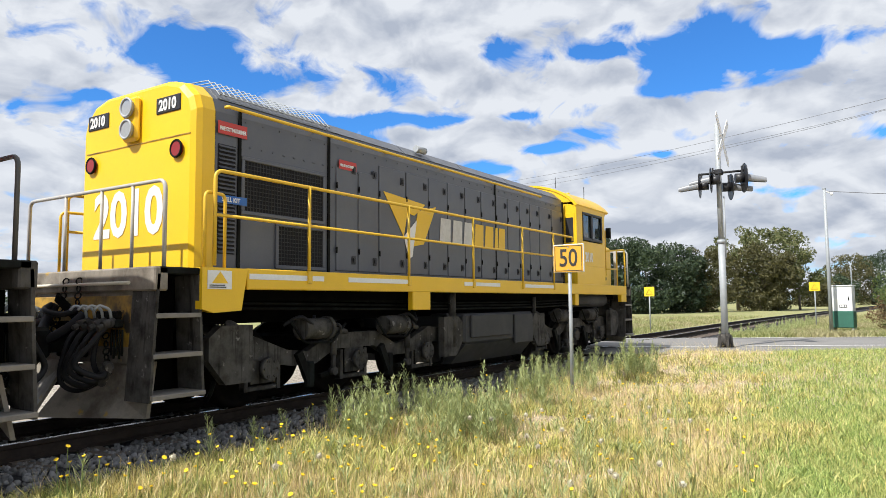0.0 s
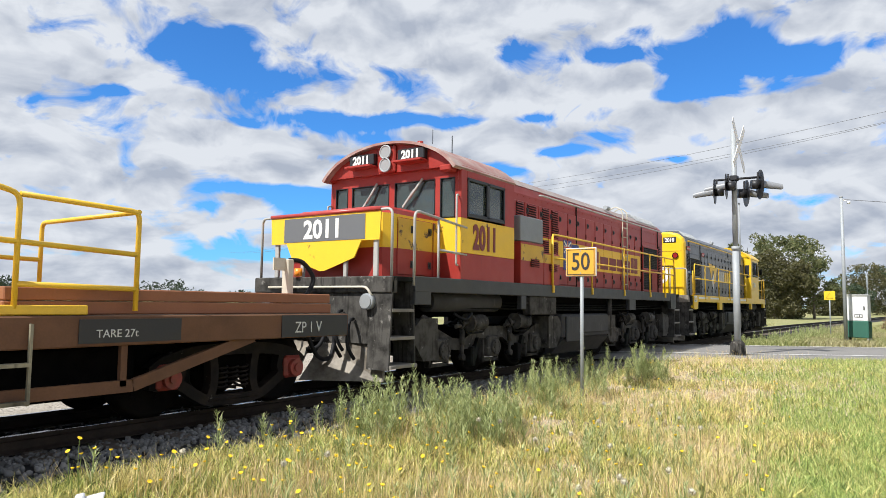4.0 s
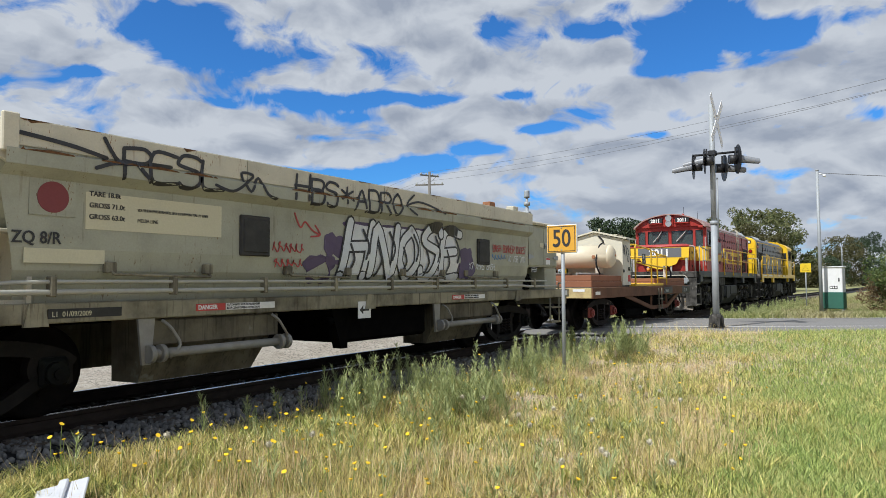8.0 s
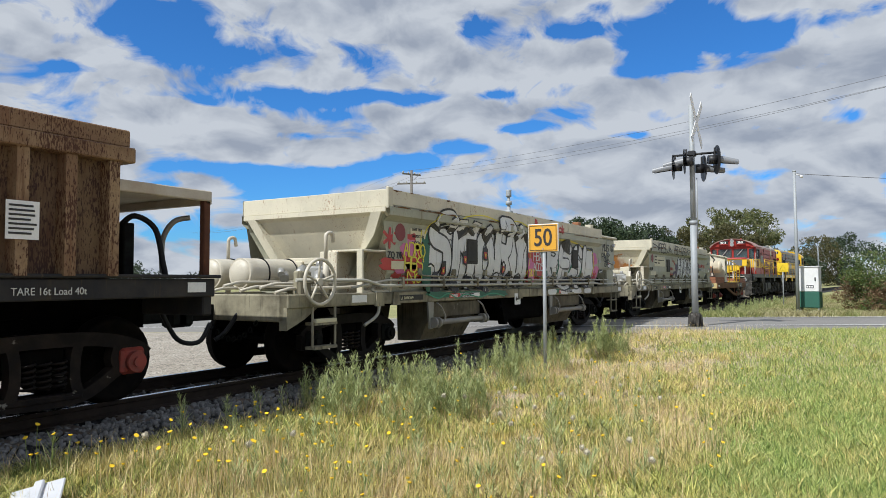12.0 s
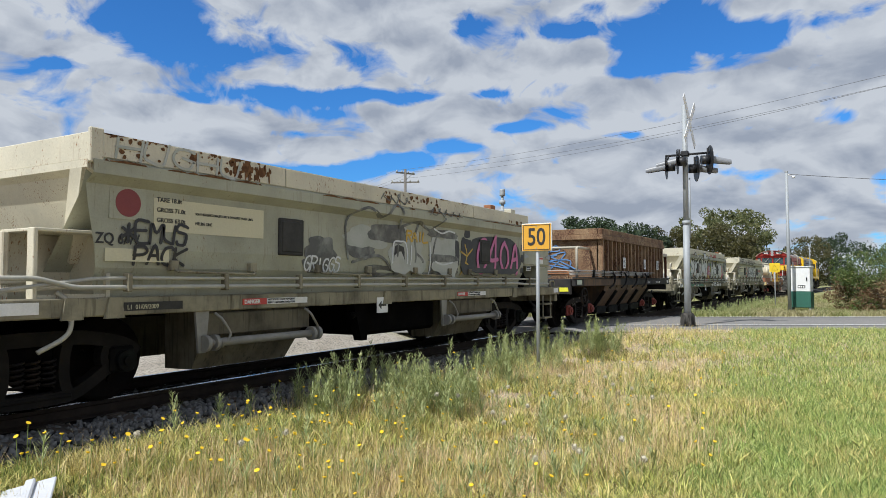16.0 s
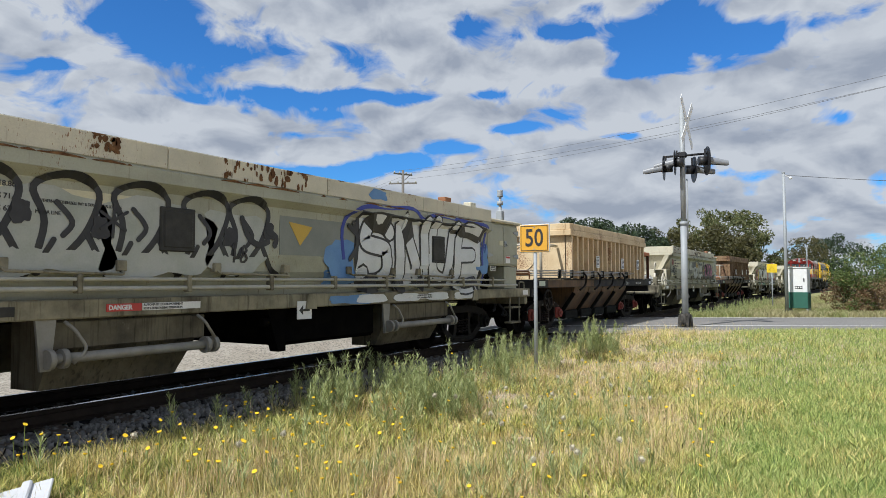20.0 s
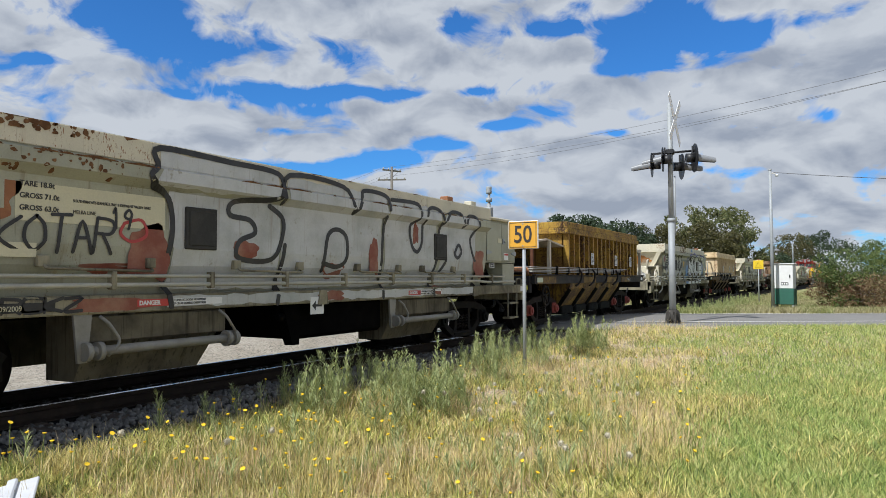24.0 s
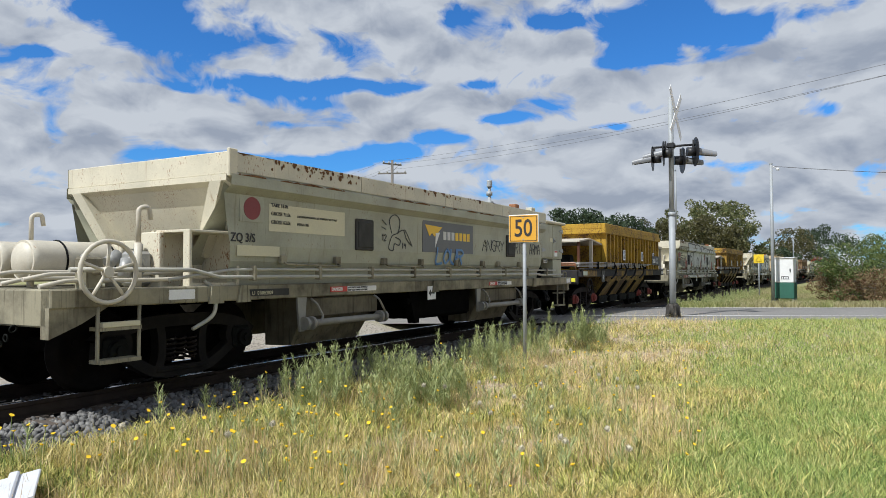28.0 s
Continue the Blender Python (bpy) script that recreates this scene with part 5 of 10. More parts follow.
        for s in (-1, 1):
            fr.bent([(-3.05, s * 1.05, 2.05), (-4.05, s * 1.05, 2.05), (-4.05, s * 1.05, 1.25)], 0.035, 8, 0.04)
        fr.tube([(-4.05, -1.05, 2.05), (-4.05, 1.05, 2.05)], 0.03, 8)
        part("end_frame", fr, M_PIPE, w)
        part("end_ring", Geo().ring((-3.01, -0.15, 1.78), (1, 0, 0), 0.3, 0.012, 30, 5), paint, w)
        part("reservoir", Geo().tube([(-4.6, -0.5, 1.42), (-4.6, 0.8, 1.42)], 0.17, 16), M_PIPE, w)
    ep = Geo()
    for s in (-1, 1):
        ep.bent([(-5.08, s * 1.2, 1.25), (-5.08, s * 1.2, 1.42), (-5.08, s * 0.4, 1.42), (-5.08, s * 0.4, 1.25)], 0.018)
    ep.tube([(-5.1, -1.2, 1.36), (-5.1, 1.2, 1.36)], 0.022, 8)
    part("end_rail", ep, M_RUST, w)
    handwheel(w, -4.55, -1.42, 0.78, 0.22, M_WORN)
    coupler(w, -5.1, -1, 0.82)
    coupler(w, 5.1, 1, 0.82)
    freight_bogie(w, -3.55, M_WORN, M_RED_CAP)
    freight_bogie(w, 3.55, M_WORN, M_RED_CAP)
    for x in (-1.0, 1.35, 3.05):
        nb = panel(w, "notice_board", x - 0.13, x + 0.13, 1.55, 1.86, -1.425, M_WHITE)
        bars(w, "notice_line", x - 0.11, x + 0.11, 1.58, 1.84, -1.432, 7, M_TEXT, int(x * 10))
    panel(w, "white_plate", 4.7, 4.92, 1.1, 1.2, -1.363, M_WHITE)
    panel(w, "white_plate", -4.95, -4.6, 1.09, 1.2, -1.37, M_PALE)
    part("buffer_plate", Geo().box(-5.11, -5.1, -1.2, -0.9, 0.92, 1.02), M_REFLECT, w, "yellow reflector plate")
    for text, x, z, size, m in codes:
        words(w, text, x, -1.372, z, size, m, 0.9)
    TRAIN.append((w, u))
    return w


M_RUSTPOST = material("dark_rust_post", (0.09, 0.04, 0.025), 0.8, second=(0.17, 0.08, 0.045), scale=5, spec=0.12)
M_BLACKSILL = material("black_sill", (0.03, 0.03, 0.032), 0.6, second=(0.07, 0.06, 0.05), scale=3, streak=(0.13, 0.09, 0.05), streak_at=0.62, spec=0.12)
M_SILVERPIPE = material("thin_grey_pipe", (0.33, 0.32, 0.30), 0.45, metal=0.3, second=(0.2, 0.17, 0.14), scale=6)
M_CANOPY = material("bleached_canopy", (0.50, 0.46, 0.38), 0.7, second=(0.3, 0.2, 0.12), scale=2)
M_ORANGE = material("orange_rust_canopy", (0.46, 0.15, 0.06), 0.8, second=(0.36, 0.12, 0.06), scale=3)
M_PALE = material("pale_plate", (0.5, 0.56, 0.46), 0.6)
M_REFLECT = material("reflective_yellow", (0.75, 0.72, 0.05), 0.4)
M_STENCIL = material("stencil_white", (0.6, 0.6, 0.57), 0.6, second=(0.42, 0.42, 0.4), scale=9)


# ---- flat wagon with the remote-control gear ----
def flat_wagon(u):
    w = thing("flat_wagon", "rusty brown flat wagon carrying a cream tank, cabinet and yellow rails", "flat wagon", "wagons of the train")
    h = 4.87
    d = Geo()
    for s in (-1, 1):
        d.box(-h, h, s * 1.18, s * 1.26, 0.79, 1.06, 0.012)
    d.box(-h, -h + 0.1, -1.2, 1.2, 0.79, 1.06, 0.01).box(h - 0.1, h, -1.2, 1.2, 0.79, 1.06, 0.01)
    part("side_channel", d, M_FLATRUST, w, "rusty brown side channel")
    part("deck", Geo().box(-h, h, -1.2, 1.2, 1.0, 1.065), M_DECK, w)
    part("centre_sill", Geo().box(-h, h, -0.25, 0.25, 0.6, 0.95), M_UNDER, w)
    part("end_panel", Geo().box(-h - 0.012, -h, -1.22, -0.3, 0.8, 1.05, 0.006), M_YPEEL, w, "peeling yellow end panel")
    t = Geo()
    t.beam((-2.2, -1.2, 0.82), (0.2, -1.2, 0.42), 0.05, 0.11).beam((0.2, -1.2, 0.42), (2.0, -1.2, 0.42), 0.05, 0.11).beam((2.0, -1.2, 0.42), (3.4, -1.2, 0.82), 0.05, 0.11)
    for x in (0.2, 1.9):
        t.beam((x, -1.2, 0.42), (x, -1.2, 0.82), 0.05, 0.06)
    part("truss", t, M_FLATRUST, w)
    part("underfloor_box", Geo().box(-1.6, 2.2, -0.95, 0.95, 0.3, 0.8, 0.05).box(-1.9, -0.3, -1.1, -0.9, 0.22, 0.45, 0.02), M_UNDER, w)
    st = Geo()
    for x in (0.72, 1.05):
        st.box(x - 0.012, x + 0.012, -1.31, -1.28, 0.35, 1.0)
    st.box(0.72, 1.05, -1.33, -1.25, 0.36, 0.39).box(0.72, 1.05, -1.33, -1.25, 0.66, 0.69)
    part("step", st, M_SILL, w)
    # stacked steel trays
    for a, b, z in ((-4.6, -2.25, 1.36), (0.9, 4.7, 1.30)):
        tr = Geo()
        tr.box(a, b, -1.12, 1.12, 1.066, (1.066 + z) / 2, 0.01)
        tr.box(a + 0.01, b - 0.01, -1.11, 1.11, (1.066 + z) / 2 + 0.006, z, 0.01)
        part("steel_tray", tr, M_TRAY, w, "rust-red stacked steel trays")
    rails = Geo()
    for y in (-0.7, 0.2, 0.8):
        rails.tube([(-4.5, y, 1.40), (-2.6, y, 1.40)], 0.03, 8)
    part("pipe_length", rails, M_SILVERPIPE, w)
    # tank
    tk = Geo()
    tk.tube([(-2.75, -0.95, 1.88), (-2.75, 0.95, 1.88)], 0.31, 28)
    tk.ball((-2.75, -0.95, 1.88), 0.31, 0.16, 0.31, 24, 10).ball((-2.75, 0.95, 1.88), 0.31, 0.16, 0.31, 24, 10)
    tank = part("air_tank", tk, M_TANK, w, "large cream air tank")
    cap = Geo()
    for y in (-0.62, 0.7):
        cap.disc((-3.06, y, 1.86), (1, 0, 0), 0.05, 0.06, 12)
    cap.disc((-2.75, -1.11, 1.9), (0, 1, 0), 0.03, 0.03, 10)
    part("rusty_plug", cap, M_RUST, tank)
    cr = Geo()
    for y in (-0.65, 0.65):
        cr.box(-2.9, -2.6, y - 0.05, y + 0.05, 1.36, 1.62, 0.01)
    part("tank_cradle", cr, M_PIPE, w)
    hose(w, [(-2.95, -0.75, 1.4), (-3.1, -0.7, 1.7), (-2.9, -0.72, 2.15), (-2.5, -0.7, 2.28), (-2.3, -0.5, 2.45), (-2.25, -0.5, 2.35)], 0.022)
    hose(w, [(-2.95, 0.45, 1.38), (-3.1, 0.5, 1.7), (-3.0, 0.5, 2.1), (-2.9, 0.5, 2.22)], 0.02)
    # gabled cabinet
    c = Geo()
    c.prism([(-1.16, 1.1), (0.42, 1.1), (0.42, 2.36), (-0.37, 2.56), (-1.16, 2.36)], -2.3, -1.62)
    cab = part("equipment_cabinet", c, M_CABINET, w, "tall cream gabled equipment cabinet")
    rf = Geo()
    for s in (-1, 1):
        a, b = (-0.37, 2.57), (-0.37 + s * 0.92, 2.35)
        rf.prism([a, b, (b[0], b[1] + 0.04), (a[0], a[1] + 0.04)], -2.38, -1.54)
    rf.box(-2.2, -1.7, -0.98, -0.62, 2.48, 2.5).ball((-1.9, -0.37, 2.66), 0.03, 0.03, 0.05)
    part("gable_roof", rf, M_CREAM, cab)
    part("cabinet_plinth", Geo().box(-2.28, -1.64, -1.12, 0.4, 1.06, 1.12), M_DARK, cab)
    part("cabinet_label", Geo().box(-1.85, -1.66, -1.168, -1.16, 1.2, 1.38), M_DANGER, cab)
    part("cabinet_lock", Geo().box(-1.82, -1.74, -1.18, -1.16, 1.5, 1.6, 0.008).box(-2.27, -2.2, -1.18, -1.16, 1.45, 1.53, 0.006), M_DARK, cab)
    g = Geo()
    stroke(g, [(-2.26, 1.95), (-2.2, 2.2), (-2.12, 1.95), (-2.1, 2.15), (-1.98, 2.16), (-2.02, 1.9), (-1.9, 2.1), (-1.82, 2.12)], 0.025, -1.163)
    stroke(g, [(-1.85, 2.1), (-1.75, 2.0), (-1.8, 1.75), (-1.9, 1.85), (-1.78, 1.98)], 0.02, -1.163)
    part("graffiti_tag", g, M_SPRAYBLACK, cab)
    # generator and gas bottles behind the rails
    part("generator", Geo().box(-0.1, 0.7, -0.2, 0.7, 1.07, 1.55, 0.03), M_TEAL, w, "teal generator set")
    part("generator_lid", Geo().box(-0.12, 0.72, -0.22, 0.72, 1.55, 1.63, 0.02), M_LOCO_Y, w)
    part("drum", Geo().tube([(-0.9, -0.6, 1.07), (-0.9, -0.6, 1.75)], 0.12, 16), M_DARK, w)
    # yellow railed platform
    base = Geo().box(-1.35, 0.6, -1.22, -0.5, 1.066, 1.13, 0.01).box(0.62, 1.55, -1.22, -0.2, 1.066, 1.15, 0.01)
    part("platform", base, M_YRAIL, w, "yellow steel platform")
    for pts in ([(-1.3, -1.2, 1.1), (-1.3, -1.2, 2.25), (0.3, -1.2, 2.15), (0.3, -1.2, 1.1)], [(0.3, -1.2, 2.1), (0.65, -1.2, 2.12), (0.95, -1.2, 2.05), (0.95, -1.2, 1.12)],
                [(0.95, -1.2, 2.05), (2.0, -1.2, 2.02), (2.0, -1.2, 1.1)], [(-1.3, -1.2, 2.25), (-1.3, 0.9, 2.25), (-1.3, 0.9, 1.1)], [(2.0, -1.2, 2.02), (2.0, 0.6, 2.02), (2.0, 0.6, 1.1)],
                [(-1.3, -1.2, 1.75), (2.0, -1.2, 1.62)], [(-1.3, 0.9, 1.7), (2.0, 0.6, 1.62)], [(0.95, -1.2, 1.32), (2.0, -1.2, 1.3)], [(0.6, 0.2, 1.1), (0.6, 0.2, 2.1), (1.3, 0.2, 2.1), (1.3, 0.2, 1.1)]):
        part("safety_rail", Geo().bent(pts, 0.024, 8, 0.08), M_YRAIL, w, "yellow tubular safety rail")
    panel(w, "number_plate_board", -0.75, -0.42, 1.72, 2.0, -1.235, M_BLACKP, "black board with white figures")
    words(w, "201", -0.73, -1.245, 1.87, 0.15, M_WHITE, 0.85, bold=0.002)
    words(w, "A", -0.62, -1.245, 1.75, 0.1, M_WHITE)
    # lettering on the channel
    panel(w, "black_plate", 1.45, 2.45, 0.82, 1.03, -1.264, M_BLACKP)
    words(w, "TARE 27t", 1.6, -1.274, 0.87, 0.10, M_STENCIL)
    panel(w, "black_plate", 3.75, 4.84, 0.80, 1.05, -1.264, M_BLACKP)
    words(w, "ZP 1 V", 3.95, -1.274, 0.85, 0.18, M_STENCIL, 0.85)
    panel(w, "white_plate", -4.72, -4.4, 0.88, 0.96, -1.264, M_WHITE)
    part("white_plate", Geo().box(-h - 0.018, -h - 0.012, -1.05, -0.75, 0.96, 1.02), M_WHITE, w)
    # hose stand at the front end
    part("hose_stand", Geo().box(4.5, 4.6, -0.55, -0.43, 1.06, 1.75, 0.01).box(4.3, 4.5, -0.5, -0.48, 1.6, 1.76), M_PIPE, w)
    hose(w, [(4.55, -0.5, 1.74), (4.75, -0.55, 1.72), (4.9, -0.6, 1.5), (4.75, -0.6, 1.25)], 0.03)
    hose(w, [(4.87, -0.5, 0.85), (5.05, -0.55, 0.5), (5.3, -0.55, 0.45), (5.45, -0.5, 0.7)], 0.03)
    hose(w, [(-4.87, -0.5, 0.85), (-5.1, -0.55, 0.5), (-5.4, -0.55, 0.45), (-5.6, -0.5, 0.7)], 0.03)
    coupler(w, -h, -1)
    coupler(w, h, 1)
    freight_bogie(w, -3.4, M_WORN, M_RED_CAP)
    freight_bogie(w, 3.4, M_WORN, M_RED_CAP)
    TRAIN.append((w, u))


M_FLATRUST = material("brown_rusty_channel", (0.16, 0.085, 0.05), 0.75, second=(0.10, 0.055, 0.035), amount=0.8, scale=2, spots=(0.3, 0.22, 0.12), spot_at=0.72, spec=0.12)
M_DECK = material("stained_deck", (0.10, 0.08, 0.06), 0.8, second=(0.2, 0.15, 0.1), scale=3)
M_YPEEL = material("peeling_yellow", (0.55, 0.44, 0.2), 0.7, second=(0.3, 0.2, 0.1), amount=0.9, scale=4)
M_TRAY = material("rust_red_trays", (0.27, 0.115, 0.06), 0.75, second=(0.20, 0.085, 0.045), scale=2, spec=0.3)
M_TANK = material("cream_tank_paint", (0.66, 0.58, 0.42), 0.45, second=(0.60, 0.53, 0.40), scale=2, spots=(0.4, 0.22, 0.1), spot_at=0.74)
M_CABINET = material("cream_cabinet_paint", (0.62, 0.58, 0.46), 0.5, second=(0.56, 0.53, 0.42), scale=1.5)
M_TEAL = material("teal_paint", (0.05, 0.22, 0.22), 0.5, second=(0.04, 0.16, 0.17), scale=4)
M_YRAIL = material("yellow_rail_paint", (0.74, 0.47, 0.03), 0.45, second=(0.62, 0.38, 0.03), scale=5, spots=(0.3, 0.15, 0.05), spot_at=0.72)


# ---- locomotives ----
M_LOUVRE = material("louvre_shadow", (0.02, 0.02, 0.022), 0.6, spec=0.12)
M_GRILLE = material("grille_wire", (0.06, 0.06, 0.06), 0.5, metal=0.5, spec=0.12)
M_LAMP = material("lamp_glass", (0.30, 0.31, 0.31), 0.08, bump=0.0, coat=0.6)
M_REDLENS = material("red_lens", (0.25, 0.02, 0.02), 0.15, bump=0.0)
M_GREYSILL = material("grey_sill", (0.03, 0.032, 0.034), 0.5, second=(0.05, 0.05, 0.048), scale=2, spots=(0.15, 0.14, 0.125), spot_at=0.70, spot_scale=7, streak=(0.11, 0.10, 0.085), streak_at=0.64)
M_ROOFGREY = material("weathered_roof", (0.34, 0.30, 0.28), 0.75, second=(0.26, 0.17, 0.155), amount=0.8, scale=2)
M_SAND = material("dusty_grey_steel", (0.085, 0.08, 0.072), 0.65, second=(0.02, 0.019, 0.017), amount=0.9, scale=5, spots=(0.19, 0.178, 0.16), spot_at=0.63, spot_scale=9, streak=(0.012, 0.011, 0.01), streak_at=0.56, spec=0.06)
M_PLOUGH = material("worn_plough", (0.27, 0.24, 0.195), 0.5, second=(0.09, 0.075, 0.058), amount=0.9, scale=3.2, spots=(0.36, 0.24, 0.07), spot_at=0.64, spot_scale=4, streak=(0.30, 0.28, 0.25), streak_at=0.62, spec=0.12)
M_FIGURE = material("white_figures", (0.78, 0.78, 0.74), 0.5, second=(0.62, 0.62, 0.58), scale=6)
M_MAROON = material("dark_red_figures", (0.20, 0.028, 0.022), 0.5)
M_FLAGBLUE = material("flag_blue", (0.03, 0.045, 0.22), 0.5)
M_RAILGREY = material("grey_handrail", (0.42, 0.41, 0.38), 0.5, second=(0.3, 0.28, 0.25), scale=6)
M_RAILDARK = material("dark_handrail", (0.07, 0.07, 0.068), 0.5)
M_NOSERED = material("nose_red", (0.42, 0.045, 0.035), 0.35, second=(0.24, 0.03, 0.025), scale=3)
M_INSIDE = material("cab_lining", (0.10, 0.10, 0.095), 0.8, spec=0.12)


def loco_bogie(parent, x, f):
    """Three-axle motor bogie; f points to its outer end."""
    b = part("bogie", Geo().box(-1.9, 1.9, -0.5, 0.5, 0.55, 0.8, 0.04), M_UNDER, parent, "three-axle motor bogie", pose(x, 0, 0))
    for s in (-1, 1):
        y = s * 0.98
        fr = Geo()
        pts = [(-2.25, 0.62), (-2.2, 0.80), (-1.75, 0.84), (-1.25, 0.66), (-0.9, 0.62), (-0.45, 0.82), (0.45, 0.82), (0.9, 0.62), (1.25, 0.66), (1.75, 0.84), (2.2, 0.80), (2.25, 0.62), (1.85, 0.60), (1.5, 0.52),
               (1.15, 0.46), (0.75, 0.46), (0.4, 0.62), (-0.4, 0.62), (-0.75, 0.46), (-1.15, 0.46), (-1.5, 0.52), (-1.85, 0.60)]
        fr.prism(pts, y - 0.06, y + 0.06, "y")
        part("side_frame", fr, M_SAND, b, "dusty cast side frame")
        for k in (-1.6, 0.0, 1.6):
            ax = Geo()
            ax.box(k - 0.19, k + 0.19, y - 0.05, y + 0.08 * s + 0.05, 0.30, 0.66, 0.03)
            ax.disc((k, y + s * 0.15, 0.47), (0, 1, 0), 0.13, 0.06, 18)
            for q in range(6):
                a = q * math.pi / 3
                ax.disc((k + 0.095 * math.cos(a), y + s * 0.185, 0.47 + 0.095 * math.sin(a)), (0, 1, 0), 0.018, 0.02, 6)
            ax.box(k - 0.27, k + 0.27, y - 0.03, y + 0.05, 0.22, 0.27, 0.01)
            ax.box(k - 0.27, k - 0.22, y - 0.04, y + 0.05, 0.22, 0.6).box(k + 0.22, k + 0.27, y - 0.04, y + 0.05, 0.22, 0.6)
            part("axle_box", ax, M_SAND, b)
        for k in (-0.8, 0.8):
            bc = Geo()
            bc.tube([(k - 0.32, y + s * 0.16, 0.90), (k + 0.1, y + s * 0.16, 0.90)], 0.13, 18)
            bc.disc((k + 0.13, y + s * 0.16, 0.90), (1, 0, 0), 0.15, 0.05, 18).tube([(k + 0.13, y + s * 0.16, 0.90), (k + 0.5, y + s * 0.16, 0.84)], 0.035, 8)
            bc.ring((k + 0.34, y + s * 0.16, 0.88), (1, 0, 0), 0.06, 0.02, 12, 5)
            part("brake_cylinder", bc, M_SAND, b)
            dm = Geo().tube([(k + 0.28, y + s * 0.14, 0.80), (k + 0.28, y + s * 0.14, 0.55)], 0.045, 10).tube([(k + 0.28, y + s * 0.14, 0.55), (k + 0.28, y + s * 0.14, 0.36)], 0.03, 8).disc((k + 0.28, y + s * 0.14, 0.35), (0, 1, 0), 0.05, 0.08, 10)
            part("damper", dm, M_SAND, b)
            hk = Geo().beam((k - 0.3, y + s * 0.1, 0.62), (k - 0.12, y + s * 0.1, 0.28), 0.06, 0.1).beam((k + 0.1, y + s * 0.08, 0.3), (k + 0.32, y + s * 0.08, 0.34), 0.05, 0.05)
            hk.box(k - 0.16, k - 0.04, y - 0.04, y + s * 0.14, 0.18, 0.5, 0.02)
            part("brake_rigging", hk, M_DARK, b)
            pp = Geo().bent([(k - 0.5, y + s * 0.18, 1.0), (k - 0.3, y + s * 0.2, 0.74), (k + 0.2, y + s * 0.2, 0.72), (k + 0.45, y + s * 0.2, 0.95)], 0.016, 6)
            part("brake_line", pp, M_DARK, b)
        for k, m in ((f * 2.25, 1), (-f * 2.2, 0.9)):
            q = f if m == 1 else -f
            sb = Geo()
            sb.prism([(k - q * 0.30, 0.98), (k + q * 0.12, 0.98), (k + q * 0.28, 0.86), (k + q * 0.28, 0.62), (k + q * 0.06, 0.36), (k - q * 0.30, 0.36)], y - 0.15, y + 0.26 * s + (0.0 if s > 0 else 0.0), "y")
            sb.disc((k - q * 0.05, y + s * 0.2, 0.96), (0, s * 0.7, 0.7), 0.08, 0.06, 14)
            part("sandbox", sb, M_SAND, b, "dusty grey sandbox")
            part("sand_pipe", Geo().bent([(k, y, 0.38), (k + q * 0.05, y, 0.25), (k - q * 0.2, s * 0.6, 0.12)], 0.025, 7), M_DARK, b)
        for k in (-1.1, 1.05):
            hose(b, [(k - 0.25, y + s * 0.1, 0.95), (k - 0.1, y + s * 0.24, 1.05), (k + 0.1, y + s * 0.25, 0.95), (k + 0.25, y + s * 0.12, 1.05)], 0.022)
    add_wheels(b, (-1.6, 0.0, 1.6), WHEEL_BIG, 0.47)
    return b


def louvres(parent, x0, x1, z0, z1, y, n, frame_mat, count):
    """A louvred panel with real blades on the side at y (outward n)."""
    part("louvre_backing", Geo().box(x0, x1, y, y + n * 0.004, z0, z1), M_LOUVRE, parent)
    g = Geo()
    for i in range(count):
        z = z0 + (i + 0.5) * (z1 - z0) / count
        h = (z1 - z0) / count * 0.5
        g.prism([(y + n * 0.002, z + h * 0.75), (y + n * 0.028, z - h * 0.2), (y + n * 0.028, z - h * 0.5), (y + n * 0.002, z + h * 0.3)], x0 + 0.01, x1 - 0.01)
    part("louvre_blade_set", g, frame_mat, parent)


def grille(parent, x0, x1, z0, z1, y, n, frame_mat):
    g = part("radiator_grille", Geo().box(x0, x1, y, y + n * 0.005, z0, z1), M_LOUVRE, parent, "dark wire radiator grille")
    wires = Geo()
    nx, nz = int((x1 - x0) / 0.045), int((z1 - z0) / 0.045)
    for i in range(nx + 1):
        x = x0 + (x1 - x0) * i / nx
        wires.box(x - 0.0035, x + 0.0035, y + n * 0.012, y + n * 0.017, z0, z1)
    for i in range(nz + 1):
        z = z0 + (z1 - z0) * i / nz
        wires.box(x0, x1, y + n * 0.013, y + n * 0.018, z - 0.0035, z + 0.0035)
    part("wire_mesh", wires, M_GRILLE, g)
    fr = Geo()
    t = 0.045
    for a, b, c, d in ((x0 - t, x1 + t, z1, z1 + t), (x0 - t, x1 + t, z0 - t, z0), (x0 - t, x0, z0, z1), (x1, x1 + t, z0, z1)):
        fr.box(a, b, y - 0.01 * n, y + n * 0.028, c, d, 0.006)
    part("grille_frame", fr, frame_mat, g)


HOOD_Y = 1.08


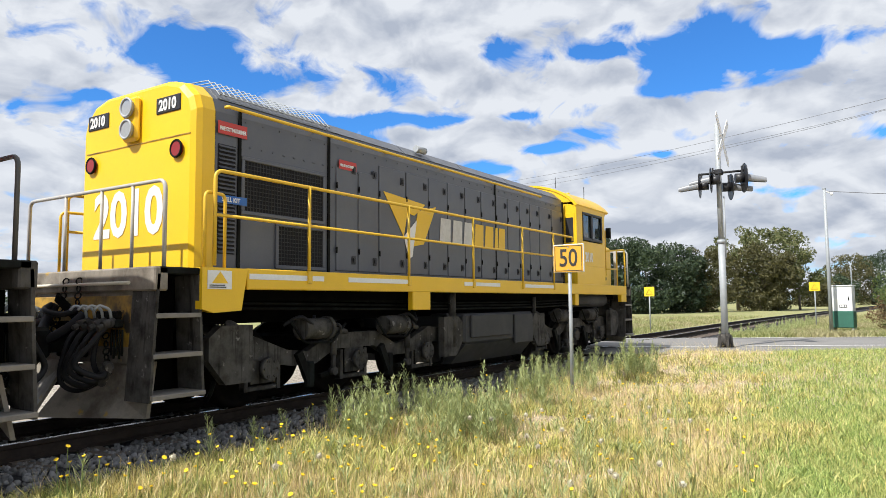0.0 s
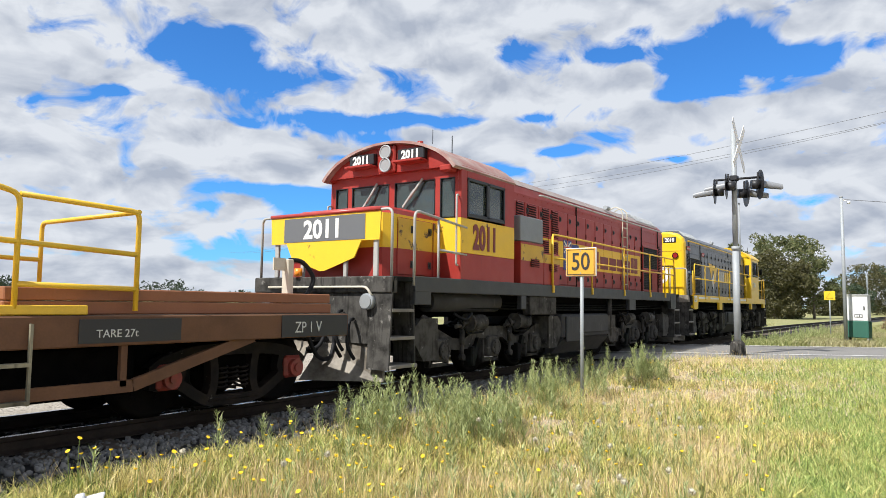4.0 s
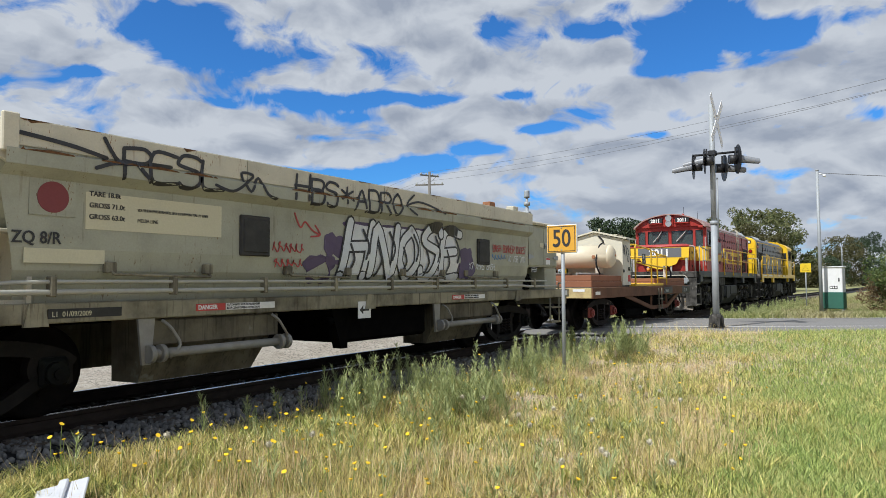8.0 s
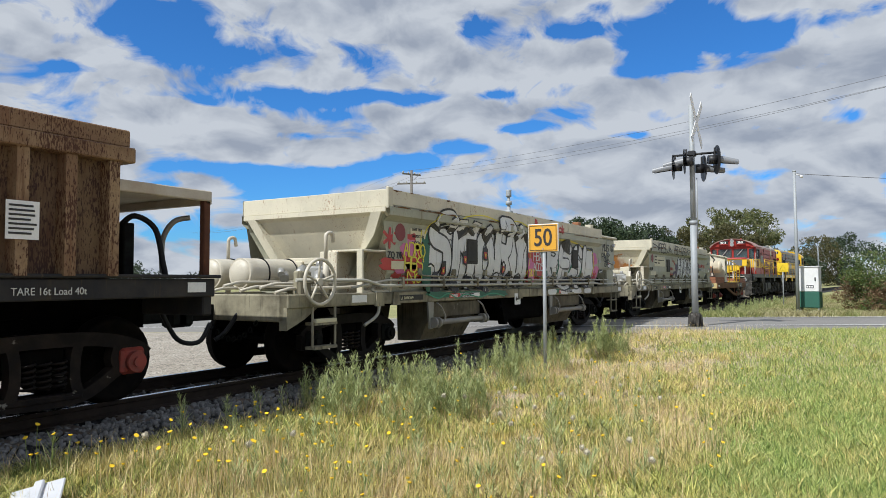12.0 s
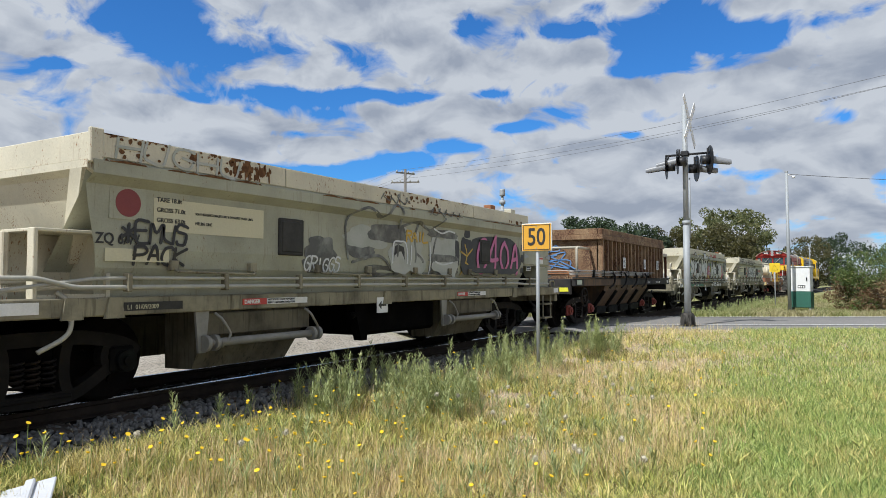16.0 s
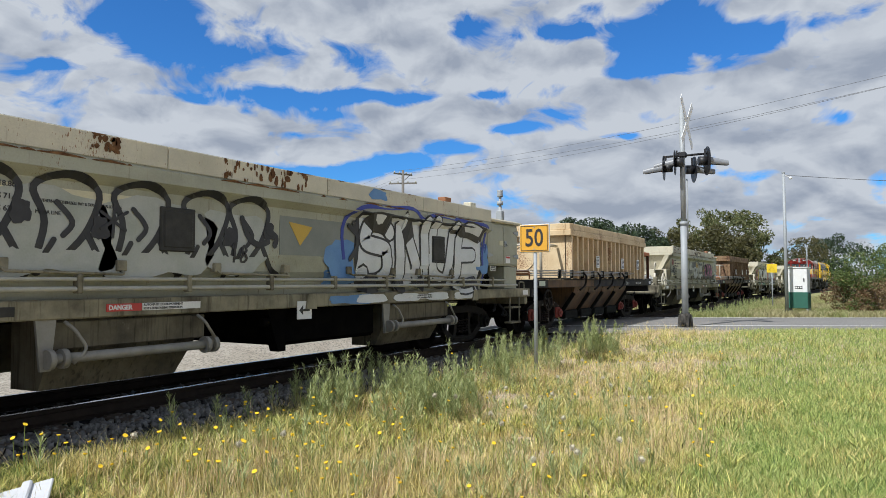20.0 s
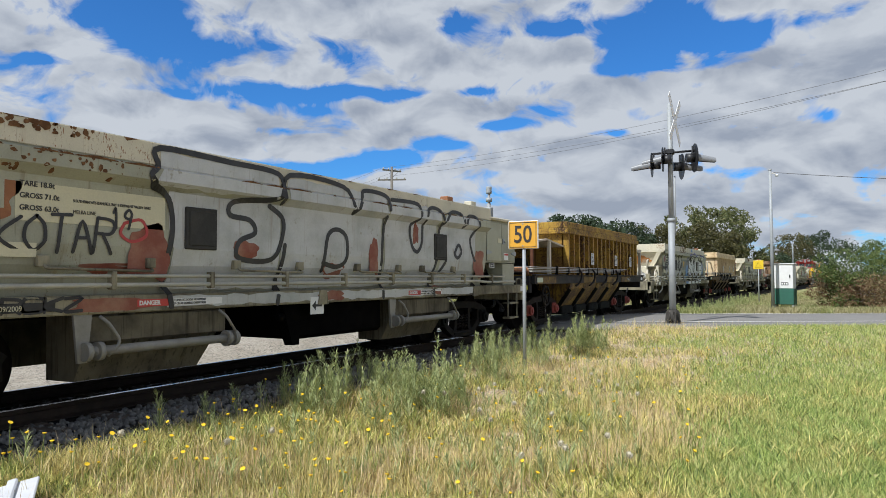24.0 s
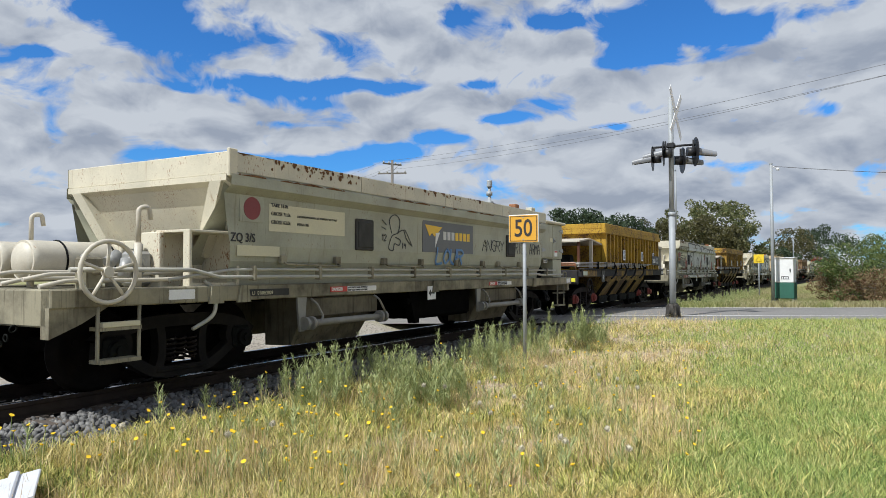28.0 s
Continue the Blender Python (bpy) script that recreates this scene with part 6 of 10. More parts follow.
def locomotive(name, label, number, u, red):
    """Cab at +x; the side towards the viewer is n."""
    n = 1 if red else -1
    w = thing(name, label, "locomotive", "locomotives of the train")
    body = M_LOCO_R if red else M_LOCO_G
    bright = M_LOCO_RY if red else M_LOCO_Y
    sill = M_GREYSILL if red else M_LOCO_Y
    rail = M_YRAIL
    # underframe
    part("deck", Geo().box(-6.95, 6.95, -1.36, 1.36, 1.50, 1.57, 0.01), M_DARK, w)
    sg = Geo()
    for s in (-1, 1):
        sg.box(-5.92, 6.5, s * 1.33, s * 1.40, 1.36, 1.585, 0.01)
        sg.prism([(-6.5, 1.58), (-5.92, 1.58), (-6.0, 1.14), (-6.35, 1.12), (-6.5, 1.16)], s * 1.30, s * 1.40, "y")
        sg.box(-2.9, -2.45, s * 1.30, s * 1.395, 1.10, 1.40, 0.01)
        sg.box(3.1, 3.3, s * 1.30, s * 1.395, 1.12, 1.40, 0.01)
        sg.box(6.1, 6.5, s * 1.30, s * 1.395, 1.18, 1.40, 0.01)
    part("side_sill", sg, sill, w, "grey side sill" if red else "yellow side sill")
    if not red:
        for a, b in ((-5.9, -4.75), (-4.3, -3.0), (-1.5, -0.3), (0.6, 2.0)):
            part("white_stripe", Geo().box(a, b, -1.406, -1.40, 1.47, 1.53), M_WHITE, w)
    part("centre_frame", Geo().box(-6.6, 6.6, -0.6, 0.6, 0.98, 1.5).box(-6.3, 6.3, -1.1, 1.1, 1.24, 1.5), M_UNDER, w)
    # fuel tank and boxes between the bogies
    ft = Geo()
    ft.box(-1.3, 1.25, -1.28, 1.28, 0.52, 1.02, 0.04).prism([(-1.28, 0.52), (1.28, 0.52), (1.0, 0.2), (-1.0, 0.2)], -1.3, 1.25)
    part("fuel_tank", ft, M_TANKGREY, w, "dark grey fuel tank")
    for s in (-1, 1):
        part("tank_panel", Geo().box(-1.15, 0.3, s * 1.28, s * 1.33, 0.62, 1.0, 0.015), M_TANKGREY, w)
        part("tank_panel", Geo().box(0.4, 1.15, s * 1.28, s * 1.32, 0.45, 0.98, 0.015), M_TANKGREY, w)
    for s in (-1, 1):
        for k in range(3):
            part("under_pipe", Geo().bent([(-6.0, s * (1.0 + 0.05 * k), 1.28 - 0.06 * k), (-1.6, s * (1.05 + 0.05 * k), 1.2 - 0.05 * k), (1.6, s * (1.05 + 0.05 * k), 1.2 - 0.05 * k), (6.0, s * (1.0 + 0.05 * k), 1.28 - 0.06 * k)], 0.02, 6), M_DARK, w)
        part("filter_column", Geo().tube([(-1.55, s * 1.2, 0.5), (-1.55, s * 1.2, 1.4)], 0.06, 10), M_SAND, w)
        part("filter_column", Geo().tube([(1.55, s * 1.15, 0.4), (1.55, s * 1.15, 1.3)], 0.045, 10), M_SAND, w)
    part("air_reservoir", Geo().tube([(3.6, n * 1.0, 1.24), (5.7, n * 1.0, 1.24)], 0.17, 18), M_TANKGREY, w)
    loco_bogie(w, -3.75, -1)
    loco_bogie(w, 3.75, 1)
    # long hood
    prof = [(HOOD_Y, 1.57), (HOOD_Y, 3.30), (HOOD_Y - 0.05, 3.45), (0.86, 3.60), (0.6, 3.67), (-0.6, 3.67), (-0.86, 3.60), (-HOOD_Y + 0.05, 3.45), (-HOOD_Y, 3.30), (-HOOD_Y, 1.57)]
    part("long_hood", Geo().prism(prof, -6.12, 3.55 if red else 3.3), body, w, "faded red engine hood" if red else "dark grey engine hood")
    cap = Geo()
    def inset(k, x):
        return [(x, y * (1 - k), 1.57 + (z - 1.57) * (1 - k * 0.35)) for y, z in prof]
    cap.loft([inset(0.0, -6.115), inset(0.0, -6.28), inset(0.025, -6.34), inset(0.08, -6.37)], caps=True)
    part("hood_end", cap, M_LOCO_R if red else M_LOCO_Y, w, "" if red else "bright yellow hood end")
    roofmat = M_ROOFGREY if red else M_LOCO_G
    prof2 = [(y * 1.004, z + 0.012) for y, z in prof if z > 3.4]
    for a, b in ((-6.05, -4.3), (-4.27, -2.6), (-2.57, -0.9), (-0.87, 0.8), (0.83, 2.3), (2.33, 3.2)):
        part("roof_panel", Geo().prism(prof2, a, b), roofmat, w)
    cage = Geo()
    for x in [-6.0 + 0.085 * i for i in range(22)]:
        cage.tube([(x, n * 1.0, 3.52), (x, n * 0.8, 3.72), (x, n * 0.3, 3.75)], 0.007, 4, False)
    for k in range(5):
        cage.tube([(-6.0, n * (1.0 - 0.14 * k), 3.53 + 0.055 * k), (-4.2, n * (1.0 - 0.14 * k), 3.53 + 0.055 * k)], 0.007, 4, False)
    part("fan_guard", cage, M_SILVER, w, "wire fan guard on the roof")
    part("roof_lamp", Geo().tube([(-2.2, n * 0.96, 3.62), (-1.95, n * 0.96, 3.62)], 0.055, 10), M_SILVER, w)
    # radiator end
    grille(w, -5.72, -4.45, 2.25, 2.82, n * HOOD_Y, n, body)
    grille(w, -5.2, -4.45, 1.66, 2.12, n * HOOD_Y, n, body)
    louvres(w, -6.08, -5.84, 1.75, 2.95, n * HOOD_Y, n, body, 26)
    # hood doors with latches
    edges = [-4.2, -3.75, -3.3, -2.65, -2.05, -1.5, -0.95, -0.4, 0.15, 0.6, 1.1, 1.55, 2.0, 2.6, 3.2]
    latch = Geo().box(-0.04, 0.04, 0, n * 0.012, -0.055, 0.055, 0.006).box(-0.02, 0.02, n * 0.012, n * 0.03, -0.03, 0.03, 0.004).mesh("door_latch", M_BLACKP)
    hinge = Geo().tube([(0, n * 0.012, -0.04), (0, n * 0.012, 0.04)], 0.012, 6).mesh("hinge", M_DARK)
    for i, (a, b) in enumerate(zip(edges, edges[1:])):
        top = 3.16 if i > 1 else 3.0
        pan = part("hood_door", Geo().box(a + 0.012, b - 0.012, n * (HOOD_Y - 0.01), n * (HOOD_Y + 0.016), 1.63, top, 0.007), body, w)
        if red and b <= 2.7:
            part("door_band", Geo().box(a + 0.014, b - 0.014, n * (HOOD_Y + 0.012), n * (HOOD_Y + 0.019), 2.0, 2.54), bright, pan)
        for z in (1.78, 3.0):
            part("door_latch", latch, None, pan, at=pose(b - 0.1, n * (HOOD_Y + 0.016), z))
        for z in (1.9, 2.75):
            part("hinge", hinge, None, pan, at=pose(a + 0.012, n * (HOOD_Y + 0.012), z))
    riv = Geo()
    for i in range(34):
        riv.disc((-5.7 + i * 0.26, n * (HOOD_Y + 0.004), 3.26), (0, 1, 0), 0.011, 0.014, 6)
    for x0 in (-5.8, -5.1):
        for i in range(9):
            riv.disc((x0 + i * 0.17, n * (HOOD_Y + 0.004), 2.98), (0, 1, 0), 0.011, 0.014, 6)
    part("rivet_row", riv, body, w)
    seam = Geo()
    for x in (-5.79, -4.33, 0.13, 3.22):
        seam.box(x - 0.02, x + 0.02, n * HOOD_Y, n * (HOOD_Y + 0.018), 1.6, 3.4)
    part("hood_seam", seam, M_DARK, w)
    tr = Geo().bent([(-6.0, n * 1.1, 3.36), (-6.0, n * 1.15, 3.36), (2.0, n * 1.15, 3.36), (2.0, n * 1.1, 3.36)], 0.02)
    for x in (-4.6, -3.1, -1.6, -0.1, 1.3):
        tr.tube([(x, n * 1.06, 3.38), (x, n * 1.15, 3.36)], 0.016, 6)
    part("roof_handrail", tr, M_RAILGREY if red else rail, w)
    # side handrails
    for s in (-1, 1):
        xs = (-6.35, -5.0, -3.0, -1.2, 0.6, 2.0) if not red else (-6.35, -5.4, -4.05, -2.05, 0.0, 2.0)
        hr = Geo().bent([(xs[0], s * 1.39, 1.6), (xs[0], s * 1.39, 2.58), (xs[-1] + (1.0 if not red else 0), s * 1.39, 2.58), (xs[-1] + (1.0 if not red else 0), s * 1.39, 2.5 if not red else 1.6)], 0.021, 8, 0.09)
        hr.tube([(xs[0], s * 1.39, 2.12), (xs[-1], s * 1.39, 2.12)], 0.018, 8)
        part("handrail", hr, rail, w, "yellow tubular handrail")
        for x in xs[1:]:
            part("handrail_post", Geo().tube([(x, s * 1.40, 1.45), (x, s * 1.40, 2.58)], 0.02, 8).box(x - 0.035, x + 0.035, s * 1.38, s * 1.43, 1.44, 1.58, 0.008), rail, w)
    # end handrails at the hood end
    er = Geo().bent([(-6.85, -1.28, 1.57), (-6.85, -1.28, 2.42), (-6.85, 1.28, 2.42), (-6.85, 1.28, 1.57)], 0.021, 8, 0.1)
    for y in (-0.75, -0.2, 0.5):
        er.tube([(-6.85, y, 1.57), (-6.85, y, 2.42)], 0.018, 8)
    part("end_handrail", er, M_RAILDARK if red else M_RAILGREY, w)
    for s in (-1, 1):
        part("end_handrail", Geo().bent([(-6.45, s * 1.36, 1.57), (-6.45, s * 1.36, 2.35), (-6.15, s * 1.3, 2.35), (-6.15, s * 1.3, 1.57)], 0.018, 8, 0.07), rail, w)
    # step wells at the four corners, headstocks, pilots
    for e in (-1, 1):
        for s in (-1, 1):
            sw = part("step_well", Geo().box(e * 6.52, e * 6.93, s * 0.95, s * 0.98, 0.3, 1.5), M_UNDER, w, "corner steps with worn treads")
            for x, flare in ((6.5, -0.07), (6.95, 0.07)):
                part("step_side", Geo().prism([(e * (x - 0.015), 1.5), (e * (x + 0.015), 1.5), (e * (x + 0.015 + flare), 0.30), (e * (x - 0.015 + flare), 0.30)], s * 0.98, s * 1.36, "y"), M_SAND, sw)
            for z in (0.32, 0.70, 1.08):
                part("step_tread", Geo().box(e * (6.5 - 0.06 * (1.5 - z)), e * (6.95 + 0.06 * (1.5 - z)), s * 1.0, s * (1.40 if z < 0.5 else 1.37), z, z + 0.045, 0.006), M_TREADGREY, sw)
        hd = Geo().box(e * 6.85, e * 7.0, -1.36, 1.36, 1.34, 1.57, 0.015).box(e * 6.80, e * 6.95, -0.95, 0.95, 0.62, 1.36, 0.02)
        part("headstock", hd, M_SAND if red else M_PLOUGH, w)
        if not red and e < 0:
            part("headstock_panel", Geo().box(-6.965, -6.95, -0.94, 0.94, 0.8, 1.3, 0.01), M_DIRTYY, w, "dirty yellow headstock panel")
        pl_ = Geo()
        for s in (-1, 1):
            pl_.add([(e * 7.0, s * 0.12, 0.62), (e * 6.85, s * 1.15, 0.66), (e * 6.95, s * 1.2, 0.14), (e * 7.38, s * 0.05, 0.12), (e * 6.96, s * 0.12, 0.62), (e * 6.81, s * 1.15, 0.66), (e * 6.91, s * 1.2, 0.14), (e * 7.34, s * 0.05, 0.12)],
                    [(0, 1, 2, 3), (4, 5, 6, 7), (0, 1, 5, 4), (1, 2, 6, 5), (2, 3, 7, 6), (3, 0, 4, 7)])
        part("pilot_plough", pl_, M_PLOUGH, w, "worn steel pilot plough")
        coupler(w, e * 6.95, e, 0.84)
        rnd = random.Random(12 + e)
        if e < 0:
            # multiple-unit hose connections on both sides of the coupler
            for s in (-1, 1):
                part("hose_manifold", Geo().box(-7.09, -7.0, s * 0.38, s * 0.9, 0.99, 1.07, 0.015).box(-7.06, -7.0, s * 0.5, s * 0.86, 1.07, 1.15, 0.01), M_DARK, w)
                for k in range(4):
                    y = s * (0.42 + 0.14 * k)
                    part("hose_valve", Geo().disc((-7.13, y, 1.03), (1, 0, 0.3), 0.045, 0.12, 12).disc((-7.2, y, 1.0), (1, 0, 0.4), 0.03, 0.08, 10), M_SAND, w)
                    part("valve_handle", Geo().bent([(-7.1, y, 1.07), (-7.12, y, 1.17), (-7.2, y + 0.05, 1.21), (-7.24, y + 0.06, 1.16)], 0.014, 6, 0.03), M_SILVER, w)
                    x2, z2 = -7.3 - 0.03 * k, 0.5 + 0.05 * k
                    hose(w, [(-7.16, y, 1.0), (-7.27, y - s * 0.03, 0.85), (x2, y - s * 0.1, z2), (-7.2, y + s * 0.02, z2 - 0.12), (-7.12, s * (0.7 + 0.04 * k), z2 - 0.03)], 0.024 + 0.004 * (k % 2))
                    part("hose_coupling", Geo().disc((-7.12, s * (0.72 + 0.04 * k), z2 - 0.02), (0.3, 1, 0.2), 0.04, 0.12, 10).box(-7.15, -7.09, s * (0.72 + 0.04 * k) - 0.03, s * (0.72 + 0.04 * k) + 0.03, z2 - 0.06, z2 + 0.02, 0.012), M_SAND, w)
                for k in range(5):
                    part("hanging_pin", Geo().tube([(-7.02, s * (0.72 + 0.045 * k), 0.97), (-7.02, s * (0.72 + 0.045 * k), 0.72 - 0.03 * (k % 2))], 0.01, 6), M_DARK, w)
                chain(w, (-7.02, s * 0.62, 0.95), (-7.06, s * 0.75, 0.55), 0.1)
                chain(w, (-7.02, s * 0.12, 1.5), (-7.1, s * 0.2, 0.95), 0.05)
            hose(w, [(-7.02, 0.35, 1.2), (-7.2, 0.2, 1.0), (-7.34, -0.05, 0.86), (-7.2, -0.25, 0.98), (-7.06, -0.3, 1.12)], 0.05)
            hose(w, [(-7.02, 0.55, 1.15), (-7.22, 0.5, 0.8), (-7.3, 0.4, 0.45), (-7.2, 0.55, 0.36)], 0.035)
            hose(w, [(-7.02, -0.2, 1.2), (-7.16, -0.1, 1.12), (-7.25, 0.1, 1.16), (-7.08, 0.3, 1.22)], 0.03)
            part("draft_gear", Geo().box(-7.06, -6.95, -0.22, 0.22, 0.68, 1.05, 0.02).beam((-7.05, -0.3, 1.0), (-7.05, 0.25, 1.3), 0.03, 0.09), M_UNDER, w)
        for k in range(5):
            yy = e * n * 0 + rnd.uniform(0.35, 0.8) * (-1 if k % 2 else 1)
            z0 = rnd.uniform(0.95, 1.15)
            hose(w, [(e * 6.98, yy, z0), (e * 7.12, yy + 0.05, z0 - 0.05), (e * 7.18, yy + 0.08, z0 - 0.35), (e * 7.08, yy + 0.12, z0 - 0.55)], 0.026)
        hose(w, [(e * 7.0, 0.25, 0.9), (e * 7.25, 0.3, 0.6), (e * 7.4, 0.2, 0.55)], 0.03)
        part("lifting_bar", Geo().bent([(e * 7.03, -1.0, 1.42), (e * 7.03, 0.95, 1.42), (e * 7.03, 1.05, 1.3)], 0.018), M_PIPE, w)
    # cab: walls with window openings, in painted bands
    c0, c1, cy = (3.55, 5.3, 1.38) if red else (3.3, 5.05, 1.38)
    low = M_LOCO_R if red else M_LOCO_Y
    part("cab_lower", Geo().box(c0, c1, -cy, cy, 1.57, 2.0, 0.01), low, w)
    part("cab_band", Geo().box(c0, c1, -cy, cy, 2.0, 2.55, 0.004), bright, w)
    up = Geo()
    for s in (-1, 1):
        for a, b, za, zb in ((c0, c0 + 0.35, 2.55, 3.38), (c1 - 0.18, c1, 2.55, 3.38), (c0 + 0.35, c1 - 0.18, 3.2, 3.38)):
            up.box(a, b, s * cy, s * (cy - 0.06), za, zb, 0.004)
    up.box(c0, c0 + 0.05, -cy + 0.06, cy - 0.06, 2.55, 3.4)
    for a, b in ((-cy + 0.06, -1.26), (-0.98, -0.88), (-0.06, 0.06), (0.88, 0.98), (1.26, cy - 0.06)):
        up.box(c1 - 0.06, c1, a, b, 2.62 if abs(a + b) < 2 else 2.55, 3.2, 0.004)
    up.box(c1 - 0.06, c1, -cy + 0.06, cy - 0.06, 3.2, 3.4).box(c1 - 0.06, c1, -0.98, 0.98, 2.55, 2.62)
    part("cab_upper", up, low, w)
    part("cab_lining", Geo().box(c0 + 0.06, c1 - 0.1, -1.2, 1.2, 2.5, 2.56).box(c0 + 0.06, c0 + 0.1, -1.3, 1.3, 2.55, 3.3), M_INSIDE, w)
    part("cab_seat", Geo().box(4.0, 4.4, -0.9, -0.5, 2.5, 2.62, 0.03).box(3.95, 4.02, -0.9, -0.5, 2.6, 3.0, 0.03), M_INSIDE, w)
    for a, b in ((-0.88, -0.06), (0.06, 0.88), (-1.26, -0.98), (0.98, 1.26)):
        wb = 2.62 if abs(a + b) < 1.5 else 2.56
        win = part("windscreen", Geo().box(c1 - 0.035, c1 - 0.025, a, b, wb, 3.2), M_GLASS, w, "greenish cab windscreen")
        win.visible_shadow = False
        fr = Geo()
        for p, q, r_, t_ in ((a, b, wb, wb + 0.016), (a, b, 3.186, 3.2), (a, a + 0.014, wb, 3.2), (b - 0.014, b, wb, 3.2)):
            fr.box(c1 - 0.02, c1 + 0.012, p, q, r_, t_, 0.004)
        part("window_rubber", fr, M_BLACKP, win)
    for s in (-1, 1):
        for a, b in ((c0 + 0.35, c0 + 0.92), (c0 + 0.92, c1 - 0.18)):
            win = part("side_window", Geo().box(a, b, s * (cy - 0.04), s * (cy - 0.03), 2.62, 3.2), M_GLASS, w, "dark sliding cab window")
            win.visible_shadow = False
            fr = Geo()
            for p, q, r_, t_ in ((a, b, 2.58, 2.64), (a, b, 3.16, 3.21), (a, a + 0.045, 2.6, 3.2), (b - 0.045, b, 2.6, 3.2)):
                fr.box(p, q, s * (cy - 0.02), s * (cy + 0.012), r_, t_, 0.005)
            part("window_frame", fr, M_BLACKP, win)
    # arched roof with overhanging brow
    arc = [(cy * math.sin(a), 3.34 + 0.53 * (math.cos(a) - math.cos(1.2)) / (1 - math.cos(1.2))) for a in [1.2 - 2.4 * i / 18 for i in range(19)]]
    arc = [(y * 1.02 / math.sin(1.2), z) for y, z in arc]
    roof = Geo()
    inner = [(y * 0.97, z - 0.04) for y, z in reversed(arc)]
    roof.prism(arc + inner, c0 - 0.02, c1 + 0.22, smooth=False)
    part("cab_roof", roof, M_ROOFRED if red else M_LOCO_Y, w, "arched cab roof")
    brow = Geo().prism([(y * 0.975, z - 0.035) for y, z in arc] + [(-1.2, 3.36), (1.2, 3.36)], c1 - 0.02, c1 + 0.1)
    part("roof_brow", brow, low, w)
    part("cab_rear_arch", Geo().prism([(y * 0.975, z - 0.035) for y, z in arc] + [(-1.2, 3.36), (1.2, 3.36)], c0, c0 + 0.05), low, w)
    hl = Geo().box(c1 + 0.1, c1 + 0.16, -0.17, 0.17, 3.36, 3.82, 0.04)
    part("headlight_housing", hl, low, w)
    for z in (3.48, 3.70):
        lamp = part("headlight", Geo().disc((c1 + 0.18, 0, z), (1, 0, 0), 0.105, 0.05, 22, 0.1), M_LAMP, w, "round headlight")
        part("lamp_rim", Geo().ring((c1 + 0.2, 0, z), (1, 0, 0), 0.108, 0.016, 24, 6), M_SILVER, lamp)
    for y in (-0.52, 0.52):
        bd = part("number_box", Geo().box(c1 + 0.08, c1 + 0.2, y - 0.27, y + 0.27, 3.52, 3.71, 0.015), M_BLACKP, w, "illuminated number box")
        part("lettering", text_mesh(number, 0.185, M_FIGURE, 0.004, 0.98, "CENTER", 0.008), None, bd, at=pose(c1 + 0.205, y, 3.55, 0, 0, 90))
        if red:
            part("box_shelf", Geo().box(c1 + 0.08, c1 + 0.32, y - 0.28, y + 0.28, 3.47, 3.51, 0.01), low, bd)
    for y, k in ((-0.45, 0.15), (0.45, 0.2)):
        part("wiper", Geo().tube([(c1 + 0.03, y + k, 3.22), (c1 + 0.06, y - 0.05, 2.9)], 0.02, 6).beam((c1 + 0.03, y - 0.2, 2.78), (c1 + 0.05, y + 0.05, 3.05), 0.02, 0.03), M_RAILGREY, w)
    part("brow_lamp", Geo().box(c1 + 0.02, c1 + 0.25, n * 1.12, n * 1.32, 3.26, 3.36, 0.02).disc((c1 - 0.1, n * 0.5, 3.83), (0, 0, 1), 0.05, 0.1, 10), low, w)
    part("aerial", Geo().tube([(c1 - 0.3, n * 1.0, 3.6), (c1 - 0.3, n * 1.0, 3.95)], 0.008, 5).tube([(c1 - 0.6, n * 0.4, 3.95), (c1 - 0.6, n * 0.4, 4.2)], 0.006, 5), M_DARK, w)
    # cab door by the nose, grab rails, mirror
    for s in (-1, 1):
        part("cab_grab_rail", Geo().bent([(c1 + 0.02, s * 1.34, 1.8), (c1 + 0.1, s * 1.36, 1.8), (c1 + 0.1, s * 1.36, 2.9), (c1 + 0.02, s * 1.34, 2.9)], 0.016, 7), M_RAILGREY if red else rail, w)
    dr = Geo().box(c1 + 0.002, c1 + 0.02, n * 0.98, n * 1.34, 1.6, 3.2, 0.006)
    # nose
    ny = 0.98
    for z0, z1, mt in ((1.57, 2.0, low), (2.0, 2.50, bright)):
        part("nose", Geo().prism([(5.06, -ny), (6.55, -ny), (6.66, -ny + 0.06), (6.70, -ny + 0.18), (6.70, ny - 0.18), (6.66, ny - 0.06), (6.55, ny), (5.06, ny)], z0, z1, "z"), mt, w, "short nose")
    tp = Geo()
    tp.loft([[(5.06, -ny, z), (6.55, -ny, z), (6.70, -ny + 0.16, z), (6.70, ny - 0.16, z), (6.55, ny, z), (5.06, ny, z)] if k == 0 else
             [(5.06, -ny + k, z), (6.55 - k * 0.3, -ny + k, z), (6.70 - k, -ny + 0.16 + k, z), (6.70 - k, ny - 0.16 - k, z), (6.55 - k * 0.3, ny - k, z), (5.06, ny - k, z)] for k, z in ((0, 2.50), (0.02, 2.57), (0.09, 2.61))], caps=True)
    part("nose_top", tp, M_NOSERED if red else M_LOCO_Y, w)
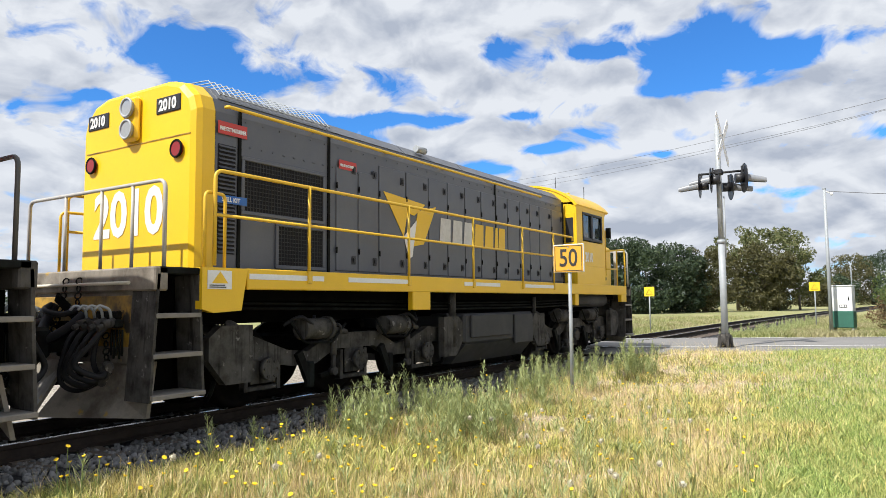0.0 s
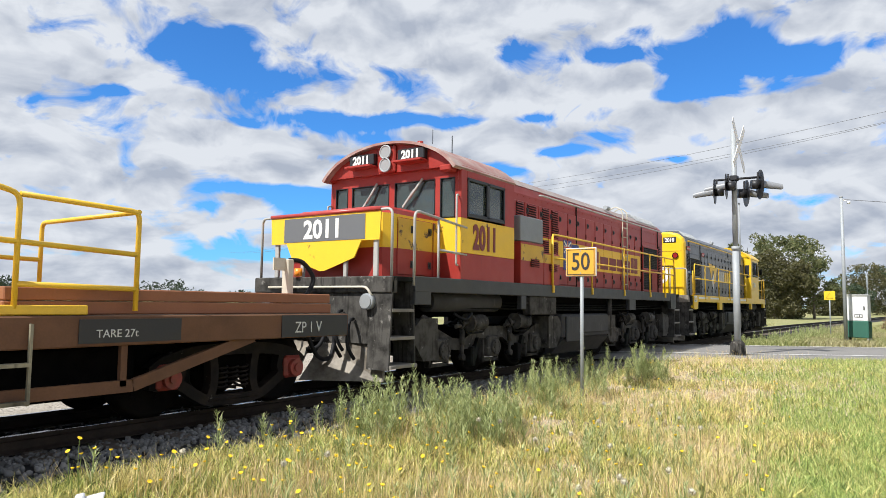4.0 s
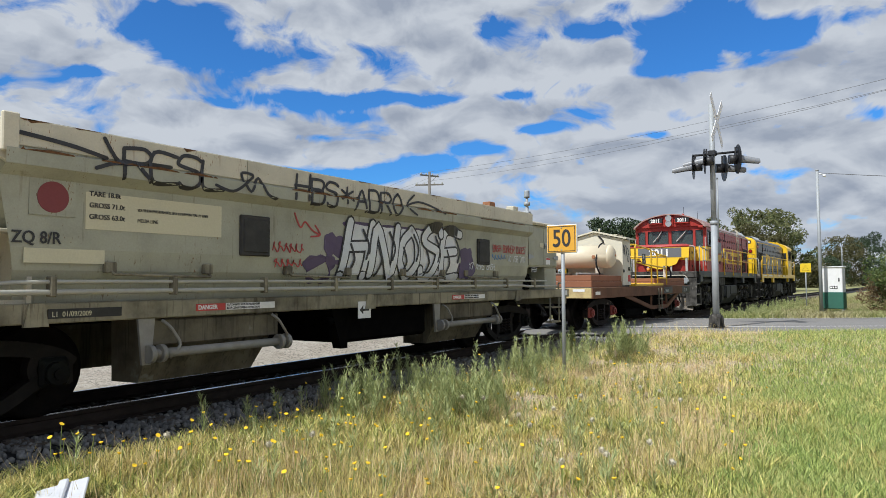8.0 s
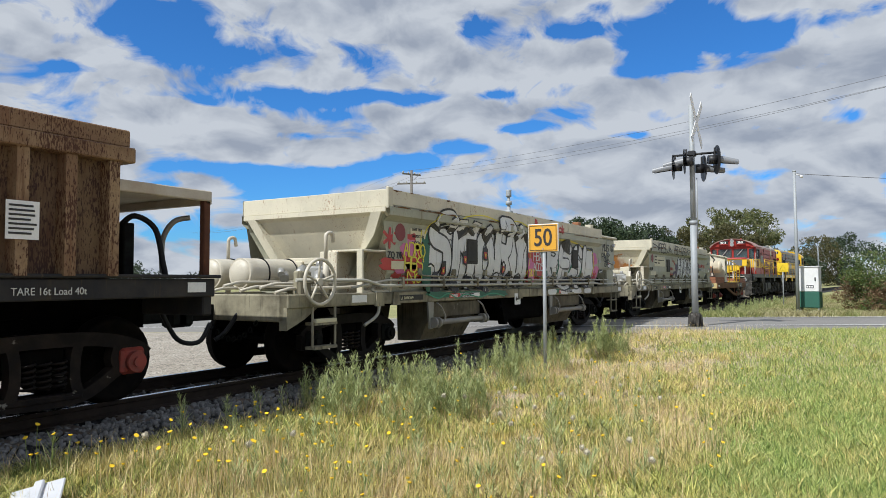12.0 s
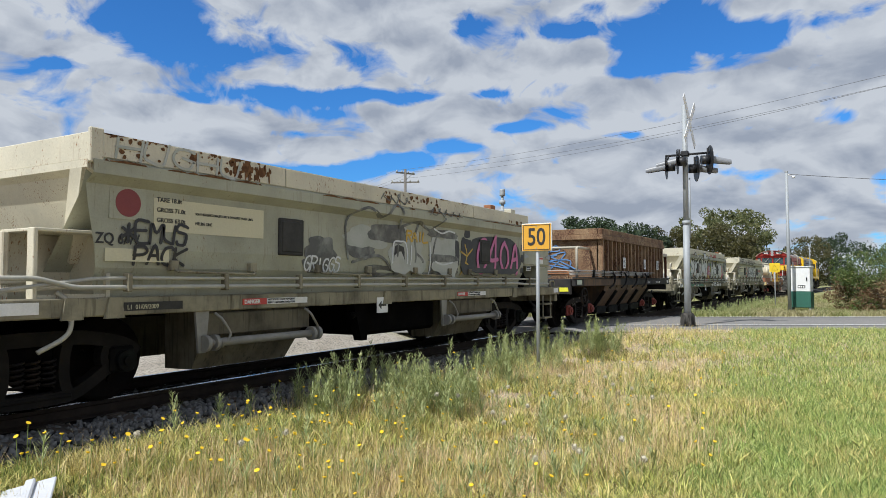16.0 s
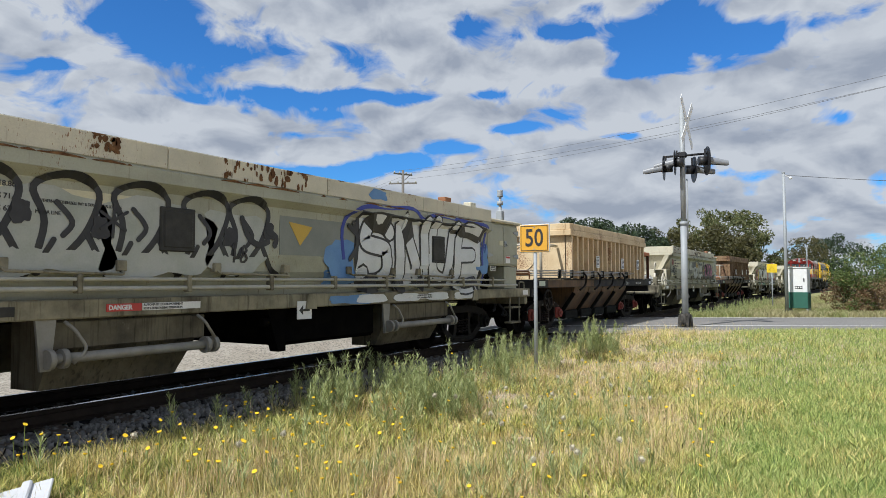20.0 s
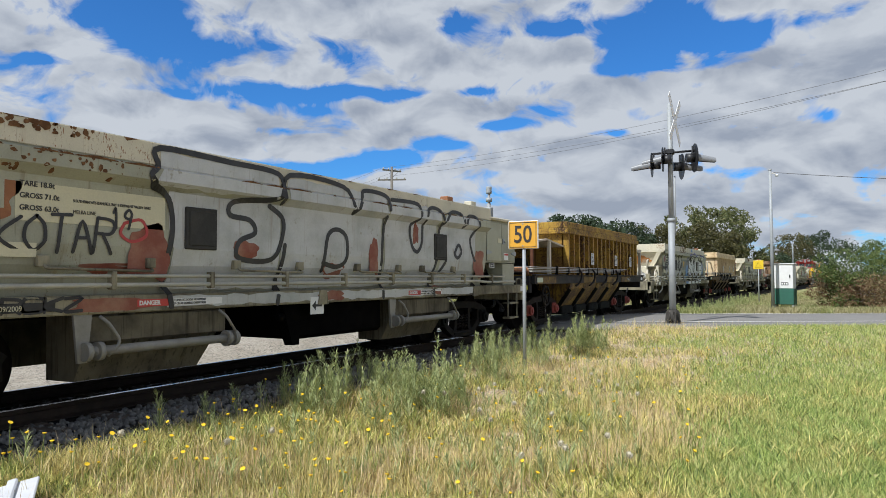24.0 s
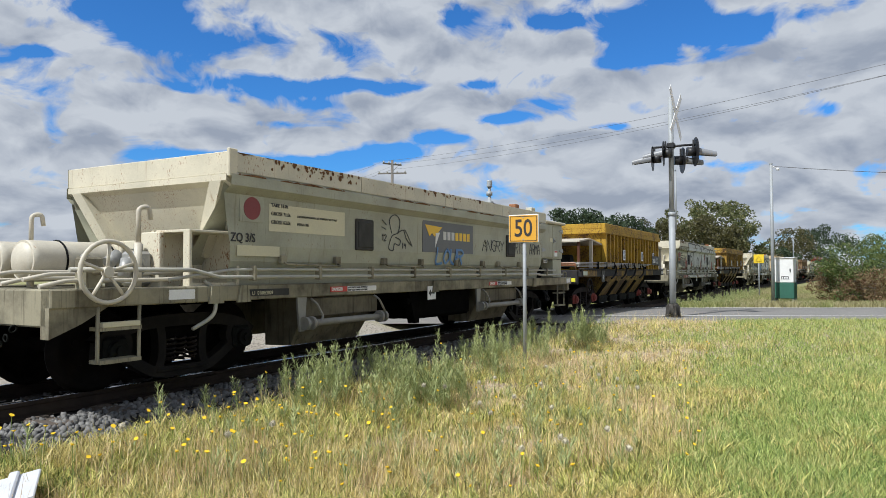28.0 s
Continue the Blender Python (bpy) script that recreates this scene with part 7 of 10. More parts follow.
    for a, b in ((5.55, 5.98), (6.0, 6.4), (5.1, 5.5)):
        d_ = part("nose_door", Geo().box(a, b, n * (ny - 0.005), n * (ny + 0.018), 1.62, 2.46, 0.008), low, w, "peeling nose door" if red else "")
        part("door_band", Geo().box(a + 0.004, b - 0.004, n * (ny + 0.014), n * (ny + 0.022), 2.0, 2.45), M_PEEL if red else bright, d_)
        part("door_latch", latch, None, d_, at=pose(a + 0.06, n * (ny + 0.022), 2.3))
        part("door_latch", latch, None, d_, at=pose(a + 0.06, n * (ny + 0.02), 1.78))
    # nose end rails with the number shield
    for s in (-1, 1):
        part("end_handrail", Geo().bent([(6.92, s * 0.2, 2.5), (6.92, s * 1.3, 2.5), (6.92, s * 1.3, 1.57)], 0.02, 8, 0.09), M_RAILGREY, w)
        part("corner_handrail", Geo().bent([(6.5, s * 1.37, 1.45), (6.5, s * 1.37, 2.52), (5.12, s * 1.37, 2.4)], 0.021, 8, 0.12).tube([(5.9, s * 1.37, 1.45), (5.9, s * 1.37, 2.48)], 0.018, 8).tube([(5.9, s * 1.37, 2.0), (5.12, s * 1.37, 1.97)], 0.018, 8), M_RAILGREY if red else rail, w)
        part("shield_post", Geo().box(6.86, 6.90, s * 0.95, s * 1.03, 1.57, 2.5, 0.008), M_RAILGREY, w)
        part("shield_post", Geo().box(6.86, 6.90, s * 0.4, s * 0.46, 1.57, 2.3), M_RAILGREY, w)
    if red:
        sh = Geo().prism([(-1.1, 2.5), (1.1, 2.5), (1.08, 2.08), (0.75, 2.08), (0.62, 1.84), (0.05, 1.66), (-0.05, 1.66), (-0.62, 1.84), (-0.75, 2.08), (-1.08, 2.08)], 6.905, 6.925)
        shield = part("number_shield", sh, M_LOCO_RY, w, "yellow shield board with white number")
        part("shield_panel", Geo().box(6.925, 6.931, -0.8, 0.82, 2.1, 2.46), M_PANELGREY, shield)
        part("lettering", text_mesh(number, 0.38, M_FIGURE, 0.004, 1.02, "CENTER", 0.012), None, shield, at=pose(6.934, 0, 2.15, 0, 0, 90))
        part("shield_cap", Geo().tube([(6.92, -1.1, 2.51), (6.92, 1.1, 2.51)], 0.03, 8), M_NOSERED, w)
        for s in (-1, 1):
            dl = part("ditch_light", Geo().disc((7.03, s * 0.98, 1.22), (1, 0, 0), 0.11, 0.09, 20), M_SILVER, w, "round ditch light")
            part("lamp_lens", Geo().disc((7.08, s * 0.98, 1.22), (1, 0, 0), 0.095, 0.02, 20), M_LAMP, dl)
        part("beacon", Geo().disc((7.0, -0.4, 1.64), (0, 0, 1), 0.06, 0.12, 14), M_BEACON, w, "orange beacon")
    # lettering, schemes
    if red:
        words(w, number, 4.95, n * (cy + 0.008), 2.09, 0.54, M_MAROON, 0.72, 1, 0.022, "road_number")
        # lost lettering stays as plain dark red blocks on the band
        x = -0.5
        for k, wd in enumerate((0.76, 0.6, 0.52, 0.46, 0.58, 0.26, 0.3)):
            g = Geo().prism([(x, 2.06), (x - wd * 0.86, 2.06), (x - wd * 0.86, 2.46 if k in (0, 5, 6) else 2.36), (x, 2.46 if k in (0, 5, 6) else 2.36)], n * (HOOD_Y + 0.019), n * (HOOD_Y + 0.023), "y")
            x -= wd
            part("brand_block", g, M_MAROON, w)
        fl = part("flag_panel", Geo().box(0.42, 0.84, n * (HOOD_Y + 0.019), n * (HOOD_Y + 0.024), 1.95, 2.58).box(0.02, 0.40, n * (HOOD_Y + 0.019), n * (HOOD_Y + 0.024), 1.97, 2.52), M_FLAGBLUE, w, "blue flag decals on the hood side")
        yy = n * (HOOD_Y + 0.027)
        cr = Geo().box(0.44, 0.82, n * (HOOD_Y + 0.024), yy, 2.4, 2.46).box(0.60, 0.66, n * (HOOD_Y + 0.024), yy, 2.3, 2.57)
        cr.beam((0.45, yy, 2.31), (0.82, yy, 2.56), 0.004, 0.03).beam((0.45, yy, 2.56), (0.82, yy, 2.31), 0.004, 0.03)
        cr.disc((0.21, yy - n * 0.001, 2.26), (0, 1, 0), 0.1, 0.004, 18)
        part("flag_cross", cr, M_WHITE, fl)
        part("flag_red_cross", Geo().box(0.44, 0.82, yy, yy + n * 0.003, 2.415, 2.445).box(0.615, 0.645, yy, yy + n * 0.003, 2.3, 2.57), M_DANGER, fl)
        for a, b in ((1.12, 1.42), (1.56, 1.86), (2.12, 2.5), (2.66, 2.96)):
            louvres(w, a, b, 2.58, 3.14, n * (HOOD_Y + 0.017), n, body, 12)
            louvres(w, a, b, 1.75, 2.5, n * (HOOD_Y + 0.020), n, body, 18)
        cab_box = part("walkway_locker", Geo().box(2.35, 3.28, n * 1.1, n * 1.37, 1.58, 2.35, 0.015).box(1.6, 2.33, n * 1.1, n * 1.37, 1.58, 2.2, 0.015), M_LOCO_R, w, "red equipment locker on the walkway")
        part("locker_band", Geo().box(2.36, 3.27, n * 1.368, n * 1.376, 2.0, 2.3).box(1.61, 2.32, n * 1.368, n * 1.376, 2.0, 2.17), M_PEEL, cab_box)
        part("grey_locker", Geo().box(2.35, 3.28, n * 1.1, n * 1.36, 2.36, 2.82, 0.015), M_GREYBOX, w, "plain grey electrical box")
        louvres(w, 2.55, 2.9, 1.9, 2.05, n * 1.377, n, M_LOCO_R, 4)
        louvres(w, 1.75, 2.1, 1.85, 2.0, n * 1.377, n, M_LOCO_R, 4)
        part("roof_ladder", ladder_geo(-2.9, n), M_PIPE, w, "cream access ladder")
        part("battery_box", Geo().box(1.75, 2.9, n * 1.2, n * 1.36, 1.02, 1.36, 0.015), M_SAND, w)
    else:
        yy = n * (HOOD_Y + 0.021)
        lg = Geo().prism([(-3.15, 2.78), (-1.95, 2.72), (-2.2, 2.45), (-2.38, 2.47), (-2.3, 2.6), (-2.55, 2.6), (-2.5, 2.2), (-2.62, 2.42)], yy, yy + n * 0.004, "y")
        part("brand_wedge", Geo().prism([(-3.2, 2.80), (-2.15, 2.72), (-2.45, 2.52), (-2.62, 2.55), (-2.72, 2.18)], yy, yy + n * 0.004, "y").prism([(-2.35, 2.60), (-1.85, 2.72), (-2.2, 2.1), (-2.5, 2.05)], yy, yy + n * 0.004, "y"), M_LOCO_Y, w, "yellow wedge emblem")
        part("brand_shard", Geo().prism([(-2.72, 2.18), (-2.38, 2.46), (-2.5, 1.9), (-2.58, 1.86)], yy, yy + n * 0.005, "y"), M_WHITE, w)
        x = -1.75
        for k, wd in enumerate((0.38, 0.36, 0.36, 0.36, 0.36, 0.14, 0.3)):
            g = Geo().prism([(x, 2.18), (x + wd * 0.84, 2.18), (x + wd * 0.88, 2.56), (x + 0.04, 2.56)], yy, yy + n * 0.004, "y")
            x += wd
            part("brand_block", g, M_STENCIL if k < 3 else M_LOCO_Y, w)
        part("sign_red", Geo().box(-6.1, -5.7, yy, yy + n * 0.006, 3.06, 3.2), M_DANGER, w, "red fire extinguisher sign")
        part("sign_red", Geo().box(-4.15, -3.8, yy, yy + n * 0.006, 2.98, 3.1), M_DANGER, w, "red fire extinguisher sign")
        words(w, "FIRE EXTINGUISHER", -6.08, yy - 0.009, 3.1, 0.06, M_WHITE, 0.68, -1, 0.002)
        words(w, "FIRE EXTINGUISHER", -4.13, yy - 0.009, 3.015, 0.045, M_WHITE, 0.68, -1, 0.002)
        part("sign_blue", Geo().box(-6.1, -5.7, n * (HOOD_Y + 0.03), n * (HOOD_Y + 0.036), 2.3, 2.39), M_SIGNBLUE, w, "blue spill kit sign")
        words(w, "SPILL KIT", -6.05, n * (HOOD_Y + 0.04), 2.32, 0.07, M_WHITE, 0.9, -1, 0.002)
        plate = part("warning_plate", Geo().box(-6.44, -6.14, -1.410, -1.401, 1.36, 1.55), M_WHITE, w)
        part("warning_triangle", Geo().prism([(-6.39, 1.42), (-6.19, 1.42), (-6.29, 1.54)], -1.415, -1.411, "y"), M_LOCO_Y, plate)
        bars(plate, "notice_lines", -6.42, -6.16, 1.37, 1.41, -1.412, 2, M_TEXT, 5)
        words(w, number, 3.75, -cy - 0.008, 2.1, 0.3, M_FIGURE, 0.8, -1, 0.006, "road_number")
        # hood end face
        words_end(w, number, -6.375, 0.1, 2.0, 0.72, M_FIGURE, 0.92, -1, 0.02, "road_number")
        for y in (-0.62, 0.72):
            nb = part("number_box", Geo().box(-6.385, -6.36, y - 0.21, y + 0.21, 3.30, 3.48, 0.008), M_BLACKP, w)
            part("lettering", text_mesh(number, 0.17, M_FIGURE, 0.004, 0.9, "CENTER", 0.006), None, nb, at=pose(-6.39, y, 3.33, 0, 0, -90))
        hh = part("headlight_housing", Geo().box(-6.44, -6.36, -0.13, 0.15, 3.05, 3.56, 0.05), M_LOCO_Y, w)
        for z in (3.18, 3.43):
            lamp = part("headlight", Geo().disc((-6.45, 0.01, z), (1, 0, 0), 0.1, 0.05, 22), M_LAMP, hh, "round headlight")
            part("lamp_rim", Geo().ring((-6.475, 0.01, z), (1, 0, 0), 0.104, 0.015, 24, 6), M_SILVER, hh)
        for y in (-0.8, 0.82):
            tl = part("marker_lamp", Geo().disc((-6.38, y, 2.87), (1, 0, 0), 0.085, 0.05, 20), M_REDLENS, w, "red marker lamp")
            part("lamp_rim", Geo().ring((-6.40, y, 2.87), (1, 0, 0), 0.09, 0.014, 22, 6), M_DARK, tl)
        part("end_seam", Geo().beam((-6.372, -1.0, 3.02), (-6.372, 0.95, 3.02), 0.01, 0.012), M_DIRTYY, w)
        part("mirror", Geo().box(5.0, 5.03, -1.55, -1.42, 2.7, 2.95, 0.01), M_DARK, w)
        part("cab_door", Geo().box(c0 - 0.012, c0 - 0.002, -1.34, -1.1, 1.62, 3.15, 0.004), M_LOCO_Y, w)
        part("door_window", Geo().box(c0 - 0.016, c0 - 0.012, -1.31, -1.13, 2.5, 3.05), M_BLACKP, w)
    TRAIN.append((w, u))
    return w


def ladder_geo(x, n):
    g = Geo()
    for k in (-0.17, 0.17):
        g.bent([(x + k, n * 1.13, 1.6), (x + k, n * 1.13, 3.62), (x + k, n * 0.95, 3.74), (x + k, n * 0.8, 3.66)], 0.016, 7, 0.1)
    for i in range(8):
        g.tube([(x - 0.17, n * 1.13, 1.75 + i * 0.24), (x + 0.17, n * 1.13, 1.75 + i * 0.24)], 0.012, 6)
    return g


M_TREADGREY = material("worn_step_tread", (0.24, 0.22, 0.19), 0.7, second=(0.14, 0.13, 0.11), scale=6, spec=0.2)
M_TANKGREY = material("grey_fuel_tank", (0.055, 0.055, 0.056), 0.6, second=(0.085, 0.083, 0.08), scale=3, streak=(0.12, 0.115, 0.11), streak_at=0.64, spec=0.12)
M_DIRTYY = material("dirty_yellow", (0.46, 0.27, 0.03), 0.6, second=(0.10, 0.07, 0.03), amount=1.0, scale=4, spots=(0.03, 0.025, 0.02), spot_at=0.62, spot_scale=3)
M_PEEL = material("peeling_yellow_band", (0.62, 0.38, 0.035), 0.55, second=(0.5, 0.3, 0.04), scale=2, spots=(0.085, 0.05, 0.038), spot_at=0.565, spot_scale=3.6)
M_PANELGREY = material("grey_number_panel", (0.13, 0.135, 0.14), 0.5)
M_GREYBOX = material("grey_box_paint", (0.22, 0.24, 0.25), 0.5, second=(0.18, 0.19, 0.2), scale=3)
M_BEACON = material("amber_plastic", (0.8, 0.25, 0.02), 0.25, bump=0.0)
M_SIGNBLUE = material("sign_blue", (0.03, 0.13, 0.42), 0.5)
M_ROOFRED = material("dusty_red_roof", (0.30, 0.15, 0.13), 0.7, second=(0.42, 0.36, 0.32), amount=0.8, scale=2.5)

locomotive("yellow_locomotive", "bright yellow and dark grey diesel locomotive on the rails", "2010", 10.95, False)
locomotive("red_locomotive", "faded red diesel locomotive with a yellow band, weathered", "2011", -4.1, True)
flat_wagon(-16.7)


# ---- the wagons in train order, with their paintwork ----
LIPS = {"ZQ 8/R": -34.84, "ZQ 7/R": -49.34, "ZQ 6/R": -75.0, "ZQ 5/R": -99.98, "ZQ 4/E": -125.28, "ZQ 3/S": -150.72}


def hoppers():
    SY = SIDE_Y - 0.006
    K, G, RD = M_SPRAYBLACK, M_SPRAYGREY, M_SPRAYRED
    w = hopper_wagon("hopper_wagon", "cream hopper wagon with black tags and rusty end", "ZQ 8/R", LIPS["ZQ 8/R"] + 4.6, 1.0)
    line_art(w, [[(-4.5, 2.40), (-4.1, 2.36), (-3.78, 2.30)], [(-3.8, 2.47), (-3.68, 2.3), (-3.55, 2.28), (-3.72, 2.26), (-3.88, 2.20)]], 0.035, K)
    tag(w, "RESL", -3.62, -2.5, 2.14, 2.44, None, K, 3, width=0.036, over=0.95)
    line_art(w, [[(-2.62, 2.2), (-2.4, 2.16), (-2.2, 2.28), (-2.12, 2.36), (-2.28, 2.36), (-2.16, 2.18), (-2.05, 2.34), (-1.92, 2.18), (-1.78, 2.14)]], 0.03, K)
    tag(w, "HBS", -1.5, -0.72, 2.16, 2.46, None, K, 5, width=0.034)
    tag(w, "*", -0.7, -0.45, 2.2, 2.4, None, K, 6, width=0.03)
    tag(w, "ADRO", -0.42, 0.62, 2.15, 2.43, None, K, 7, width=0.034)
    line_art(w, [[(0.9, 2.46), (0.72, 2.3), (0.95, 2.18)], [(0.72, 2.3), (1.0, 2.37), (1.35, 2.34), (1.72, 2.26)]], 0.03, K)
    line_art(w, [[(-1.4, 2.02), (-1.3, 1.86), (-1.22, 1.93), (-1.1, 1.84), (-0.97, 1.79)], [(-1.05, 1.9), (-0.96, 1.79), (-1.12, 1.76)]], 0.02, RD)
    scrawl(w, -1.74, -1.22, 1.55, 1.69, SY, 6, RD, 7, 0.016)
    scrawl(w, -1.72, -1.25, 1.38, 1.5, SY, 5, RD, 8, 0.016)
    patches(w, ((-0.95, 1.38, 0.5, 0.34), (-0.7, 1.62, 0.36, 0.4), (-0.1, 1.98, 0.8, 0.14), (0.9, 1.97, 1.3, 0.14), (2.55, 1.5, 0.45, 0.5), (2.1, 1.4, 0.4, 0.3)), M_SPRAYPURPLE, 2)
    coat(w, -0.5, 2.25, 1.3, 1.98, G, 4, 0.0045)
    tag(w, "HNOSE", -0.55, 2.35, 1.28, 2.02, None, M_SPRAYPALE, 11, back=K, back_bold=0.028, width=0.115, off=0.009, over=0.78, lean=0.16)
    for k in range(5):
        x = -0.45 + 0.58 * k
        line_art(w, [[(x, 1.3), (x + 0.12, 1.5), (x + 0.05, 1.7)], [(x + 0.3, 1.9), (x + 0.42, 1.7), (x + 0.36, 1.52)]], 0.035, K, 0.021)
    tag(w, "BASH BUNKER DUDES", 3.45, 4.75, 1.74, 1.86, SY, RD, 9, width=0.014)
    scrawl(w, 3.4, 3.95, 1.6, 1.7, SY, 5, M_LBLUE, 19, 0.014)
    tag(w, "VC VSB DTD", 4.0, 4.72, 1.58, 1.68, SY, G, 10, width=0.014)
    tag(w, "17 XMAS BASH", 2.6, 3.5, 1.42, 1.52, SY - 0.006, M_SPRAYPALE, 12, width=0.014)

    w = hopper_wagon("hopper_wagon", "cream hopper wagon under large silver and black graffiti", "ZQ 7/R", LIPS["ZQ 7/R"] + 4.6)
    tag(w, "*", -4.6, -4.3, 1.7, 1.98, None, RD, 41, width=0.05)
    patches(w, ((-4.3, 1.45, 0.75, 0.16), (-4.2, 1.3, 0.25, 0.1), (-3.75, 1.55, 0.7, 0.5), (-3.75, 1.3, 0.7, 0.3), (-3.9, 1.85, 0.3, 0.14)), RD, 3)
    patches(w, ((-3.95, 1.7, 0.4, 0.25), (-4.15, 1.38, 0.3, 0.12)), M_SPRAYPINK, 5, 0.0045)
    tag(w, "ADRO", -4.1, -3.5, 1.57, 1.78, SY, M_SPRAYYEL, 13, width=0.026, off=0.007)
    tag(w, "HBS", -4.08, -3.55, 1.36, 1.58, SY, M_SPRAYYEL, 14, width=0.026, off=0.007)
    tag(w, "NO", -4.0, -3.6, 1.18, 1.34, SY, M_SPRAYYEL, 15, width=0.024, off=0.007)
    line_art(w, [[(-3.6, 1.98), (-3.62, 1.7), (-3.5, 1.4), (-3.52, 1.2)], [(-3.5, 1.95), (-3.3, 2.2), (-2.9, 2.33), (-2.6, 2.22), (-2.3, 2.3), (-1.7, 2.36), (-1.0, 2.3), (-0.3, 2.36), (0.2, 2.28), (0.35, 2.1)]], 0.022, M_SPRAYYEL)
    patches(w, ((-2.9, 1.0, 1.0, 0.12), (-1.9, 0.98, 1.0, 0.1), (-1.0, 0.98, 0.8, 0.1), (-3.45, 1.5, 0.26, 0.9), (-0.2, 1.25, 1.1, 0.14), (1.3, 1.7, 0.3, 0.7), (2.3, 0.98, 1.2, 0.1)), M_SPRAYGREEN, 6, 0.003, "graffiti_shadow")
    line_art(w, [[(-3.4, 1.0), (-3.1, 0.93), (-2.8, 1.0), (-2.5, 0.92), (-2.2, 0.98), (-1.7, 0.92), (-1.2, 0.98), (-0.7, 0.92)]], 0.02, M_SPRAYTEAL, 0.008)
    coat(w, -3.42, 0.4, 1.08, 2.14, K, 80, 0.002)
    coat(w, -3.36, 0.34, 1.13, 2.08, G, 81, 0.005)
    tag(w, "SMORY", -3.42, 0.42, 1.16, 2.2, None, G, 17, back=K, back_bold=0.035, width=0.25, off=0.009, over=0.66, lean=0.05)
    for cx, cz in ((-2.95, 1.4), (-2.25, 1.6), (-1.5, 1.7), (-0.75, 1.45)):
        patches(w, ((cx, cz, 0.17, 0.24),), K, int(cx * 10), 0.024, "graffiti_eye")
        patches(w, ((cx, cz - 0.03, 0.09, 0.12),), RD, int(cx * 10), 0.027, "graffiti_eye")
        patches(w, ((cx, cz - 0.03, 0.04, 0.05),), M_SPRAYYEL, int(cx * 10), 0.030, "graffiti_eye")
    panel(w, "grey_panel", 0.42, 1.2, 1.5, 2.04, SIDE_Y, M_PANELGREY)
    patches(w, ((0.8, 1.55, 0.75, 0.55), (0.75, 1.3, 0.8, 0.24)), RD, 7, 0.008)
    patches(w, ((0.55, 1.4, 0.3, 0.5),), M_SPRAYPINK, 8, 0.0105)
    line_art(w, [[(0.42, 2.0), (0.5, 1.7), (0.36, 1.3)], [(1.3, 1.9), (1.15, 1.6), (1.24, 1.25)]], 0.022, M_SPRAYYEL, 0.012)
    tag(w, "HBA", 0.66, 1.12, 1.62, 1.80, SY, M_SPRAYPALE, 15, width=0.022, off=0.010)
    tag(w, "ADDS", 0.66, 1.18, 1.42, 1.58, SY, M_SPRAYPALE, 16, width=0.022, off=0.010)
    tag(w, "2018", 0.44, 0.86, 1.30, 1.44, SY, M_SPRAYYEL, 18, width=0.024, off=0.010)
    line_art(w, [[(1.3, 1.2), (1.35, 1.9), (1.6, 2.08), (2.4, 2.12), (3.2, 2.08), (3.7, 2.02), (4.45, 1.86), (4.4, 1.3)]], 0.025, M_SPRAYYEL, 0.005)
    coat(w, 1.4, 4.42, 1.12, 2.02, K, 82, 0.006)
    coat(w, 1.46, 4.36, 1.16, 1.96, G, 83, 0.009)
    tag(w, "RESL", 1.36, 4.36, 1.18, 2.0, None, G, 21, back=K, back_bold=0.035, width=0.21, off=0.013, over=0.7, lean=0.05)
    line_art(w, [[(1.9, 1.3), (2.05, 1.5), (2.0, 1.66)], [(2.7, 1.4), (2.85, 1.55)], [(3.4, 1.28), (3.55, 1.5)]], 0.05, M_SPRAYGREEN, 0.022)
    patches(w, ((4.5, 1.75, 0.5, 0.3), (4.6, 1.42, 0.5, 0.3)), M_SPRAYPINK, 9, 0.003)
    tag(w, "*", 4.25, 4.55, 1.5, 1.75, None, RD, 42, width=0.045)
    tag(w, "*", 4.45, 4.7, 1.22, 1.46, None, RD, 43, width=0.045)
    patches(w, ((0.62, 2.42, 0.13, 0.1), (0.78, 2.33, 0.16, 0.08), (1.0, 2.36, 0.14, 0.09), (2.5, 2.2, 0.7, 0.1), (3.3, 2.2, 0.5, 0.08), (3.9, 2.22, 0.3, 0.1)), RD, 44, 0.003, "graffiti_blot")
    tag(w, "***", 1.45, 2.2, 2.24, 2.42, None, RD, 45, width=0.04)
    for cx in (1.7, 2.45, 3.3, 4.0):
        patches(w, ((cx, 0.96, 0.5, 0.12),), G, int(cx * 9), 0.006, "graffiti_fill", 0.08)
    tag(w, "MUS", 5.4, 5.92, 1.98, 2.16, -1.312, K, 23, width=0.026)
    tag(w, "PACK", 5.3, 5.98, 1.72, 1.92, -1.312, K, 24, width=0.026)
    tag(w, "UK", 6.08, 6.32, 2.0, 2.16, -1.312, K, 26, width=0.02)
    line_art(w, [[(5.5, 1.72), (5.8, 1.70), (6.25, 1.63)]], 0.024, K, 0.003, 1.312)
    tag(w, "CRS", 5.5, 5.95, 1.57, 1.68, -1.312, K, 25, width=0.02)

    w = hopper_wagon("hopper_wagon", "cream hopper wagon with black and pink tags", "ZQ 6/W", LIPS["ZQ 6/R"] + 4.6)
    rust_specks(w, -4.45, -2.6, 2.31, 2.51, 80, 21)
    rust_specks(w, -3.0, -2.45, 2.3, 2.45, 60, 22, 0.05)
    rust_specks(w, -0.4, 1.3, 2.3, 2.46, 45, 23)
    rust_specks(w, 3.9, 4.6, 2.28, 2.36, 20, 24)
    tag(w, "*EMUS", -4.25, -3.5, 1.57, 1.76, None, K, 31, width=0.03, off=0.012)
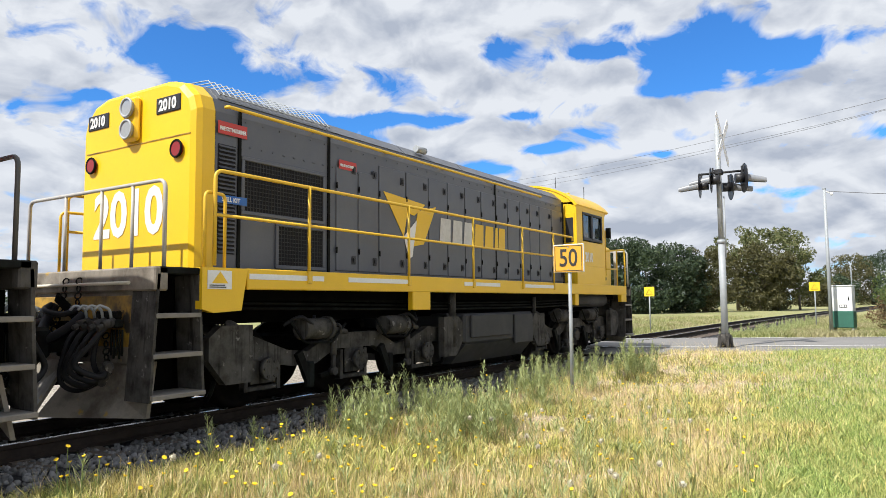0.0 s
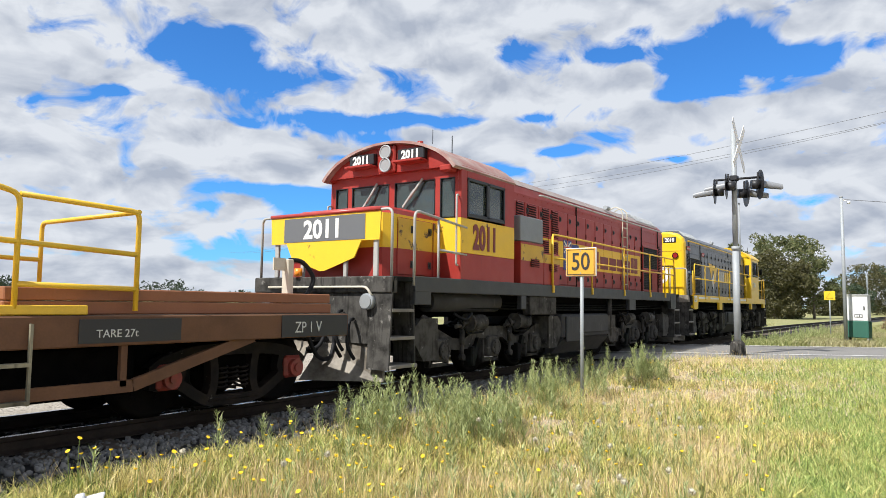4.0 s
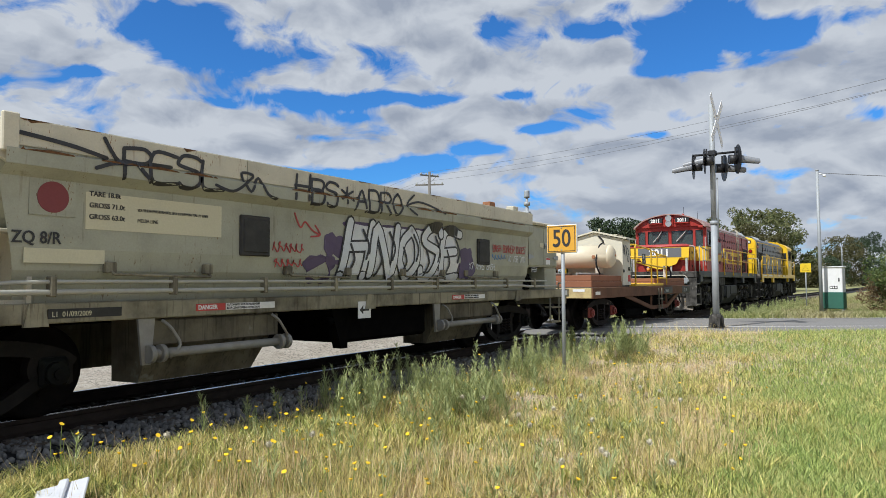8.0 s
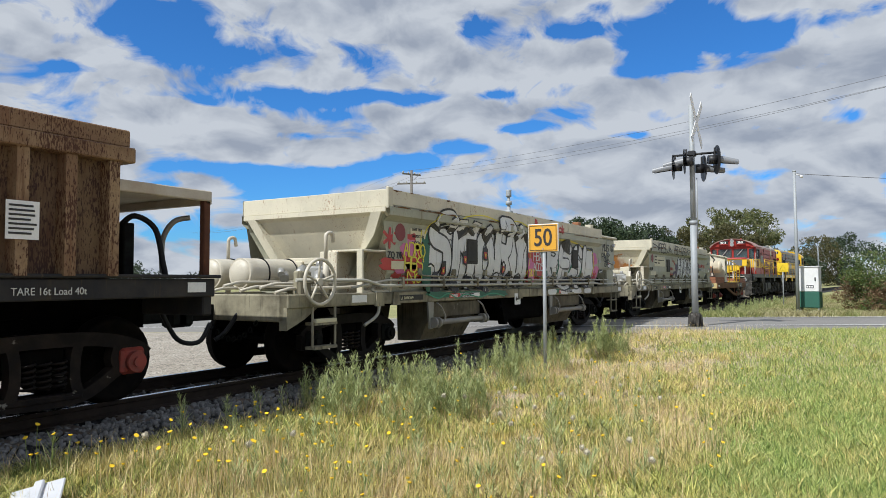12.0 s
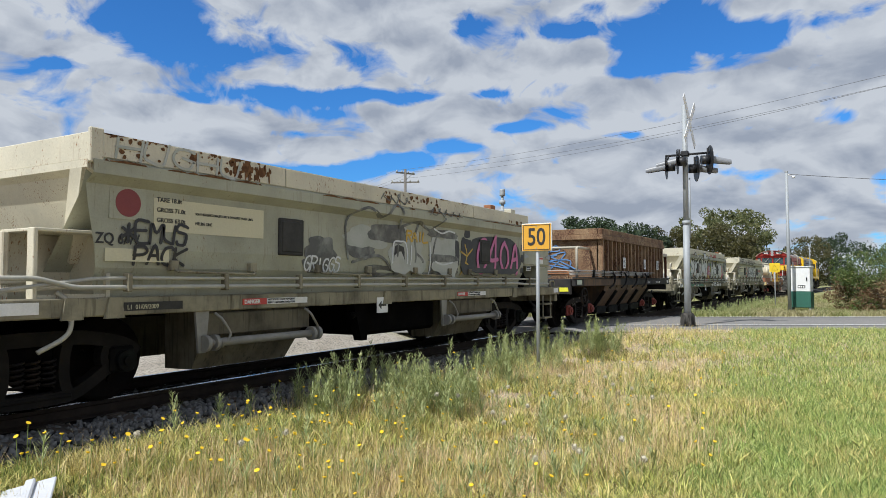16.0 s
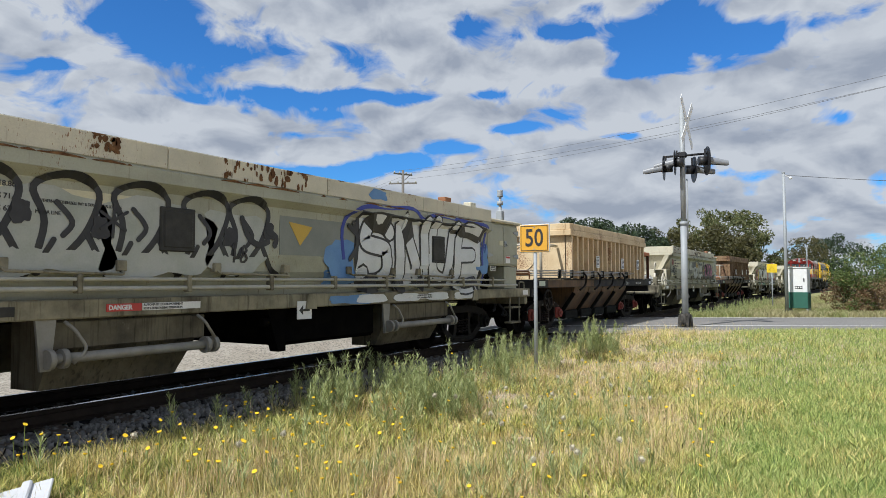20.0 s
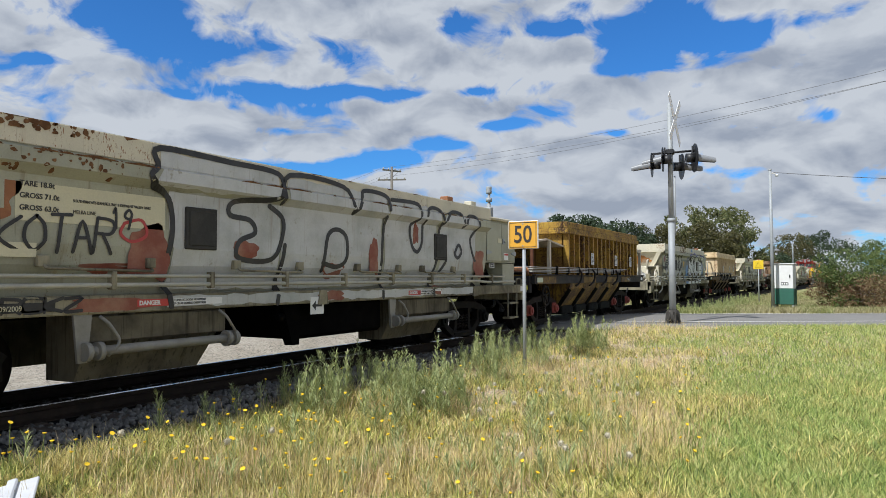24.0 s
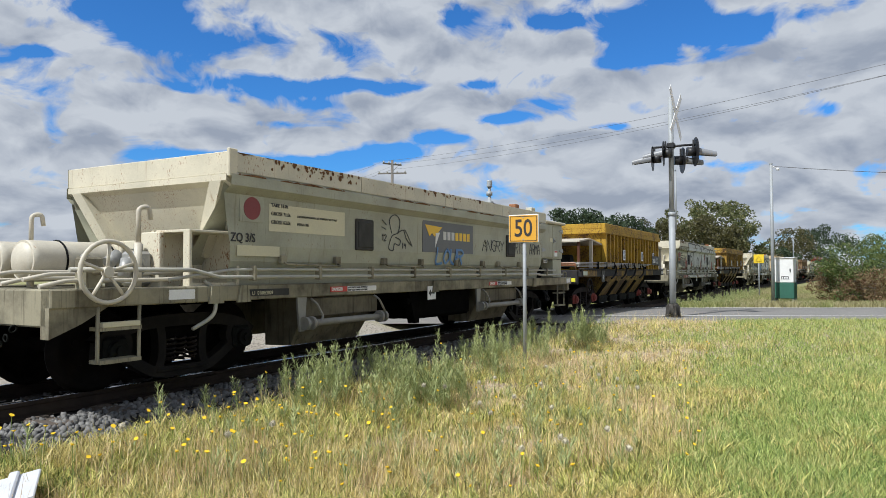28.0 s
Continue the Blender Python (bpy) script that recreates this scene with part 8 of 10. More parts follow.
    tag(w, "PACK", -4.12, -3.52, 1.36, 1.54, None, K, 32, width=0.03, off=0.018)
    tag(w, "HUGHU", -4.4, -2.9, 2.3, 2.5, None, M_SPRAYHAZE, 36, width=0.028)
    patches(w, ((-1.45, 1.6, 0.55, 0.3), (-1.5, 1.4, 0.5, 0.2), (-0.6, 1.6, 0.6, 0.2), (-0.3, 1.85, 0.7, 0.14)), M_SPRAYSMOKE, 34)
    tag(w, "GRIGGS", -1.75, -1.05, 1.32, 1.5, None, M_SPRAYPALE, 33, width=0.024, off=0.006)
    patches(w, ((0.55, 1.62, 0.9, 0.66), (1.7, 1.6, 0.9, 0.66), (-0.5, 1.8, 0.9, 0.3)), M_SPRAYHAZE, 35, 0.0035)
    line_art(w, [[(-0.9, 1.5), (-0.95, 2.0), (-0.6, 2.2), (-0.2, 2.1), (0.1, 2.3), (0.3, 2.1), (0.25, 1.3)], [(0.35, 2.0), (0.8, 2.1), (1.2, 2.0), (1.5, 2.2)], [(1.25, 1.3), (1.3, 1.7), (1.45, 2.0)], [(-0.8, 1.45), (-0.2, 1.55), (0.15, 1.35)]], 0.04, M_SPRAYSMOKE, 0.006)
    patches(w, ((0.05, 1.88, 0.95, 0.26), (-0.05, 1.34, 0.9, 0.16), (1.62, 1.96, 0.95, 0.13), (1.62, 1.56, 0.95, 0.12), (1.66, 1.36, 0.95, 0.17)), M_SPRAYSMOKE, 38, 0.0055, rough=0.14)
    patches(w, ((2.08, 1.64, 0.14, 0.48), (2.44, 2.02, 0.2, 0.16), (4.8, 1.86, 0.12, 0.11), (4.8, 1.64, 0.13, 0.16), (4.8, 1.4, 0.12, 0.11), (0.32, 1.57, 0.28, 0.3)), K, 39, 0.006, "graffiti_block", 0.1)
    line_art(w, [[(0.14, 1.4), (0.16, 1.74), (0.34, 1.78), (0.5, 1.74), (0.52, 1.4), (0.33, 1.34), (0.14, 1.4)], [(1.3, 2.03), (1.55, 1.97), (1.78, 2.02), (1.98, 2.0)], [(1.35, 1.5), (1.6, 1.46), (1.9, 1.5)], [(0.62, 1.4), (0.64, 1.72)], [(1.2, 1.3), (1.18, 1.8)]], 0.028, M_SPRAYPALE, 0.0105)
    line_art(w, [[(0.72, 1.3), (0.78, 1.6), (0.74, 1.85), (0.84, 2.08)], [(0.78, 1.62), (0.98, 1.5), (1.02, 1.3)]], 0.04, M_SPRAYSMOKE, 0.007)
    tag(w, "RAIL", 0.5, 1.12, 1.8, 1.95, None, M_SPRAYOCHRE, 46, width=0.034, off=0.0105)
    scrawl(w, -0.3, 0.5, 2.32, 2.46, -1.468, 4, M_SPRAYSMOKE, 48, 0.02)
    scrawl(w, 1.0, 2.1, 2.22, 2.36, -1.484, 5, M_SPRAYSMOKE, 49, 0.02)
    patches(w, ((3.62, 1.66, 2.15, 0.7),), K, 50, 0.004, "graffiti_block", 0.08)
    patches(w, ((2.42, 1.62, 0.42, 0.62),), K, 51, 0.0075, "graffiti_block", 0.1)
    line_art(w, [[(2.25, 1.3), (2.42, 1.62), (2.35, 1.82)], [(2.42, 1.62), (2.2, 1.7)], [(2.42, 1.62), (2.62, 1.75)], [(2.4, 1.5), (2.6, 1.4)]], 0.028, M_SPRAYOCHRE, 0.009)
    tag(w, "C40A", 2.75, 4.65, 1.36, 1.96, None, M_SPRAYPINK, 37, width=0.075, off=0.015, over=0.7)

    w = hopper_wagon("hopper_wagon", "cream hopper wagon with black script and a blue piece", "ZQ 5/R", LIPS["ZQ 5/R"] + 4.6, 1.0)
    patches(w, ((-3.3, 1.62, 1.2, 0.72), (-2.2, 1.62, 1.3, 0.74), (-1.2, 1.62, 0.9, 0.66)), M_SPRAYHAZE, 40, 0.003, rough=0.15)
    for k, x in enumerate((-4.15, -3.45, -2.72, -1.95, -1.35)):
        line_art(w, [[(x, 1.25), (x + 0.12, 1.7), (x + 0.02, 2.0), (x + 0.3, 2.12), (x + 0.6, 2.0), (x + 0.5, 1.66), (x + 0.3, 1.42)], [(x + 0.5, 1.62), (x + 0.66, 1.36), (x + 0.8, 1.28)]], 0.062, K, 0.006)
        line_art(w, [[(x + 0.22, 1.88), (x + 0.36, 1.72), (x + 0.28, 1.6)], [(x + 0.12, 1.42), (x + 0.2, 1.56)]], 0.05, K, 0.010)
        patches(w, ((x + 0.62, 1.78 - 0.1 * (k % 2), 0.16, 0.2),), K, 60 + k, 0.012, "graffiti_blot")
    rust_specks(w, -3.0, -2.7, 2.36, 2.48, 30, 28, 0.02)
    rust_specks(w, -1.5, -0.2, 2.3, 2.5, 60, 29, 0.05)
    tag(w, "*", -4.2, -3.85, 1.5, 1.8, None, K, 44, width=0.03, off=0.014)
    tag(w, "*", -2.85, -2.55, 1.62, 1.92, None, K, 47, width=0.03, off=0.014)
    line_art(w, [[(-1.15, 1.9), (-1.05, 1.7), (-0.9, 1.62), (-0.75, 1.66)], [(-0.75, 1.78), (-0.62, 1.72), (-0.64, 1.62)]], 0.07, K, 0.012)
    tag(w, "18", -1.32, -1.05, 1.42, 1.62, None, K, 42, width=0.03, off=0.016)
    panel(w, "grey_panel", -0.55, 1.2, 1.52, 2.02, SIDE_Y + 0.001, M_PANELFADE, "faded grey emblem panel")
    part("emblem_wedge", Geo().prism([(-0.4, 1.92), (0.02, 1.88), (-0.06, 1.78), (-0.2, 1.64)], SY - 0.004, SY, "y"), M_SPRAYOCHRE, w)
    patches(w, ((0.6, 1.5, 0.6, 0.5), (0.7, 1.25, 0.8, 0.24), (1.3, 2.42, 0.4, 0.14), (2.4, 2.2, 0.8, 0.12), (4.7, 1.6, 0.5, 0.5), (3.7, 2.2, 1.0, 0.12), (0.9, 0.96, 1.0, 0.12)), M_LBLUE, 6)
    line_art(w, [[(0.7, 1.3), (0.62, 1.9), (0.9, 2.2), (1.6, 2.26), (2.2, 2.3), (2.5, 2.16), (2.9, 2.26), (4.0, 2.22), (4.75, 2.16), (4.7, 1.6), (4.85, 1.2)]], 0.06, M_SPRAYBLUE2, 0.004)
    coat(w, 0.9, 4.66, 1.1, 2.18, K, 84, 0.005)
    coat(w, 0.96, 4.6, 1.15, 2.13, M_SPRAYPALE, 85, 0.008)
    tag(w, "SNUE", 0.95, 4.6, 1.2, 2.08, None, M_SPRAYPALE, 45, back=K, back_bold=0.035, width=0.22, off=0.013, over=0.68)
    line_art(w, [[(0.78, 1.5), (0.95, 1.72), (0.85, 2.0)], [(0.75, 1.95), (1.0, 1.8)]], 0.07, K, 0.013)
    for cx in (1.3, 2.2, 3.1, 4.0):
        patches(w, ((cx, 0.96, 0.7, 0.12),), M_SPRAYPALE, int(cx * 9), 0.006, "graffiti_fill", 0.08)
    tag(w, "19", 4.62, 4.85, 1.74, 1.9, None, M_SPRAYBLUE2, 46, width=0.02, off=0.008)

    w = hopper_wagon("hopper_wagon", "cream hopper wagon with tall silver letters in black outline", "ZQ 4/E", LIPS["ZQ 4/E"] + 4.6)
    patches(w, ((-4.2, 1.9, 0.6, 0.5), (-4.0, 2.2, 0.8, 0.1)), M_RUST, 55, 0.002, "rust_stain")
    rust_specks(w, -4.5, -3.3, 2.42, 2.515, 70, 24, 0.01)
    rust_specks(w, -4.5, -3.0, 2.08, 2.28, 60, 25)
    tag(w, "KOTAR", -4.05, -3.0, 1.42, 1.72, None, K, 51, width=0.03, off=0.009)
    tag(w, "19", -3.05, -2.82, 1.66, 1.86, None, K, 57, width=0.024, off=0.009)
    tag(w, "REKZ", -4.0, -3.3, 0.92, 1.03, None, K, 52, width=0.03, off=0.003)
    patches(w, ((-2.62, 1.45, 0.45, 0.5), (-2.85, 1.28, 0.8, 0.14), (-3.0, 0.96, 0.8, 0.12)), M_BROWNSPRAY, 58)
    line_art(w, [[(-2.9, 1.72), (-2.72, 1.76), (-2.66, 1.62), (-2.82, 1.55), (-2.94, 1.62), (-2.9, 1.72)]], 0.03, RD, 0.005)
    coat(w, -2.6, -0.92, 2.1, 2.46, M_SPRAYSILVER, 70)
    coat(w, -2.38, -0.8, 1.07, 2.1, M_SPRAYSILVER, 71)
    coat(w, -0.78, 1.36, 1.07, 2.42, M_SPRAYSILVER, 72)
    coat(w, 1.44, 2.95, 1.07, 2.36, M_SPRAYSILVER, 73)
    coat(w, 3.08, 4.4, 1.07, 2.3, M_SPRAYSILVER, 74)
    coat(w, -2.38, 4.4, 0.9, 1.04, M_SPRAYSILVER, 75)
    line_art(w, [[(-2.62, 2.1), (-2.7, 2.2), (-2.62, 2.3), (-2.6, 2.47), (-1.7, 2.46), (-0.95, 2.43), (-0.88, 2.2), (-1.0, 2.12), (-1.55, 2.05), (-1.6, 1.9), (-1.3, 1.86), (-1.22, 1.72), (-1.45, 1.62), (-1.5, 1.46), (-1.3, 1.4), (-0.95, 1.42), (-0.8, 1.6), (-0.75, 1.9), (-1.0, 2.05)],
                 [(-2.62, 2.1), (-2.42, 2.0), (-2.36, 1.7), (-2.42, 1.3), (-2.36, 0.92)], [(-0.84, 0.9), (-0.78, 1.2), (-0.72, 1.6)]], 0.06, K, 0.008)
    line_art(w, [[(-0.82, 2.1), (-0.75, 2.44), (0.3, 2.42), (0.55, 2.16), (0.62, 2.1), (0.72, 2.3), (0.78, 2.42), (1.3, 2.4), (1.42, 2.2), (1.36, 1.6), (1.4, 0.92)], [(0.02, 1.3), (0.1, 1.75), (0.3, 1.85), (0.5, 1.75), (0.5, 1.45), (0.3, 1.35), (0.02, 1.4)]], 0.06, K, 0.008)
    line_art(w, [[(1.46, 2.36), (2.2, 2.36), (2.3, 2.15), (2.12, 2.0), (2.2, 1.7), (2.36, 1.62), (2.5, 1.8), (2.5, 2.2), (2.62, 2.34), (2.95, 2.3), (3.05, 2.1), (2.98, 1.5), (2.85, 1.2), (2.9, 0.92)]], 0.06, K, 0.008)
    line_art(w, [[(3.1, 2.1), (3.3, 2.32), (3.7, 2.3), (3.85, 2.1), (3.95, 2.3), (4.3, 2.28), (4.4, 2.1), (4.2, 1.9), (4.32, 1.6), (4.5, 1.35), (4.4, 1.0)], [(3.6, 1.62), (3.75, 1.78), (3.86, 1.66), (3.72, 1.55), (3.6, 1.62)], [(3.1, 1.3), (3.3, 1.5), (3.25, 1.7)]], 0.06, K, 0.008)
    patches(w, ((-1.36, 1.52, 0.36, 0.2), (0.25, 1.3, 0.4, 0.2), (1.15, 1.5, 0.22, 0.5), (2.3, 1.9, 0.16, 0.3), (4.55, 1.45, 0.4, 0.5), (0.2, 0.97, 0.5, 0.12), (3.0, 1.0, 0.3, 0.14)), M_BROWNSPRAY, 59, 0.0065)

    w = hopper_wagon("hopper_wagon", "cream hopper wagon with a grey and yellow emblem panel", "ZQ 3/S", LIPS["ZQ 3/S"] + 4.6)
    line_art(w, [[(-1.3, 1.78), (-1.36, 1.98), (-1.22, 2.06), (-1.08, 1.98), (-1.12, 1.8), (-1.28, 1.74), (-1.36, 1.62), (-1.38, 1.54), (-1.26, 1.52), (-1.22, 1.62), (-1.1, 1.6), (-1.06, 1.68), (-1.2, 1.72)], [(-1.14, 1.78), (-0.98, 1.84), (-0.88, 1.7), (-0.72, 1.6)], [(-0.98, 1.84), (-0.9, 1.82), (-0.72, 1.6)],
                 [(-1.55, 1.96), (-1.45, 1.9)], [(-1.56, 1.86), (-1.46, 1.83)]], 0.014, K)
    rust_specks(w, -4.0, -2.2, 2.38, 2.515, 60, 26, 0.01)
    rust_specks(w, -1.2, 1.5, 2.42, 2.515, 40, 27)
    tag(w, "12", -1.56, -1.44, 1.66, 1.75, None, K, 64, width=0.012)
    tag(w, "19", -1.02, -0.9, 1.56, 1.64, None, K, 65, width=0.012)
    tag(w, "ANGRY", 1.8, 2.8, 1.6, 1.8, None, K, 62, width=0.016)
    tag(w, "RIDL ARMA", 3.35, 4.75, 1.58, 1.8, None, K, 63, width=0.016)
    panel(w, "emblem_panel", -0.40, 1.40, 1.52, 2.04, SIDE_Y - 0.002, M_PANELGREY, "grey emblem panel")
    part("emblem_wedge", Geo().prism([(-0.32, 1.97), (0.24, 1.95), (0.08, 1.84), (-0.02, 1.78), (-0.1, 1.84), (-0.18, 1.78)], SY - 0.006, SY - 0.002, "y"), M_LOCO_Y, w)
    part("emblem_wedge", Geo().prism([(0.02, 1.84), (0.16, 1.86), (0.0, 1.6)], SY - 0.008, SY - 0.004, "y"), M_WHITE, w)
    tag(w, "LOUR", 0.05, 1.0, 1.34, 1.6, None, M_LBLUE, 61, width=0.04, off=0.014)
    x = 0.28
    for k in range(7):
        g = Geo().box(x, x + 0.105, SY - 0.006, SY - 0.002, 1.74, 1.88)
        x += 0.145
        part("emblem_block", g, M_STENCIL if k < 3 else M_LOCO_Y, w)


M_SPRAYPALE = material("spray_white", (0.66, 0.68, 0.68), 0.5, second=(0.5, 0.52, 0.53), scale=3)
M_SPRAYSILVER = material("worn_silver_spray", (0.52, 0.53, 0.52), 0.45, second=(0.36, 0.37, 0.35), amount=0.9, scale=2.2, streak=(0.3, 0.25, 0.2), streak_at=0.6, spots=(0.34, 0.33, 0.28), spot_at=0.62)
M_SPRAYSMOKE = material("faded_black_spray", (0.09, 0.09, 0.085), 0.6, second=(0.26, 0.27, 0.24), amount=0.9, scale=5)
M_SPRAYOCHRE = material("spray_ochre", (0.55, 0.36, 0.05), 0.55, second=(0.42, 0.3, 0.08), scale=4)
M_SPRAYTEAL = material("spray_teal", (0.06, 0.28, 0.17), 0.55)
M_BROWNSPRAY = material("thin_red_brown_spray", (0.22, 0.06, 0.035), 0.6, second=(0.32, 0.16, 0.1), amount=0.9, scale=4)
M_PANELFADE = material("faded_grey_panel", (0.20, 0.215, 0.19), 0.6, second=(0.27, 0.28, 0.24), scale=3)
M_SPRAYHAZE = material("thin_silver_spray", (0.42, 0.43, 0.39), 0.5, second=(0.33, 0.35, 0.29), amount=0.9, scale=3)
M_SPRAYBLUE2 = material("spray_ultramarine", (0.03, 0.05, 0.30), 0.5)


def ores():
    W = M_STENCIL
    for lip, name, label, paint, roof, canopy, under, codes in (
        ("ZQ 7/R", "ore_wagon", "rust-brown ribbed ore wagon with streaked sides", M_BROWN, M_CANOPY, False, M_OCHRE, (("ZH 6 E", 1.9, 1.09, 0.13, W), ("TARE 16t Load 40t", 3.0, 1.1, 0.09, W))),
        ("ZQ 6/R", "ore_wagon", "cream ribbed ore wagon with rust streaks", M_TANCREAM, M_ORANGE, False, M_OCHRE, (("ZH 5 S", 1.9, 1.09, 0.13, W), ("TARE 16t Load 40t", 3.0, 1.1, 0.09, W))),
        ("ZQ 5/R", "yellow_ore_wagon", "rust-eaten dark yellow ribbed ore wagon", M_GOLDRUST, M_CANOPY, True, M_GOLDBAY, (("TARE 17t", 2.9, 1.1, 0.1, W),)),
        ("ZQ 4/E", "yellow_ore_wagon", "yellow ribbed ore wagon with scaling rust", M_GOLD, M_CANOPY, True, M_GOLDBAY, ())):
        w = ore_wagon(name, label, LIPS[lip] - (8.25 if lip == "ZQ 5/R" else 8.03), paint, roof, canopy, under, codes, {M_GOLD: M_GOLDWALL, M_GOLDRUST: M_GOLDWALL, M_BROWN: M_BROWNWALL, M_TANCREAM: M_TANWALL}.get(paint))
        if lip == "ZQ 4/E":
            panel(w, "stencil_board", 2.82, 4.02, 1.42, 1.75, -1.43, M_BLACKP, "black stencilled number board")
            words(w, "ZH3A", 2.87, -1.442, 1.50, 0.22, M_WHITE, 0.8, bold=0.004)
            words(w, "L·45T", 3.47, -1.442, 1.61, 0.12, M_WHITE, 0.85)
            words(w, "T·17T", 3.47, -1.442, 1.47, 0.12, M_WHITE, 0.85)
            panel(w, "letter_plate", -3.3, -2.95, 0.9, 1.22, -1.372, M_BLACKP)
            words(w, "B", -3.2, -1.384, 0.97, 0.18, M_WHITE)
        if lip == "ZQ 7/R":
            g = Geo()
            rnd = random.Random(9)
            for i in range(5):
                stroke(g, [(rnd.uniform(-1, 1), rnd.uniform(1.4, 2.2)) for _ in range(4)], 0.03, 0)
            ob = part("graffiti_tag", g, M_LBLUE, w, at=pose(-3.02, 0, 0, 0, 0, -90))


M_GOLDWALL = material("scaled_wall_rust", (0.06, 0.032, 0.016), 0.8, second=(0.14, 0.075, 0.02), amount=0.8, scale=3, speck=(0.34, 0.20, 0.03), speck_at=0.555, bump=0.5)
M_BROWNWALL = material("brown_wall_rust", (0.17, 0.11, 0.055), 0.8, second=(0.085, 0.042, 0.022), amount=0.9, scale=1.6, speck=(0.045, 0.02, 0.012), speck_at=0.54, streak=(0.09, 0.04, 0.022), streak_at=0.56, bump=0.4)
# rib cream darkened to paint in the recess shade, with rust flakes and streaks
M_TANWALL = material("shaded_streaked_cream_wall", (0.50, 0.37, 0.20), 0.7, second=(0.34, 0.22, 0.105), amount=0.8, scale=2, speck=(0.13, 0.055, 0.028), speck_at=0.60, streak=(0.18, 0.085, 0.04), streak_at=0.54, spec=0.2)
# wagon yellow darkened for the shade on inward-sloping bays, plus grime and rust
M_GOLDBAY = material("shaded_grimy_yellow_bays", (0.30, 0.185, 0.025), 0.7, second=(0.06, 0.04, 0.02), amount=0.9, scale=2.2, speck=(0.04, 0.02, 0.012), speck_at=0.53, streak=(0.05, 0.032, 0.02), streak_at=0.55)
# grimy ochre, its base lowered to include the shade under the sloping bays
M_OCHRE = material("shaded_ochre_grime", (0.15, 0.085, 0.035), 0.7, second=(0.035, 0.022, 0.014), amount=0.9, scale=1.6, streak=(0.05, 0.035, 0.025), streak_at=0.5)

hoppers()
ores()


# ---- signs, masts and poles ----
M_SIGN = material("amber_sign_face", (0.72, 0.38, 0.04), 0.45, second=(0.66, 0.34, 0.04), scale=4, bump=0.0, grain=0.03)
M_SIGNY = material("yellow_sign_face", (0.78, 0.55, 0.02), 0.45, bump=0.0, grain=0.03)
M_CONC = material("pale_concrete", (0.42, 0.42, 0.39), 0.8, second=(0.32, 0.32, 0.3), scale=6)
M_GREENBOX = material("green_cabinet_paint", (0.035, 0.13, 0.09), 0.5, second=(0.03, 0.10, 0.075), scale=3)
M_POLEWOOD = material("weathered_pole_wood", (0.17, 0.155, 0.135), 0.85, second=(0.11, 0.1, 0.085), scale=4, bump=0.4)
M_WIRE = material("aluminium_wire", (0.12, 0.12, 0.125), 0.5)
R = Vector((ST, -CT, 0))        # along the road, to the viewer's right
F = Vector((CT, ST, 0))         # away from the viewer


def speed_sign():
    x, y = 10.5, 4.4
    w = thing("speed_sign", "amber square speed board marked 50 on a galvanised post", "sign", m=pose(x, y, 0))
    part("post", Geo().tube([(0.03, 0, -0.45), (0.03, 0, 2.0)], 0.03, 12), M_SILVER, w)
    part("panel_rim", Geo().box(-0.012, 0.022, -0.262, 0.262, 1.67, 2.13, 0.008), M_WHITE, w, "white rim of the board")
    part("panel", Geo().box(-0.018, -0.012, -0.25, 0.25, 1.682, 2.118), M_SIGN, w)
    b = Geo()
    for a, c, d, e in ((-0.235, 0.235, 2.095, 2.105), (-0.235, 0.235, 1.695, 1.705), (-0.235, -0.225, 1.705, 2.095), (0.225, 0.235, 1.705, 2.095)):
        b.box(-0.021, -0.018, a, c, d, e)
    part("border", b, M_TEXT, w)
    words_end(w, "50", -0.022, 0, 1.775, 0.40, M_TEXT, 0.82, -1, 0.004)
    bolt = Geo().disc((-0.02, 0, 0), (1, 0, 0), 0.012, 0.008, 8).mesh("bolt", M_SILVER)
    for y_, z_ in ((0, 2.08), (0, 1.72)):
        part("bolt", bolt, None, w, at=pose(0, y_, z_))


def lamp_head(parent, c, d, disc_r=0.3):
    """One flashing-light unit: body, round backboard, long hood, facing d."""
    c, d = Vector(c), Vector(d).normalized()
    unit = part("light_unit", Geo().disc(c - d * 0.06, d, 0.12, 0.22, 18).box(c.x - 0.02, c.x + 0.02, c.y - 0.02, c.y + 0.02, c.z + 0.1, c.z + 0.32), M_BLACKP, parent, "black flashing-light unit")
    part("backboard", Geo().disc(c + d * 0.05, d, disc_r, 0.012, 30), M_BLACKP, unit, "round black backboard")
    hood = Geo()
    s = d.cross(Vector((0, 0, 1))).normalized()
    secs = []
    for k, (dist, r) in enumerate(((0.06, 0.11), (0.58, 0.075))):
        ring = []
        for j in range(13):
            a = math.pi * (-0.25 + 1.5 * j / 12)
            drop = -0.08 * k
            ring.append(c + d * dist + s * (r * math.cos(a)) + Vector((0, 0, r * math.sin(a) + drop)))
        secs.append(ring)
    hood.loft(secs, closed=False, caps=False, smooth=True)
    hood.loft([[p + Vector((0, 0, 0.006)) + (p - c - d * (p - c).dot(d)).normalized() * 0.006 for p in ring] for ring in secs], closed=False, caps=False, smooth=True)
    part("hood", hood, M_HOOD, unit, "long grey hood")
    part("lens", Geo().disc(c + d * 0.1, d, 0.1, 0.02, 20), M_REDLENS, unit)


# hood colour lightened to paint in the sky's reflection
M_HOOD = material("sky_sheen_hood", (0.24, 0.25, 0.265), 0.4, bump=0.0)


